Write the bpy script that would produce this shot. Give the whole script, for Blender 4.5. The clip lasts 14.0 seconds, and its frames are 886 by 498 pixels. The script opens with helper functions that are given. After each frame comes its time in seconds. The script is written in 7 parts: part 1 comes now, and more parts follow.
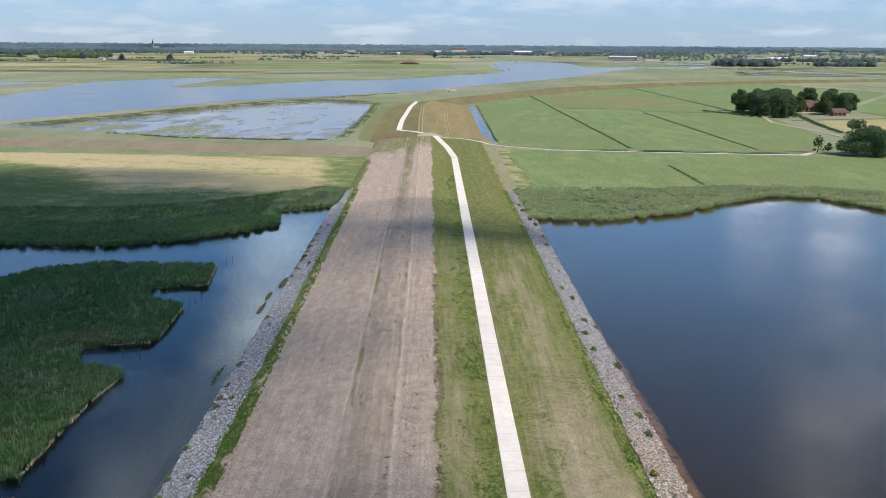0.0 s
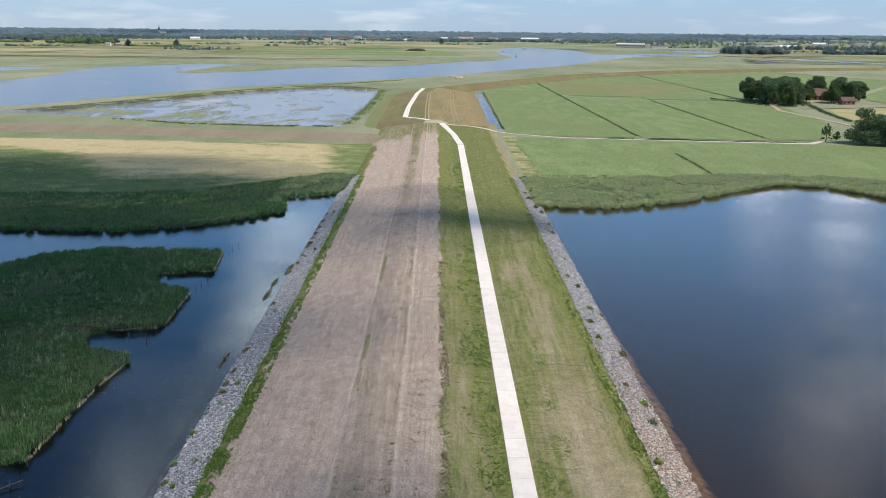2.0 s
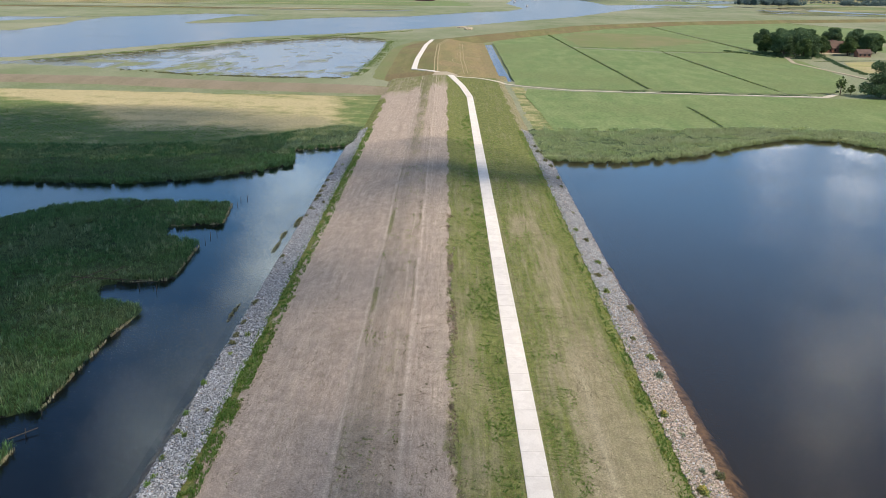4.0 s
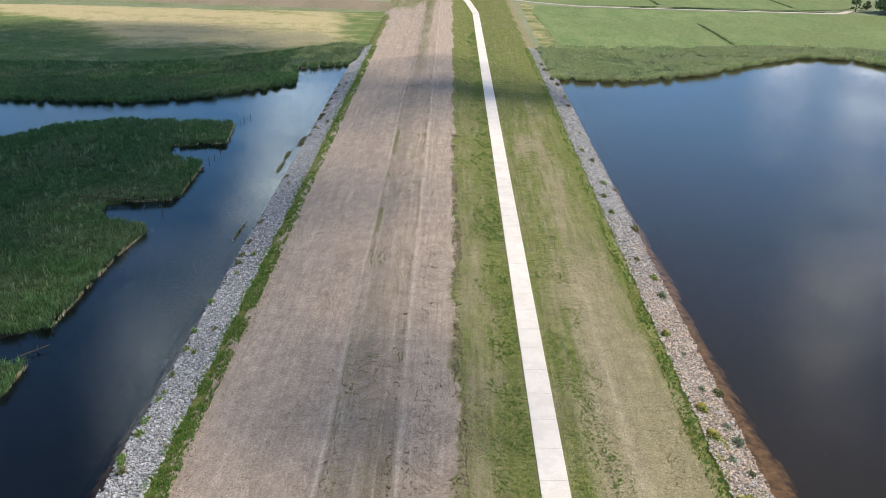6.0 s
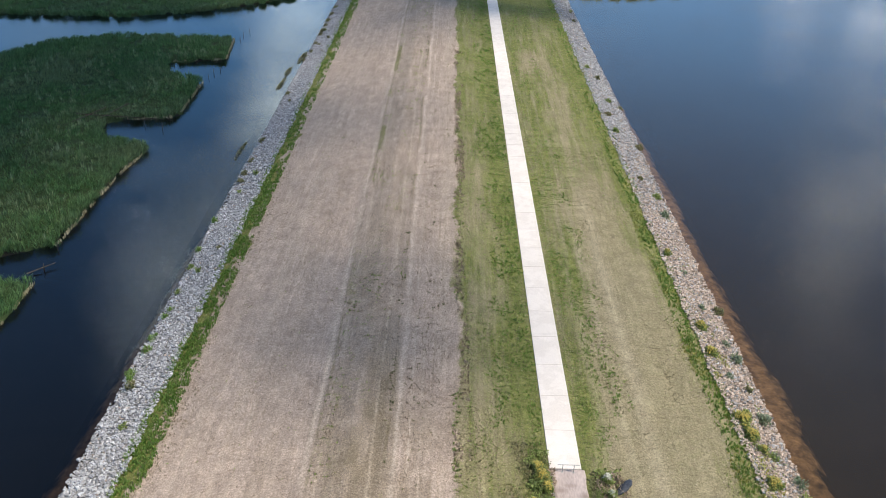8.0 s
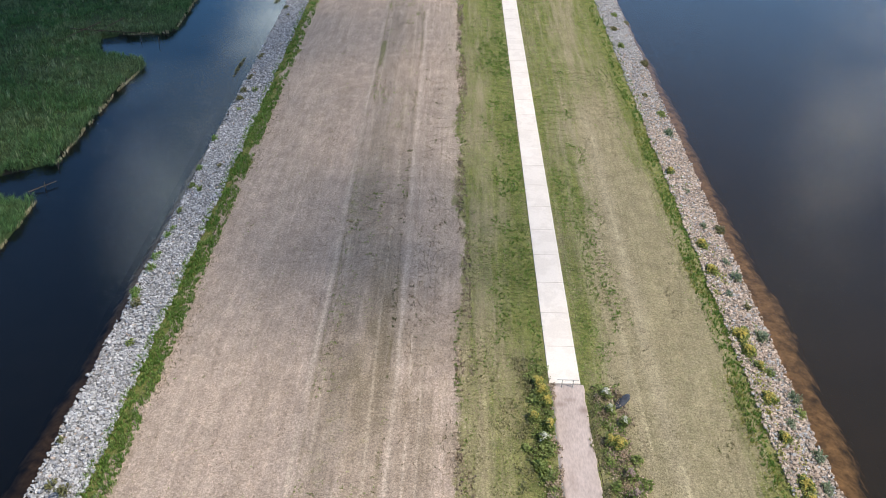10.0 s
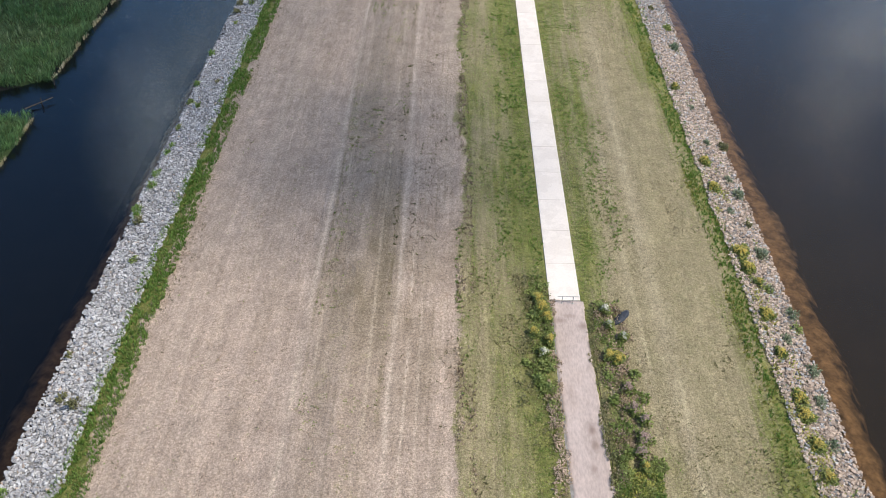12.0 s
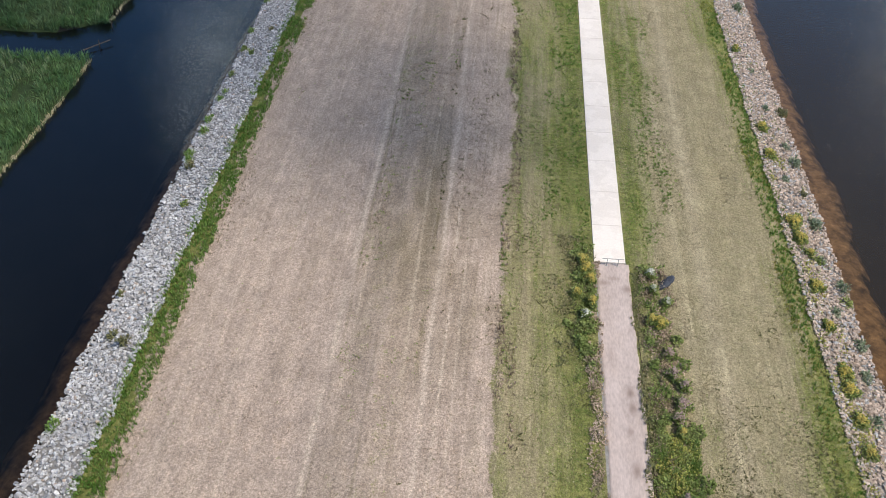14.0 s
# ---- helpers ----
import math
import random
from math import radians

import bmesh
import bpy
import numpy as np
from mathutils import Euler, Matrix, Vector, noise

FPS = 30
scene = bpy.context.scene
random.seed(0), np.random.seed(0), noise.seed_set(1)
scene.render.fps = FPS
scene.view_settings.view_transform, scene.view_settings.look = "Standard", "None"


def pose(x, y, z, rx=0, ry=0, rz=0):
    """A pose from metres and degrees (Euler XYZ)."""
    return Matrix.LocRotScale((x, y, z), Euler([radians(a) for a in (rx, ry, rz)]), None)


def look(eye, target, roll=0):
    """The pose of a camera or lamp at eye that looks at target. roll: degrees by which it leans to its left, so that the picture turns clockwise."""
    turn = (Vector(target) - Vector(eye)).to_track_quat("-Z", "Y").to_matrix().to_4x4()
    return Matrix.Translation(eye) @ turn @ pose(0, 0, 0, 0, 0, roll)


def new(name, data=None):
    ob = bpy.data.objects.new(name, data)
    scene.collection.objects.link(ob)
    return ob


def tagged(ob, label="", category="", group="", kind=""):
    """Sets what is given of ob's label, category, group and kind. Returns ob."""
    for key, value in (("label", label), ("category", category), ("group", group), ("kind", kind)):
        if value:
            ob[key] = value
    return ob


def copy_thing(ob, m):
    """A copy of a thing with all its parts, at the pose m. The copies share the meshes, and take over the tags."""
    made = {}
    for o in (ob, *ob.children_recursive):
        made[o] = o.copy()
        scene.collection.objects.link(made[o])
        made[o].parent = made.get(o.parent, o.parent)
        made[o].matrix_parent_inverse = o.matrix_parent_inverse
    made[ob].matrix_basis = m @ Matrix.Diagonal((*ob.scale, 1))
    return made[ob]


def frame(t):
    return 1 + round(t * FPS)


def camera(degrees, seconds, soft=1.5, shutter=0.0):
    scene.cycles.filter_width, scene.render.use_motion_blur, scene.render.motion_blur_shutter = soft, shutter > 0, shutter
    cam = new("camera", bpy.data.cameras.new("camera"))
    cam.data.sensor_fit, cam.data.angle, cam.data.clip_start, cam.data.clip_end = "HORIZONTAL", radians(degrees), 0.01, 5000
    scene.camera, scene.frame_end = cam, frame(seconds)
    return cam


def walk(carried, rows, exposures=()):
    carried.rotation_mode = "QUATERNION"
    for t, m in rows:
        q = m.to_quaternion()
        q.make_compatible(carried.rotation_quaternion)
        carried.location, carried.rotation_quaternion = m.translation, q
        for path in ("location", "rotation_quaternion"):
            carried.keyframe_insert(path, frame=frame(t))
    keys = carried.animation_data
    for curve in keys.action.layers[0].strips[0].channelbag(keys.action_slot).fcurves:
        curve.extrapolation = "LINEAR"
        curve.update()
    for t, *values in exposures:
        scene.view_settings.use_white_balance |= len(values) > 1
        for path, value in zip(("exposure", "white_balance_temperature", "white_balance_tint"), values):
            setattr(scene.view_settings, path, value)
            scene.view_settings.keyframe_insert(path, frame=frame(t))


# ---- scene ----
from collections import defaultdict

# ---- camera: a drone that hovers in one place and tilts down ----
cam = camera(55.83, 14.0, soft=0.75)
EYE = (0.0, 0.0, 55.0)
PATH = [
    (0.0, 0.000, -14.11, -0.35), (0.5, 0.138, -14.19, -0.42), (1.0, 0.259, -14.45, -0.47), (1.5, 0.345, -14.73, -0.50),
    (2.0, 0.457, -14.98, -0.53), (4.3, 1.150, -18.95, -0.62), (4.5, 1.185, -19.50, -0.62), (5.0, 1.281, -20.89, -0.65),
    (5.5, 1.357, -22.26, -0.64), (6.0, 1.434, -23.63, -0.63), (6.5, 1.493, -25.02, -0.63), (7.0, 1.555, -26.49, -0.64),
    (7.5, 1.605, -27.90, -0.64), (8.0, 1.640, -29.18, -0.62), (8.2, 1.660, -29.72, -0.62), (10.5, 1.757, -36.18, -0.53),
    (11.0, 1.772, -37.59, -0.51), (11.5, 1.790, -39.00, -0.50), (12.0, 1.800, -40.41, -0.48), (12.5, 1.820, -41.79, -0.45),
    (13.0, 1.859, -43.20, -0.44), (13.1, 1.865, -43.40, -0.44), (13.5, 1.890, -43.45, -0.46), (13.7, 2.000, -43.45, -0.45),
    (13.8, 2.500, -43.45, -0.42), (13.9, 3.900, -43.46, -0.36), (14.0, 5.772, -43.46, -0.26)]
walk(cam, [(t, pose(*EYE, 90 + p, r, y)) for t, y, p, r in PATH],
     [(0.0, -0.08, 6500, 10), (2.0, -0.06, 6500, 10), (4.5, -0.04, 6800, 9), (7.0, 0.04, 6650, 9), (8.0, 0.03, 6600, 9), (10.5, 0.02, 6550, 10), (12.5, -0.02, 6500, 10), (14.0, -0.07, 6500, 10)])

# ---- world, sun ----
SUN_DIR = Vector((0.62, -0.25, 0.90)).normalized()      # towards the sun


def make_world():
    world = bpy.data.worlds.new("sky")
    scene.world = world
    world.use_nodes = True
    nt = world.node_tree
    nt.nodes.clear()
    out = nt.nodes.new("ShaderNodeOutputWorld")
    back = nt.nodes.new("ShaderNodeBackground")
    sky = nt.nodes.new("ShaderNodeTexSky")
    sky.sky_type = "NISHITA"
    sky.sun_disc = False
    sky.sun_elevation = math.asin(SUN_DIR.z)
    sky.sun_rotation = math.atan2(SUN_DIR.x, SUN_DIR.y)
    sky.air_density = 1.0
    sky.dust_density = 0.0
    sky.ozone_density = 3.0
    back.inputs["Strength"].default_value = 0.15
    # broken cumulus cover over the whole sky, on a flat layer seen in perspective
    tc = nt.nodes.new("ShaderNodeTexCoord")
    sep = nt.nodes.new("ShaderNodeSeparateXYZ")
    nt.links.new(tc.outputs["Generated"], sep.inputs[0])
    height = nt.nodes.new("ShaderNodeMath")
    height.operation = "MAXIMUM"
    height.inputs[1].default_value = 0.0
    nt.links.new(sep.outputs["Z"], height.inputs[0])
    lift = nt.nodes.new("ShaderNodeMath")
    lift.operation = "ADD"
    lift.inputs[1].default_value = 0.16
    nt.links.new(height.outputs[0], lift.inputs[0])
    plane = nt.nodes.new("ShaderNodeCombineXYZ")
    for axis in ("X", "Y"):
        div = nt.nodes.new("ShaderNodeMath")
        div.operation = "DIVIDE"
        nt.links.new(sep.outputs[axis], div.inputs[0])
        nt.links.new(lift.outputs[0], div.inputs[1])
        nt.links.new(div.outputs[0], plane.inputs[axis])
    tex = nt.nodes.new("ShaderNodeTexNoise")
    tex.inputs["Scale"].default_value = 1.15
    tex.inputs["Detail"].default_value = 6.0
    tex.inputs["Roughness"].default_value = 0.55
    nt.links.new(plane.outputs[0], tex.inputs["Vector"])
    ramp = nt.nodes.new("ShaderNodeValToRGB")
    ramp.color_ramp.elements[0].position, ramp.color_ramp.elements[1].position = 0.52, 0.95
    nt.links.new(tex.outputs["Fac"], ramp.inputs[0])
    mix = nt.nodes.new("ShaderNodeMix")
    mix.data_type = "RGBA"
    # the clear sky's own light, with the even blue of a bright hazy summer day added to it
    clear = nt.nodes.new("ShaderNodeMix")
    clear.data_type, clear.blend_type = "RGBA", "MULTIPLY"
    clear.inputs["Factor"].default_value = 1.0
    clear.inputs["B"].default_value = (0.19, 0.19, 0.19, 1)
    nt.links.new(sky.outputs[0], clear.inputs["A"])
    haze = nt.nodes.new("ShaderNodeMix")
    haze.data_type, haze.blend_type = "RGBA", "ADD"
    haze.inputs["Factor"].default_value = 1.0
    fall = nt.nodes.new("ShaderNodeValToRGB")
    for el, (pos, col) in zip(fall.color_ramp.elements, ((0.0, (0.21, 0.36, 0.56, 1)), (0.95, (0.150, 0.175, 0.215, 1)))):
        el.position, el.color = pos, col
    for pos, col in ((0.05, (0.245, 0.41, 0.65, 1)), (0.11, (0.23, 0.44, 0.80, 1)), (0.22, (0.26, 0.60, 1.13, 1)), (0.42, (0.115, 0.265, 0.56, 1)), (0.75, (0.036, 0.072, 0.155, 1))):
        fall.color_ramp.elements.new(pos).color = col
    nt.links.new(height.outputs[0], fall.inputs[0])
    scaled = nt.nodes.new("ShaderNodeMix")
    scaled.data_type, scaled.blend_type = "RGBA", "MULTIPLY"
    scaled.inputs["Factor"].default_value = 1.0
    scaled.inputs["B"].default_value = (7.0, 7.0, 7.0, 1)
    nt.links.new(fall.outputs[0], scaled.inputs["A"])
    nt.links.new(scaled.outputs["Result"], haze.inputs["B"])
    nt.links.new(clear.outputs["Result"], haze.inputs["A"])
    nt.links.new(haze.outputs["Result"], mix.inputs["A"])
    # small far-off cumulus heads low over the horizon
    puff_map = nt.nodes.new("ShaderNodeMapping")
    puff_map.inputs["Scale"].default_value = (1, 1, 2.6)
    nt.links.new(tc.outputs["Generated"], puff_map.inputs["Vector"])
    puff = nt.nodes.new("ShaderNodeTexNoise")
    puff.inputs["Scale"].default_value, puff.inputs["Detail"].default_value, puff.inputs["Roughness"].default_value = 13.0, 6.0, 0.55
    nt.links.new(puff_map.outputs[0], puff.inputs["Vector"])
    heads = nt.nodes.new("ShaderNodeMapRange")
    heads.inputs["From Min"].default_value, heads.inputs["From Max"].default_value = 0.47, 0.64
    heads.inputs["To Max"].default_value = 0.75
    nt.links.new(puff.outputs["Fac"], heads.inputs["Value"])
    shelf = nt.nodes.new("ShaderNodeValToRGB")
    for el, (pos, v) in zip(shelf.color_ramp.elements, ((0.02, 0.0), (0.16, 0.0))):
        el.position, el.color = pos, (v, v, v, 1)
    shelf.color_ramp.elements.new(0.075).color = (1, 1, 1, 1)
    nt.links.new(height.outputs[0], shelf.inputs[0])
    low = nt.nodes.new("ShaderNodeMath")
    low.operation = "MULTIPLY"
    nt.links.new(heads.outputs[0], low.inputs[0])
    nt.links.new(shelf.outputs["Color"], low.inputs[1])
    both = nt.nodes.new("ShaderNodeMath")
    both.operation = "MAXIMUM"
    nt.links.new(low.outputs[0], both.inputs[0])
    nt.links.new(ramp.outputs["Color"], both.inputs[1])
    nt.links.new(both.outputs[0], mix.inputs["Factor"])
    mix.inputs["B"].default_value = (6.6, 6.9, 7.3, 1)
    nt.links.new(mix.outputs["Result"], back.inputs["Color"])
    nt.links.new(back.outputs[0], out.inputs["Surface"])


make_world()
sun_data = bpy.data.lights.new("sun", "SUN")
sun_data.energy, sun_data.angle, sun_data.color = 4.4, radians(0.53), (1.0, 0.90, 0.77)
sun = new("sun", sun_data)
sun.matrix_world = look((0, 0, 0), -SUN_DIR)

# ---- materials ----
MATS = {}


def mat(name, colors, scale=1.0, stretch=(1, 1, 1), fine=12.0, rough=0.9, bump=0.0, bump_dist=0.05, big=0.06, contrast=0.5,
        metallic=0.0, random=0.0, island=0.0, translucent=0.0, speck=None):
    """A material with two or three colours mixed by noise at a large, a middle and a fine scale (per metre)."""
    m = bpy.data.materials.new(name)
    m.use_nodes = True
    nt = m.node_tree
    bsdf = nt.nodes["Principled BSDF"]
    bsdf.inputs["Roughness"].default_value = rough
    bsdf.inputs["Metallic"].default_value = metallic
    bsdf.inputs["Specular IOR Level"].default_value = 0.25
    geo = nt.nodes.new("ShaderNodeNewGeometry")
    mapping = nt.nodes.new("ShaderNodeMapping")
    mapping.inputs["Scale"].default_value = stretch
    nt.links.new(geo.outputs["Position"], mapping.inputs["Vector"])

    def noise_node(size, detail, straight=False):
        n = nt.nodes.new("ShaderNodeTexNoise")
        n.inputs["Scale"].default_value = size
        n.inputs["Detail"].default_value = detail
        n.inputs["Roughness"].default_value = 0.6
        nt.links.new(geo.outputs["Position"] if straight else mapping.outputs[0], n.inputs["Vector"])
        return n.outputs["Fac"]

    def mixed(fac, a, b):
        mx = nt.nodes.new("ShaderNodeMix")
        mx.data_type = "RGBA"
        if fac is not None:
            nt.links.new(fac, mx.inputs["Factor"])
        for slot, value in (("A", a), ("B", b)):
            if isinstance(value, tuple):
                mx.inputs[slot].default_value = (*value, 1)
            else:
                nt.links.new(value, mx.inputs[slot])
        return mx

    def ramped(fac, lo, hi):
        r = nt.nodes.new("ShaderNodeMapRange")
        r.inputs["From Min"].default_value, r.inputs["From Max"].default_value = lo, hi
        nt.links.new(fac, r.inputs["Value"])
        return r.outputs[0]

    half = 0.5 * contrast
    mid = noise_node(scale, 5)
    col = mixed(ramped(mid, 0.5 - half * 0.5, 0.5 + half * 0.5), colors[0], colors[1]).outputs["Result"]
    if len(colors) > 2:
        wide = noise_node(big, 4, True)
        col = mixed(ramped(wide, 0.45, 0.62), col, colors[2]).outputs["Result"]
    grain = noise_node(fine, 3)
    dark = nt.nodes.new("ShaderNodeMix")
    dark.data_type, dark.blend_type = "RGBA", "MULTIPLY"
    nt.links.new(col, dark.inputs["A"])
    g = nt.nodes.new("ShaderNodeMapRange")
    g.inputs["From Min"].default_value, g.inputs["From Max"].default_value = 0.3, 0.7
    g.inputs["To Min"].default_value, g.inputs["To Max"].default_value = 1 - contrast * 0.55, 1 + contrast * 0.4
    nt.links.new(grain, g.inputs["Value"])
    nt.links.new(g.outputs[0], dark.inputs["B"])
    dark.inputs["Factor"].default_value = 1.0
    col = dark.outputs["Result"]
    if speck:                                    # scattered clods or stems: colour, size per metre, amount
        n = noise_node(speck[1], 2, True)
        col = mixed(ramped(n, 1 - speck[2], 1 - speck[2] + 0.05), col, speck[0]).outputs["Result"]
    for amount, src in ((random, "object"), (island, "island")):
        if amount:
            if src == "object":
                info = nt.nodes.new("ShaderNodeObjectInfo").outputs["Random"]
            else:
                info = geo.outputs["Random Per Island"]
            r = nt.nodes.new("ShaderNodeMapRange")
            r.inputs["To Min"].default_value, r.inputs["To Max"].default_value = 1 - amount, 1 + amount
            nt.links.new(info, r.inputs["Value"])
            mx = nt.nodes.new("ShaderNodeMix")
            mx.data_type, mx.blend_type = "RGBA", "MULTIPLY"
            mx.inputs["Factor"].default_value = 1.0
            nt.links.new(col, mx.inputs["A"])
            nt.links.new(r.outputs[0], mx.inputs["B"])
            col = mx.outputs["Result"]
    nt.links.new(col, bsdf.inputs["Base Color"])
    if bump:
        b = nt.nodes.new("ShaderNodeBump")
        b.inputs["Strength"].default_value, b.inputs["Distance"].default_value = bump, bump_dist
        nt.links.new(grain, b.inputs["Height"])
        nt.links.new(b.outputs[0], bsdf.inputs["Normal"])
    if translucent:
        tr = nt.nodes.new("ShaderNodeBsdfTranslucent")
        nt.links.new(col, tr.inputs["Color"])
        mx = nt.nodes.new("ShaderNodeMixShader")
        mx.inputs[0].default_value = translucent
        nt.links.new(bsdf.outputs[0], mx.inputs[1])
        nt.links.new(tr.outputs[0], mx.inputs[2])
        nt.links.new(mx.outputs[0], nt.nodes["Material Output"].inputs["Surface"])
    MATS[name] = m
    return m


def water_material(name, silt_colour, murk, gloss_colour=(0.92, 0.97, 0.97), ior=1.34):
    """Water: clear, with some silt in it, and a rippled surface that mirrors the sky."""
    m = bpy.data.materials.new(name)
    m.use_nodes = True
    nt = m.node_tree
    nt.nodes.clear()
    out = nt.nodes.new("ShaderNodeOutputMaterial")
    geo = nt.nodes.new("ShaderNodeNewGeometry")
    ripple = nt.nodes.new("ShaderNodeTexNoise")
    ripple.inputs["Scale"].default_value, ripple.inputs["Detail"].default_value = 2.6, 4.0
    stretch = nt.nodes.new("ShaderNodeMapping")
    stretch.inputs["Rotation"].default_value = (0, 0, radians(-28))
    stretch.inputs["Scale"].default_value = (0.6, 1.2, 1)
    nt.links.new(geo.outputs["Position"], stretch.inputs[0])
    nt.links.new(stretch.outputs[0], ripple.inputs["Vector"])
    gust = nt.nodes.new("ShaderNodeTexNoise")
    gust.inputs["Scale"].default_value, gust.inputs["Detail"].default_value = 0.03, 3.0
    nt.links.new(geo.outputs["Position"], gust.inputs["Vector"])
    amount = nt.nodes.new("ShaderNodeMapRange")
    amount.inputs["From Min"].default_value, amount.inputs["From Max"].default_value = 0.4, 0.65
    amount.inputs["To Min"].default_value, amount.inputs["To Max"].default_value = 0.2, 0.85
    nt.links.new(gust.outputs["Fac"], amount.inputs["Value"])
    bump = nt.nodes.new("ShaderNodeBump")
    bump.inputs["Distance"].default_value = 0.045
    nt.links.new(amount.outputs[0], bump.inputs["Strength"])
    nt.links.new(ripple.outputs["Fac"], bump.inputs["Height"])
    clear = nt.nodes.new("ShaderNodeBsdfTransparent")
    clear.inputs[0].default_value = (0.90, 0.80, 0.66, 1)
    silt = nt.nodes.new("ShaderNodeBsdfDiffuse")
    silt.inputs[0].default_value = (*silt_colour, 1)
    body = nt.nodes.new("ShaderNodeMixShader")
    body.inputs[0].default_value = murk
    nt.links.new(clear.outputs[0], body.inputs[1])
    nt.links.new(silt.outputs[0], body.inputs[2])
    gloss = nt.nodes.new("ShaderNodeBsdfGlossy")
    gloss.inputs["Roughness"].default_value = 0.03
    gloss.inputs["Color"].default_value = (*gloss_colour, 1)
    nt.links.new(bump.outputs[0], gloss.inputs["Normal"])
    fres = nt.nodes.new("ShaderNodeFresnel")
    fres.inputs["IOR"].default_value = ior
    nt.links.new(bump.outputs[0], fres.inputs["Normal"])
    top = nt.nodes.new("ShaderNodeMixShader")
    nt.links.new(fres.outputs[0], top.inputs[0])
    nt.links.new(body.outputs[0], top.inputs[1])
    nt.links.new(gloss.outputs[0], top.inputs[2])
    nt.links.new(top.outputs[0], out.inputs["Surface"])
    MATS[name] = m


def cloud_material(name, density, thinnest=0.15, glow_strength=0.0, core=0.6):
    """Vapour that is thick in the middle and frays out towards the rim."""
    m = bpy.data.materials.new(name)
    m.use_nodes = True
    nt = m.node_tree
    nt.nodes.clear()
    out = nt.nodes.new("ShaderNodeOutputMaterial")
    tc = nt.nodes.new("ShaderNodeTexCoord")
    flat = nt.nodes.new("ShaderNodeMapping")
    flat.inputs["Scale"].default_value = (1, 1, 0)
    nt.links.new(tc.outputs["Object"], flat.inputs["Vector"])
    far = nt.nodes.new("ShaderNodeVectorMath")
    far.operation = "LENGTH"
    nt.links.new(flat.outputs[0], far.inputs[0])
    tex = nt.nodes.new("ShaderNodeTexNoise")
    tex.inputs["Scale"].default_value, tex.inputs["Detail"].default_value = 1.6, 5.0
    nt.links.new(tc.outputs["Object"], tex.inputs["Vector"])
    body = nt.nodes.new("ShaderNodeMapRange")
    body.inputs["From Min"].default_value, body.inputs["From Max"].default_value = 1.0, core
    nt.links.new(far.outputs["Value"], body.inputs["Value"])
    fray = nt.nodes.new("ShaderNodeMapRange")
    fray.inputs["From Min"].default_value, fray.inputs["From Max"].default_value = 0.32, 0.58
    fray.inputs["To Min"].default_value, fray.inputs["To Max"].default_value = thinnest, 1.0
    nt.links.new(tex.outputs["Fac"], fray.inputs["Value"])
    thick = nt.nodes.new("ShaderNodeMath")
    thick.operation = "MULTIPLY"
    nt.links.new(body.outputs[0], thick.inputs[0])
    nt.links.new(fray.outputs[0], thick.inputs[1])
    fac = nt.nodes.new("ShaderNodeMath")
    fac.operation = "MULTIPLY"
    fac.inputs[1].default_value = density
    nt.links.new(thick.outputs[0], fac.inputs[0])
    white = nt.nodes.new("ShaderNodeBsdfDiffuse")
    white.inputs[0].default_value = (0.9, 0.9, 0.9, 1)
    glow = nt.nodes.new("ShaderNodeBsdfTranslucent")
    glow.inputs[0].default_value = (0.95, 0.95, 0.95, 1)
    vapour = nt.nodes.new("ShaderNodeMixShader")
    vapour.inputs[0].default_value = 0.25
    nt.links.new(white.outputs[0], vapour.inputs[1])
    nt.links.new(glow.outputs[0], vapour.inputs[2])
    # emission stands in for sunlight scattered many times inside a far backdrop cloud
    inner = nt.nodes.new("ShaderNodeEmission")
    inner.inputs["Strength"].default_value = glow_strength
    lit = nt.nodes.new("ShaderNodeAddShader")
    nt.links.new(vapour.outputs[0], lit.inputs[0])
    nt.links.new(inner.outputs[0], lit.inputs[1])
    clear = nt.nodes.new("ShaderNodeBsdfTransparent")
    mix = nt.nodes.new("ShaderNodeMixShader")
    nt.links.new(fac.outputs[0], mix.inputs[0])
    nt.links.new(clear.outputs[0], mix.inputs[1])
    nt.links.new((lit if glow_strength else vapour).outputs[0], mix.inputs[2])
    nt.links.new(mix.outputs[0], out.inputs["Surface"])
    MATS[name] = m


water_material("dark_water", (0.004, 0.0055, 0.008), 0.7, (0.80, 0.93, 1.0), 1.35)
water_material("silty_water", (0.054, 0.041, 0.025), 0.4, (1.0, 1.0, 1.0), 1.43)
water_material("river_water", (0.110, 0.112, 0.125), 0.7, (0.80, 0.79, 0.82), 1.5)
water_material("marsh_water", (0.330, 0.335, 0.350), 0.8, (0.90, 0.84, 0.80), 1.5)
cloud_material("cloud", 0.85)
cloud_material("mid_cloud", 0.6, core=0.4)
cloud_material("thin_cloud", 0.55, core=0.1)
cloud_material("faint_cloud", 0.44, core=0.1)
# these four glow by themselves in place of sunlit vapour
cloud_material("white_cloud", 1.0, 0.0, 4.4, 0.15)
cloud_material("veil_cloud", 0.55, 0.2, 3.4, 0.1)
cloud_material("soft_cloud", 0.8, 0.1, 3.0, 0.2)
cloud_material("pale_cloud", 1.0, 0.3, 6.0, 0.2)
mat("meadow", [(0.182, 0.222, 0.105), (0.247, 0.267, 0.155), (0.31, 0.312, 0.205)], 0.05, (1, 0.4, 1), 1.5, bump=0.3, big=0.004, contrast=0.5)
mat("dry_meadow", [(0.300, 0.290, 0.175), (0.370, 0.335, 0.215), (0.265, 0.280, 0.150)], 0.03, (1, 0.4, 1), 0.6, bump=0.2, big=0.01, contrast=0.4)
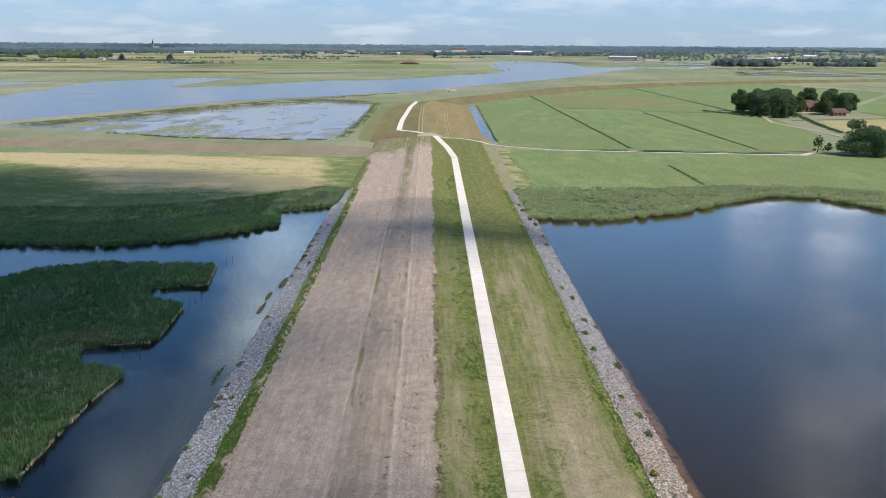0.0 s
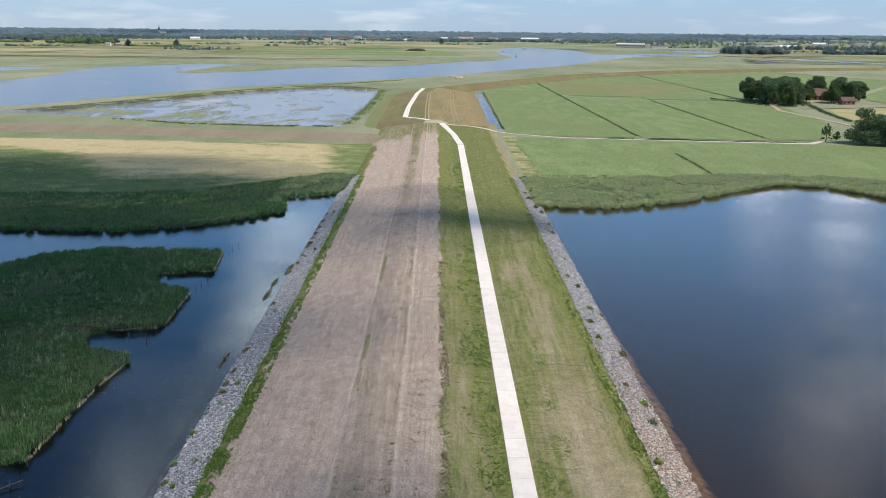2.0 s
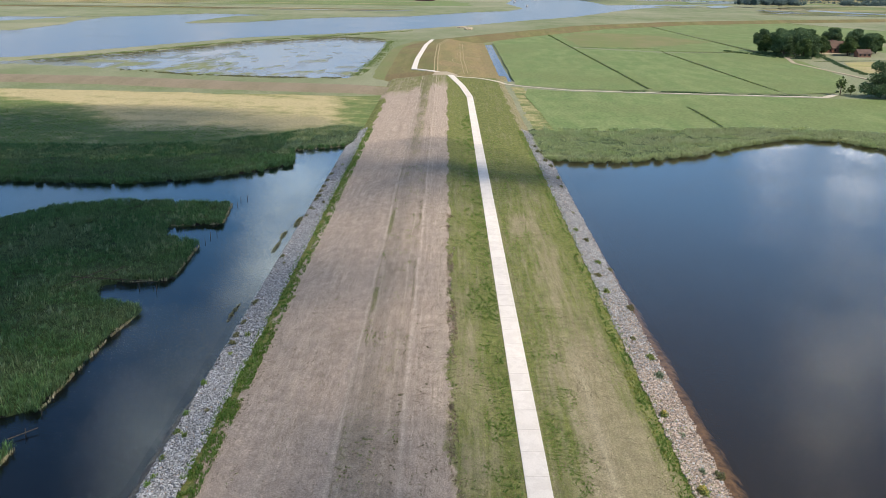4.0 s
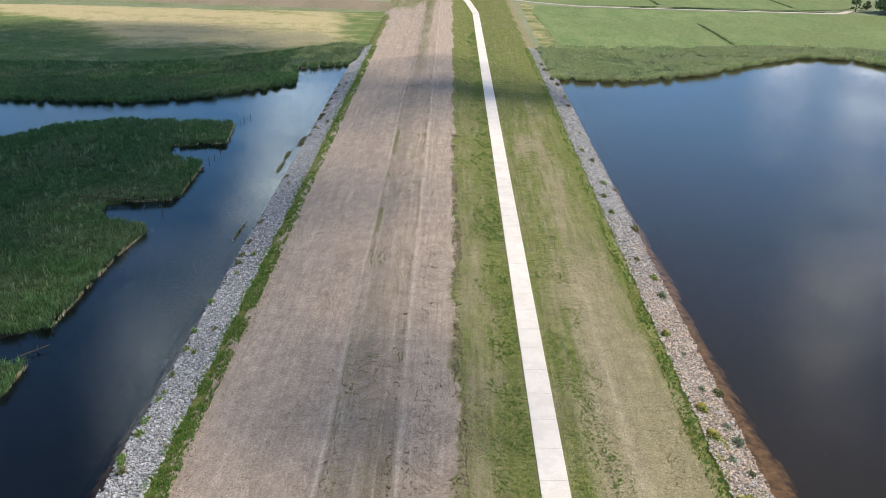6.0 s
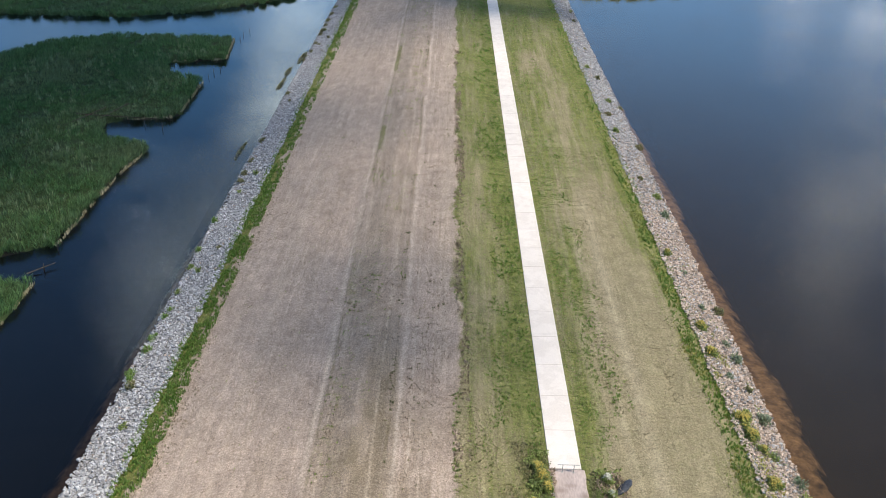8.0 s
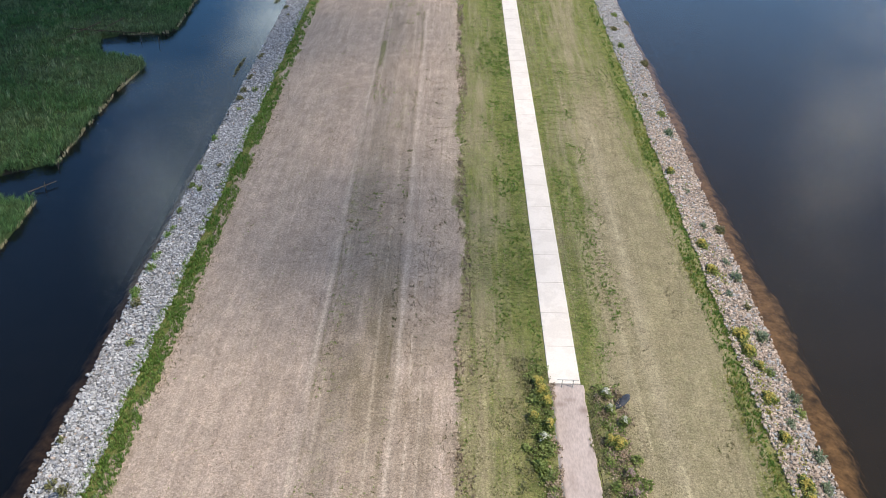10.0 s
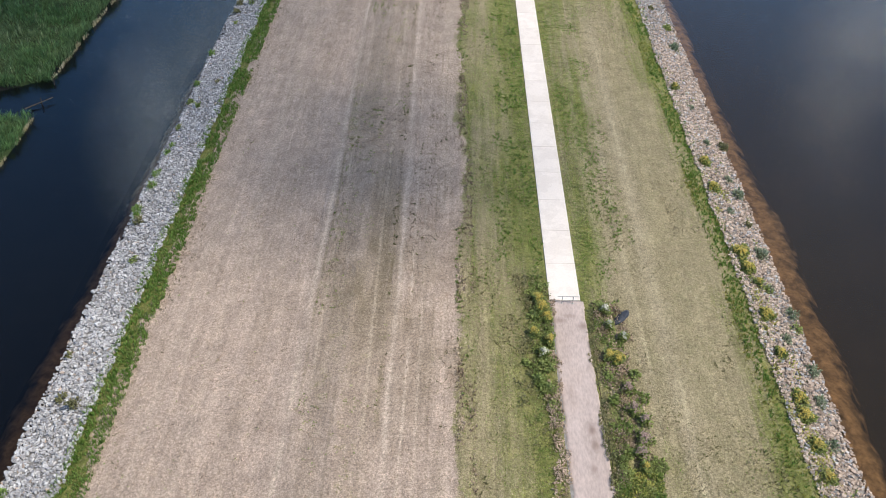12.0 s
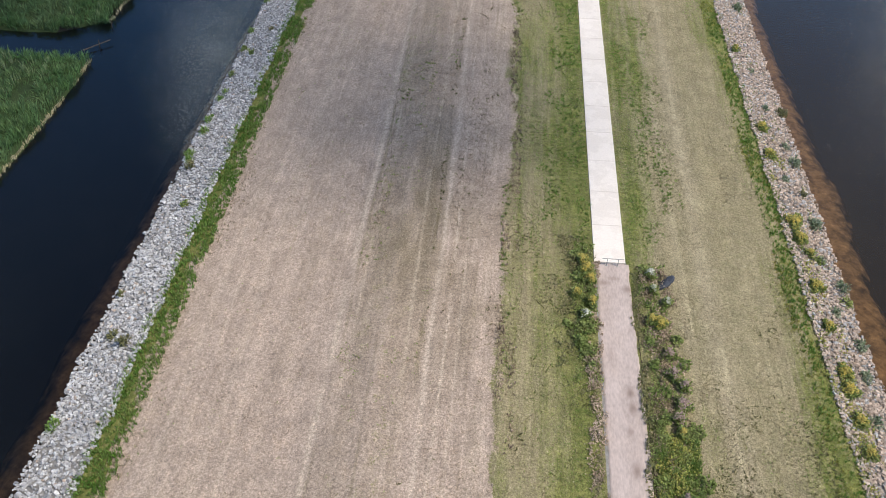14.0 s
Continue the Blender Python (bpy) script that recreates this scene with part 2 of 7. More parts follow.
mat("lush_meadow", [(0.120, 0.165, 0.065), (0.155, 0.190, 0.080)], 0.03, (1, 0.4, 1), 0.6, bump=0.2, contrast=0.4)
mat("bed", [(0.008, 0.009, 0.009), (0.014, 0.013, 0.011)], 0.3, fine=3, contrast=0.4)
mat("pasture", [(0.158, 0.228, 0.080), (0.215, 0.272, 0.108), (0.180, 0.226, 0.086)], 0.12, (1, 0.35, 1), 0.9, bump=0.2, big=0.012, contrast=0.38)
mat("dull_pasture", [(0.205, 0.215, 0.090), (0.240, 0.225, 0.105), (0.190, 0.220, 0.080)], 0.05, (1, 0.5, 1), 0.9, bump=0.2, big=0.02, contrast=0.32)
mat("olive_grass", [(0.165, 0.165, 0.055), (0.235, 0.205, 0.085), (0.20, 0.15, 0.07)], 0.08, (1, 0.12, 1), 1.2, bump=0.2, big=0.02, contrast=0.4)
mat("yellow_grass", [(0.430, 0.380, 0.175), (0.290, 0.300, 0.110), (0.42, 0.34, 0.20)], 0.06, (0.6, 1, 1), 1.1, bump=0.4, big=0.025, contrast=0.5)
mat("bare_soil", [(0.290, 0.235, 0.165), (0.245, 0.205, 0.135)], 0.09, (1, 0.2, 1), 2.0, bump=0.3, contrast=0.4)
mat("mud", [(0.235, 0.232, 0.165), (0.150, 0.150, 0.105)], 0.12, fine=1, rough=0.35, contrast=0.5)
mat("concrete", [(0.840, 0.775, 0.715), (0.785, 0.720, 0.660)], 0.6, fine=9, rough=0.8, bump=0.15, contrast=0.16, random=0.03)
mat("old_path", [(0.540, 0.455, 0.425), (0.480, 0.400, 0.370), (0.50, 0.41, 0.37)], 0.7, (1, 0.35, 1), 6, bump=0.2, big=0.12, contrast=0.3)


def damp_path():
    """Damp stains on the old surfacing, where its mesh says so."""
    nt = MATS["old_path"].node_tree
    bsdf = nt.nodes["Principled BSDF"]
    dry = bsdf.inputs["Base Color"].links[0].from_socket
    attr = nt.nodes.new("ShaderNodeAttribute")
    attr.attribute_name = "damp"
    mx = nt.nodes.new("ShaderNodeMix")
    mx.data_type = "RGBA"
    nt.links.new(attr.outputs["Fac"], mx.inputs["Factor"])
    nt.links.new(dry, mx.inputs["A"])
    mx.inputs["B"].default_value = (0.235, 0.175, 0.150, 1)
    nt.links.new(mx.outputs["Result"], bsdf.inputs["Base Color"])


damp_path()
mat("lane_surface", [(0.640, 0.575, 0.475), (0.560, 0.500, 0.410)], 0.3, fine=3, contrast=0.3)
mat("sand", [(0.480, 0.400, 0.290), (0.410, 0.340, 0.250)], 0.2, fine=2, bump=0.2, contrast=0.3)
def depth_faded_sand():
    """Sand on the pond's bed, darkening outwards in place of light lost with depth."""
    m = mat("shallow_sand", [(0.500, 0.370, 0.235), (0.300, 0.220, 0.140)], 0.7, fine=3, contrast=0.6)
    nt = m.node_tree
    bsdf = nt.nodes["Principled BSDF"]
    sand = bsdf.inputs["Base Color"].links[0].from_socket
    attr = nt.nodes.new("ShaderNodeAttribute")
    attr.attribute_name = "sandy"
    tex = nt.nodes.new("ShaderNodeTexNoise")
    tex.inputs["Scale"].default_value, tex.inputs["Detail"].default_value = 0.8, 5.0
    nt.links.new(nt.nodes.new("ShaderNodeNewGeometry").outputs["Position"], tex.inputs["Vector"])
    add = nt.nodes.new("ShaderNodeMath")
    add.operation = "MULTIPLY_ADD"
    nt.links.new(tex.outputs["Fac"], add.inputs[0])
    add.inputs[1].default_value = 2.0
    nt.links.new(attr.outputs["Fac"], add.inputs[2])
    span = nt.nodes.new("ShaderNodeMapRange")
    span.inputs["From Min"].default_value, span.inputs["From Max"].default_value = 1.1, 1.85
    nt.links.new(add.outputs[0], span.inputs["Value"])
    mx = nt.nodes.new("ShaderNodeMix")
    mx.data_type = "RGBA"
    nt.links.new(span.outputs[0], mx.inputs["Factor"])
    mx.inputs["A"].default_value = (0.012, 0.011, 0.010, 1)
    nt.links.new(sand, mx.inputs["B"])
    nt.links.new(mx.outputs["Result"], bsdf.inputs["Base Color"])


depth_faded_sand()
mat("rubble", [(0.330, 0.325, 0.320), (0.220, 0.210, 0.200)], 1.5, fine=6, bump=0.8, contrast=0.5)
mat("stone_grey", [(0.420, 0.425, 0.435), (0.310, 0.310, 0.320)], 2.0, fine=9, rough=0.85, bump=0.4, contrast=0.35, random=0.22, island=0.42)
mat("stone_tan", [(0.440, 0.368, 0.312), (0.325, 0.262, 0.216)], 2.0, fine=9, rough=0.85, bump=0.4, contrast=0.35, random=0.25, island=0.32)
mat("reed_floor", [(0.030, 0.055, 0.020), (0.045, 0.070, 0.025)], 0.4, fine=3, bump=0.6, contrast=0.6)
mat("leaf", [(0.080, 0.130, 0.045), (0.120, 0.175, 0.060)], 0.25, fine=2, rough=0.7, contrast=0.5, island=0.35, translucent=0.25)
mat("dark_leaf", [(0.105, 0.172, 0.080), (0.155, 0.228, 0.108)], 0.2, fine=2, rough=0.7, contrast=0.5, island=0.3, translucent=0.35)
# pale bluish leaf colours, with the haze of distance painted in
mat("hazy_leaf", [(0.120, 0.180, 0.180), (0.160, 0.220, 0.215)], 0.02, fine=0.2, rough=0.9, contrast=0.4, island=0.2, translucent=0.45)
mat("hazy_distant_leaf", [(0.185, 0.270, 0.325), (0.215, 0.300, 0.350)], 0.01, fine=0.1, rough=0.9, contrast=0.3, island=0.1, translucent=0.5)
mat("weed_leaf", [(0.235, 0.310, 0.095), (0.350, 0.410, 0.155)], 0.8, fine=5, rough=0.7, contrast=0.4, island=0.4, translucent=0.55)
mat("brown_leaf", [(0.470, 0.375, 0.290), (0.350, 0.295, 0.195)], 0.8, fine=5, rough=0.8, contrast=0.4, island=0.4, translucent=0.55)
mat("grass_blade", [(0.165, 0.300, 0.060), (0.265, 0.375, 0.105)], 0.6, fine=5, rough=0.7, contrast=0.5, island=0.35, translucent=0.4)
mat("yellow_flower", [(0.640, 0.520, 0.130), (0.500, 0.430, 0.130)], 1.5, fine=8, rough=0.7, contrast=0.4, island=0.3, translucent=0.3)
mat("pink_flower", [(0.420, 0.310, 0.270), (0.310, 0.240, 0.200)], 1.5, fine=8, rough=0.8, contrast=0.4, island=0.3)
mat("sage_leaf", [(0.190, 0.250, 0.150), (0.300, 0.350, 0.240)], 0.8, fine=5, rough=0.7, contrast=0.4, island=0.35, translucent=0.4)
mat("white_flower", [(0.620, 0.620, 0.540), (0.450, 0.470, 0.360)], 1.5, fine=8, rough=0.8, contrast=0.4, island=0.3)
mat("bark", [(0.110, 0.085, 0.060), (0.070, 0.055, 0.040)], 2, (1, 1, 0.2), 9, bump=0.6, contrast=0.5)
mat("old_wood", [(0.120, 0.095, 0.070), (0.075, 0.060, 0.045)], 2, (1, 1, 0.2), 9, bump=0.6, contrast=0.5)
mat("galvanised", [(0.520, 0.510, 0.490), (0.430, 0.420, 0.400)], 3, fine=20, rough=0.6, metallic=0.3, contrast=0.3)
mat("tarpaulin", [(0.035, 0.042, 0.060), (0.060, 0.068, 0.085)], 2.5, fine=9, rough=0.45, bump=0.8, contrast=0.6)
mat("white_wall", [(0.700, 0.680, 0.640), (0.620, 0.600, 0.560)], 0.2, fine=2, contrast=0.2)
mat("brick_wall", [(0.330, 0.170, 0.120), (0.270, 0.140, 0.100)], 0.5, fine=6, contrast=0.3)
mat("pale_brick", [(0.430, 0.350, 0.300), (0.370, 0.300, 0.255)], 0.5, fine=6, contrast=0.3)
mat("roof_tile", [(0.170, 0.110, 0.090), (0.130, 0.090, 0.075)], 0.4, fine=3, contrast=0.3, bump=0.4)
mat("grey_roof", [(0.330, 0.330, 0.330), (0.270, 0.270, 0.270)], 0.3, fine=2, contrast=0.25)
mat("white_roof", [(0.720, 0.740, 0.760), (0.660, 0.680, 0.700)], 0.3, fine=2, contrast=0.2)
mat("dark_glass", [(0.030, 0.035, 0.040), (0.040, 0.045, 0.050)], 0.5, fine=2, rough=0.1, contrast=0.2)
mat("dark_pile", [(0.090, 0.055, 0.045), (0.060, 0.040, 0.035)], 0.3, fine=2, contrast=0.5)
mat("boat_hull", [(0.720, 0.720, 0.720), (0.650, 0.650, 0.660)], 1, fine=5, rough=0.4, contrast=0.15)


mat("reed", [(0.085, 0.185, 0.066), (0.165, 0.285, 0.108), (0.180, 0.250, 0.118)], 0.55, fine=1.6, rough=0.7, contrast=0.7, big=0.05, island=0.3, translucent=0.3)
mat("pale_reed", [(0.400, 0.490, 0.225), (0.520, 0.570, 0.300), (0.47, 0.50, 0.28)], 0.16, fine=1.2, rough=0.7, contrast=0.5, big=0.035, island=0.3, translucent=0.5)
mat("mid_reed", [(0.250, 0.325, 0.155), (0.330, 0.390, 0.210)], 0.16, fine=1.2, rough=0.7, contrast=0.5, island=0.3, translucent=0.35)
mat("dull_weed", [(0.175, 0.185, 0.085), (0.240, 0.225, 0.120)], 0.8, fine=5, rough=0.8, contrast=0.4, island=0.4, translucent=0.3)
mat("ochre_grass", [(0.310, 0.240, 0.110), (0.225, 0.200, 0.085), (0.29, 0.22, 0.11)], 0.12, (1, 0.1, 1), 1.2, bump=0.2, big=0.03, contrast=0.4)

mat("worn_grass", [(0.430, 0.350, 0.205), (0.360, 0.295, 0.160)], 0.8, (1, 0.1, 1), 5.0, bump=0.3, contrast=0.4)
mat("straw", [(0.470, 0.375, 0.290), (0.290, 0.225, 0.165)], 0.6, fine=6, rough=0.9, contrast=0.5, island=0.45)


def hay_material():
    """A rough meadow that goes from green grass to dry hay, by how dry the place is."""
    m = bpy.data.materials.new("hay_meadow")
    m.use_nodes = True
    nt = m.node_tree
    bsdf = nt.nodes["Principled BSDF"]
    bsdf.inputs["Roughness"].default_value = 0.95
    bsdf.inputs["Specular IOR Level"].default_value = 0.15
    geo = nt.nodes.new("ShaderNodeNewGeometry")
    attr = nt.nodes.new("ShaderNodeAttribute")
    attr.attribute_name = "dryness"

    def tex(size, detail):
        n = nt.nodes.new("ShaderNodeTexNoise")
        n.inputs["Scale"].default_value, n.inputs["Detail"].default_value, n.inputs["Roughness"].default_value = size, detail, 0.65
        nt.links.new(geo.outputs["Position"], n.inputs["Vector"])
        return n.outputs["Fac"]

    def ramp(v, lo, hi, stops):
        r = nt.nodes.new("ShaderNodeMapRange")
        r.inputs["From Min"].default_value, r.inputs["From Max"].default_value = lo, hi
        nt.links.new(v, r.inputs["Value"])
        c = nt.nodes.new("ShaderNodeValToRGB")
        while len(c.color_ramp.elements) < len(stops):
            c.color_ramp.elements.new(0.5)
        for el, (pos, col) in zip(c.color_ramp.elements, stops):
            el.position, el.color = pos, (*col, 1)
        nt.links.new(r.outputs[0], c.inputs[0])
        return c.outputs[0]

    coarse, fine = tex(0.16, 5), tex(1.3, 4)
    add = nt.nodes.new("ShaderNodeMath")
    add.operation = "MULTIPLY_ADD"
    add.inputs[1].default_value = 2.1
    nt.links.new(coarse, add.inputs[0])
    nt.links.new(attr.outputs["Fac"], add.inputs[2])
    col = ramp(add.outputs[0], 0.85, 2.05, [(0.0, (0.130, 0.190, 0.062)), (0.35, (0.190, 0.225, 0.085)), (0.62, (0.345, 0.325, 0.155)), (1.0, (0.500, 0.425, 0.240))])
    grain = ramp(fine, 0.3, 0.7, [(0.0, (0.62, 0.62, 0.62)), (1.0, (1.28, 1.28, 1.28))])
    mul = nt.nodes.new("ShaderNodeMix")
    mul.data_type, mul.blend_type = "RGBA", "MULTIPLY"
    mul.inputs["Factor"].default_value = 1.0
    nt.links.new(col, mul.inputs["A"])
    nt.links.new(grain, mul.inputs["B"])
    nt.links.new(mul.outputs["Result"], bsdf.inputs["Base Color"])
    bump = nt.nodes.new("ShaderNodeBump")
    bump.inputs["Strength"].default_value, bump.inputs["Distance"].default_value = 0.6, 0.2
    nt.links.new(fine, bump.inputs["Height"])
    nt.links.new(bump.outputs[0], bsdf.inputs["Normal"])
    MATS["hay_meadow"] = m


hay_material()


def turf_material():
    """The dike's skin: brown stubble soil, dry grass and green grass, mixed by how much grows where, with wheel tracks."""
    m = bpy.data.materials.new("turf")
    m.use_nodes = True
    nt = m.node_tree
    bsdf = nt.nodes["Principled BSDF"]
    bsdf.inputs["Roughness"].default_value = 0.95
    bsdf.inputs["Specular IOR Level"].default_value = 0.15
    geo = nt.nodes.new("ShaderNodeNewGeometry")
    attr = nt.nodes.new("ShaderNodeAttribute")
    attr.attribute_name = "turf_mask"
    sep = nt.nodes.new("ShaderNodeSeparateColor")
    nt.links.new(attr.outputs["Color"], sep.inputs[0])
    long = nt.nodes.new("ShaderNodeMapping")
    long.inputs["Scale"].default_value = (1, 0.06, 1)
    nt.links.new(geo.outputs["Position"], long.inputs["Vector"])

    def tex(size, detail=4, streak=False, rough=0.65):
        n = nt.nodes.new("ShaderNodeTexNoise")
        n.inputs["Scale"].default_value, n.inputs["Detail"].default_value, n.inputs["Roughness"].default_value = size, detail, rough
        nt.links.new(long.outputs[0] if streak else geo.outputs["Position"], n.inputs["Vector"])
        return n.outputs["Fac"]

    def span(v, a, b, c=0.0, d=1.0):
        r = nt.nodes.new("ShaderNodeMapRange")
        for key, val in (("From Min", a), ("From Max", b), ("To Min", c), ("To Max", d)):
            r.inputs[key].default_value = val
        nt.links.new(v, r.inputs["Value"])
        return r.outputs[0]

    def maths(op, a, b):
        n = nt.nodes.new("ShaderNodeMath")
        n.operation = op
        for i, v in enumerate((a, b)):
            if isinstance(v, float):
                n.inputs[i].default_value = v
            else:
                nt.links.new(v, n.inputs[i])
        return n.outputs[0]

    def mix(fac, a, b, how="MIX"):
        n = nt.nodes.new("ShaderNodeMix")
        n.data_type, n.blend_type = "RGBA", how
        n.inputs["Factor"].default_value = 1.0
        if fac is not None:
            nt.links.new(fac, n.inputs["Factor"])
        for key, v in (("A", a), ("B", b)):
            if isinstance(v, tuple):
                n.inputs[key].default_value = (*v, 1)
            else:
                nt.links.new(v, n.inputs[key])
        return n.outputs["Result"]

    fine, mid, streak, wide = tex(7.0, 4), tex(1.1, 5), tex(1.6, 4, True), tex(0.08, 4)
    soil = mix(span(streak, 0.35, 0.65), (0.388, 0.310, 0.248), (0.474, 0.382, 0.318))
    soil = mix(span(wide, 0.42, 0.62), soil, (0.444, 0.354, 0.290))
    straw = mix(span(mid, 0.35, 0.65), (0.345, 0.297, 0.188), (0.236, 0.212, 0.126))
    green = mix(span(mid, 0.35, 0.68), (0.122, 0.150, 0.042), (0.210, 0.215, 0.072))
    grow = maths("ADD", sep.outputs["Green"], maths("MULTIPLY", maths("SUBTRACT", maths("ADD", fine, streak), 1.0), 0.9))
    grass = mix(span(grow, 0.25, 0.65), straw, green)
    cov = maths("ADD", sep.outputs["Red"], maths("MULTIPLY", maths("SUBTRACT", maths("ADD", fine, mid), 1.0), 1.1))
    col = mix(span(cov, 0.28, 0.55), soil, grass)
    rut = sep.outputs["Blue"]
    col = mix(span(rut, 0.5, 0.95, 0.0, 0.8), col, (0.520, 0.440, 0.345))
    col = mix(span(rut, 0.5, 0.1, 0.0, 0.75), col, (0.200, 0.165, 0.105))
    # narrow wheel tracks that wander a little along the dike
    xyz = nt.nodes.new("ShaderNodeSeparateXYZ")
    nt.links.new(geo.outputs["Position"], xyz.inputs[0])
    along = nt.nodes.new("ShaderNodeCombineXYZ")
    nt.links.new(xyz.outputs["Y"], along.inputs["Y"])

    def along_noise(size, shift):
        n = nt.nodes.new("ShaderNodeTexNoise")
        n.inputs["Scale"].default_value, n.inputs["Detail"].default_value = size, 3.0
        move = nt.nodes.new("ShaderNodeVectorMath")
        move.operation = "ADD"
        move.inputs[1].default_value = (shift, 0, 0)
        nt.links.new(along.outputs[0], move.inputs[0])
        nt.links.new(move.outputs[0], n.inputs["Vector"])
        return n.outputs["Fac"]

    broken = tex(2.6, 4)
    for start, slope, half, colour, most, low in ((-12.25, -0.0145, 0.26, (0.580, 0.485, 0.385), 0.62, 0.36), (-4.5, -0.0150, 0.26, (0.580, 0.485, 0.395), 0.62, 0.34),
                                                  (-3.35, -0.0150, 0.14, (0.560, 0.470, 0.380), 0.65, 0.36), (-10.9, -0.0145, 0.14, (0.530, 0.440, 0.340), 0.5, 0.40), (-6.4, -0.0147, 0.16, (0.530, 0.440, 0.340), 0.55, 0.38), (-18.4, -0.0138, 0.18, (0.550, 0.455, 0.365), 0.5, 0.40), (-22.0, -0.0136, 0.18, (0.550, 0.455, 0.365), 0.45, 0.42), (-2.3, -0.0145, 0.12, (0.550, 0.460, 0.370), 0.5, 0.40), (-1.35, -0.0135, 0.10, (0.240, 0.190, 0.135), 0.5, 0.44),
                                                  (-5.15, -0.0150, 0.22, (0.215, 0.180, 0.110), 0.65, 0.44), (-11.7, -0.0145, 0.16, (0.240, 0.205, 0.125), 0.6, 0.40),
                                                  (-8.7, -0.0145, 0.14, (0.255, 0.210, 0.140), 0.5, 0.44), (-0.55, -0.0150, 0.12, (0.300, 0.240, 0.180), 0.4, 0.44),
                                                  (3.1, -0.0130, 0.16, (0.340, 0.310, 0.170), 0.5, 0.44), (4.9, -0.0128, 0.16, (0.330, 0.300, 0.160), 0.5, 0.42),
                                                  (16.8, -0.0120, 0.22, (0.480, 0.420, 0.280), 0.5, 0.42), (18.9, -0.0120, 0.22, (0.480, 0.420, 0.280), 0.5, 0.42)):
        line = maths("ADD", maths("MULTIPLY", xyz.outputs["Y"], slope), start)
        sway = maths("MULTIPLY", maths("SUBTRACT", along_noise(0.05, start * 7.3), 0.5), 1.1)
        near = maths("ABSOLUTE", maths("SUBTRACT", xyz.outputs["X"], maths("ADD", line, sway)), 0.0)
        body = span(maths("ADD", near, maths("MULTIPLY", maths("SUBTRACT", broken, 0.5), half * 3.4)), half * 1.15, half * 0.2)
        some = span(along_noise(0.11, start * 3.1 + 40.0), low, low + 0.16)
        if start > 2:                        # mown verge: the marks fade out along the dike
            some = maths("MULTIPLY", some, span(xyz.outputs["Y"], 150.0, 80.0))
        col = mix(maths("MULTIPLY", maths("MULTIPLY", body, some), most), col, colour)
    # small clods and dead stems, sparse in the west and thick between the tracks
    clods = tex(3.4, 2, rough=0.5)
    col = mix(maths("MULTIPLY", span(clods, 0.64, 0.72), 0.40), col, (0.170, 0.135, 0.085))
    col = mix(maths("MULTIPLY", span(tex(5.2, 2, rough=0.5), 0.66, 0.73), 0.40), col, (0.620, 0.545, 0.445))
    gritty = tex(9.0, 3)
    col = mix(None, col, span(gritty, 0.33, 0.67, 0.66, 1.32), "MULTIPLY")
    col = mix(None, col, span(tex(24.0, 2), 0.35, 0.65, 0.86, 1.14), "MULTIPLY")
    col = mix(None, col, span(tex(2.2, 3, True), 0.35, 0.65, 0.92, 1.08), "MULTIPLY")
    col = mix(None, col, span(tex(0.55, 4), 0.35, 0.65, 0.88, 1.12), "MULTIPLY")
    col = mix(None, col, span(tex(4.2, 2), 0.35, 0.65, 0.80, 1.18), "MULTIPLY")
    nt.links.new(col, bsdf.inputs["Base Color"])
    b = nt.nodes.new("ShaderNodeBump")
    b.inputs["Strength"].default_value, b.inputs["Distance"].default_value = 0.8, 0.08
    nt.links.new(maths("ADD", fine, maths("MULTIPLY", gritty, 0.4)), b.inputs["Height"])
    nt.links.new(b.outputs[0], bsdf.inputs["Normal"])
    MATS["turf"] = m


turf_material()

# ---- building helpers ----
RNG = np.random.default_rng(7)
LAND = 0.8                                   # level of the fields above the water, which lies at 0


def fast_mesh(name, verts, faces, materials, slots=None, smooth=False):
    """A mesh from arrays: verts (n, 3), faces (m, 3 or 4)."""
    verts, faces = np.asarray(verts, np.float32), np.asarray(faces, np.int32)
    me = bpy.data.meshes.new(name)
    m, k = faces.shape
    me.vertices.add(len(verts))
    me.vertices.foreach_set("co", verts.ravel())
    me.loops.add(m * k)
    me.loops.foreach_set("vertex_index", faces.ravel())
    me.polygons.add(m)
    me.polygons.foreach_set("loop_start", np.arange(0, m * k, k, dtype=np.int32))
    if slots is not None:
        me.polygons.foreach_set("material_index", np.asarray(slots, np.int32))
    me.polygons.foreach_set("use_smooth", np.full(m, smooth))
    for mt in materials:
        me.materials.append(MATS[mt])
    me.update(calc_edges=True)
    return me


def bm_mesh(name, bm, material):
    me = bpy.data.meshes.new(name)
    bm.to_mesh(me)
    bm.free()
    me.materials.append(MATS[material])
    return me


def part(name, data, material, parent, label=""):
    """Links a bmesh (or a finished mesh) as one mesh object under a thing or a part."""
    me = data if isinstance(data, bpy.types.Mesh) else bm_mesh(name, data, material)
    ob = new(name, me)
    ob.parent = parent
    return tagged(ob, label)


def wobble(s, seed, amp=1.0, freq=1.0):
    s = np.asarray(s, float) * freq
    return amp * (np.sin(s * 1.0 + seed * 1.7) * 0.45 + np.sin(s * 2.63 + seed * 3.1) * 0.3 + np.sin(s * 5.41 + seed * 0.7) * 0.17 + np.sin(s * 11.3 + seed * 5.3) * 0.1)


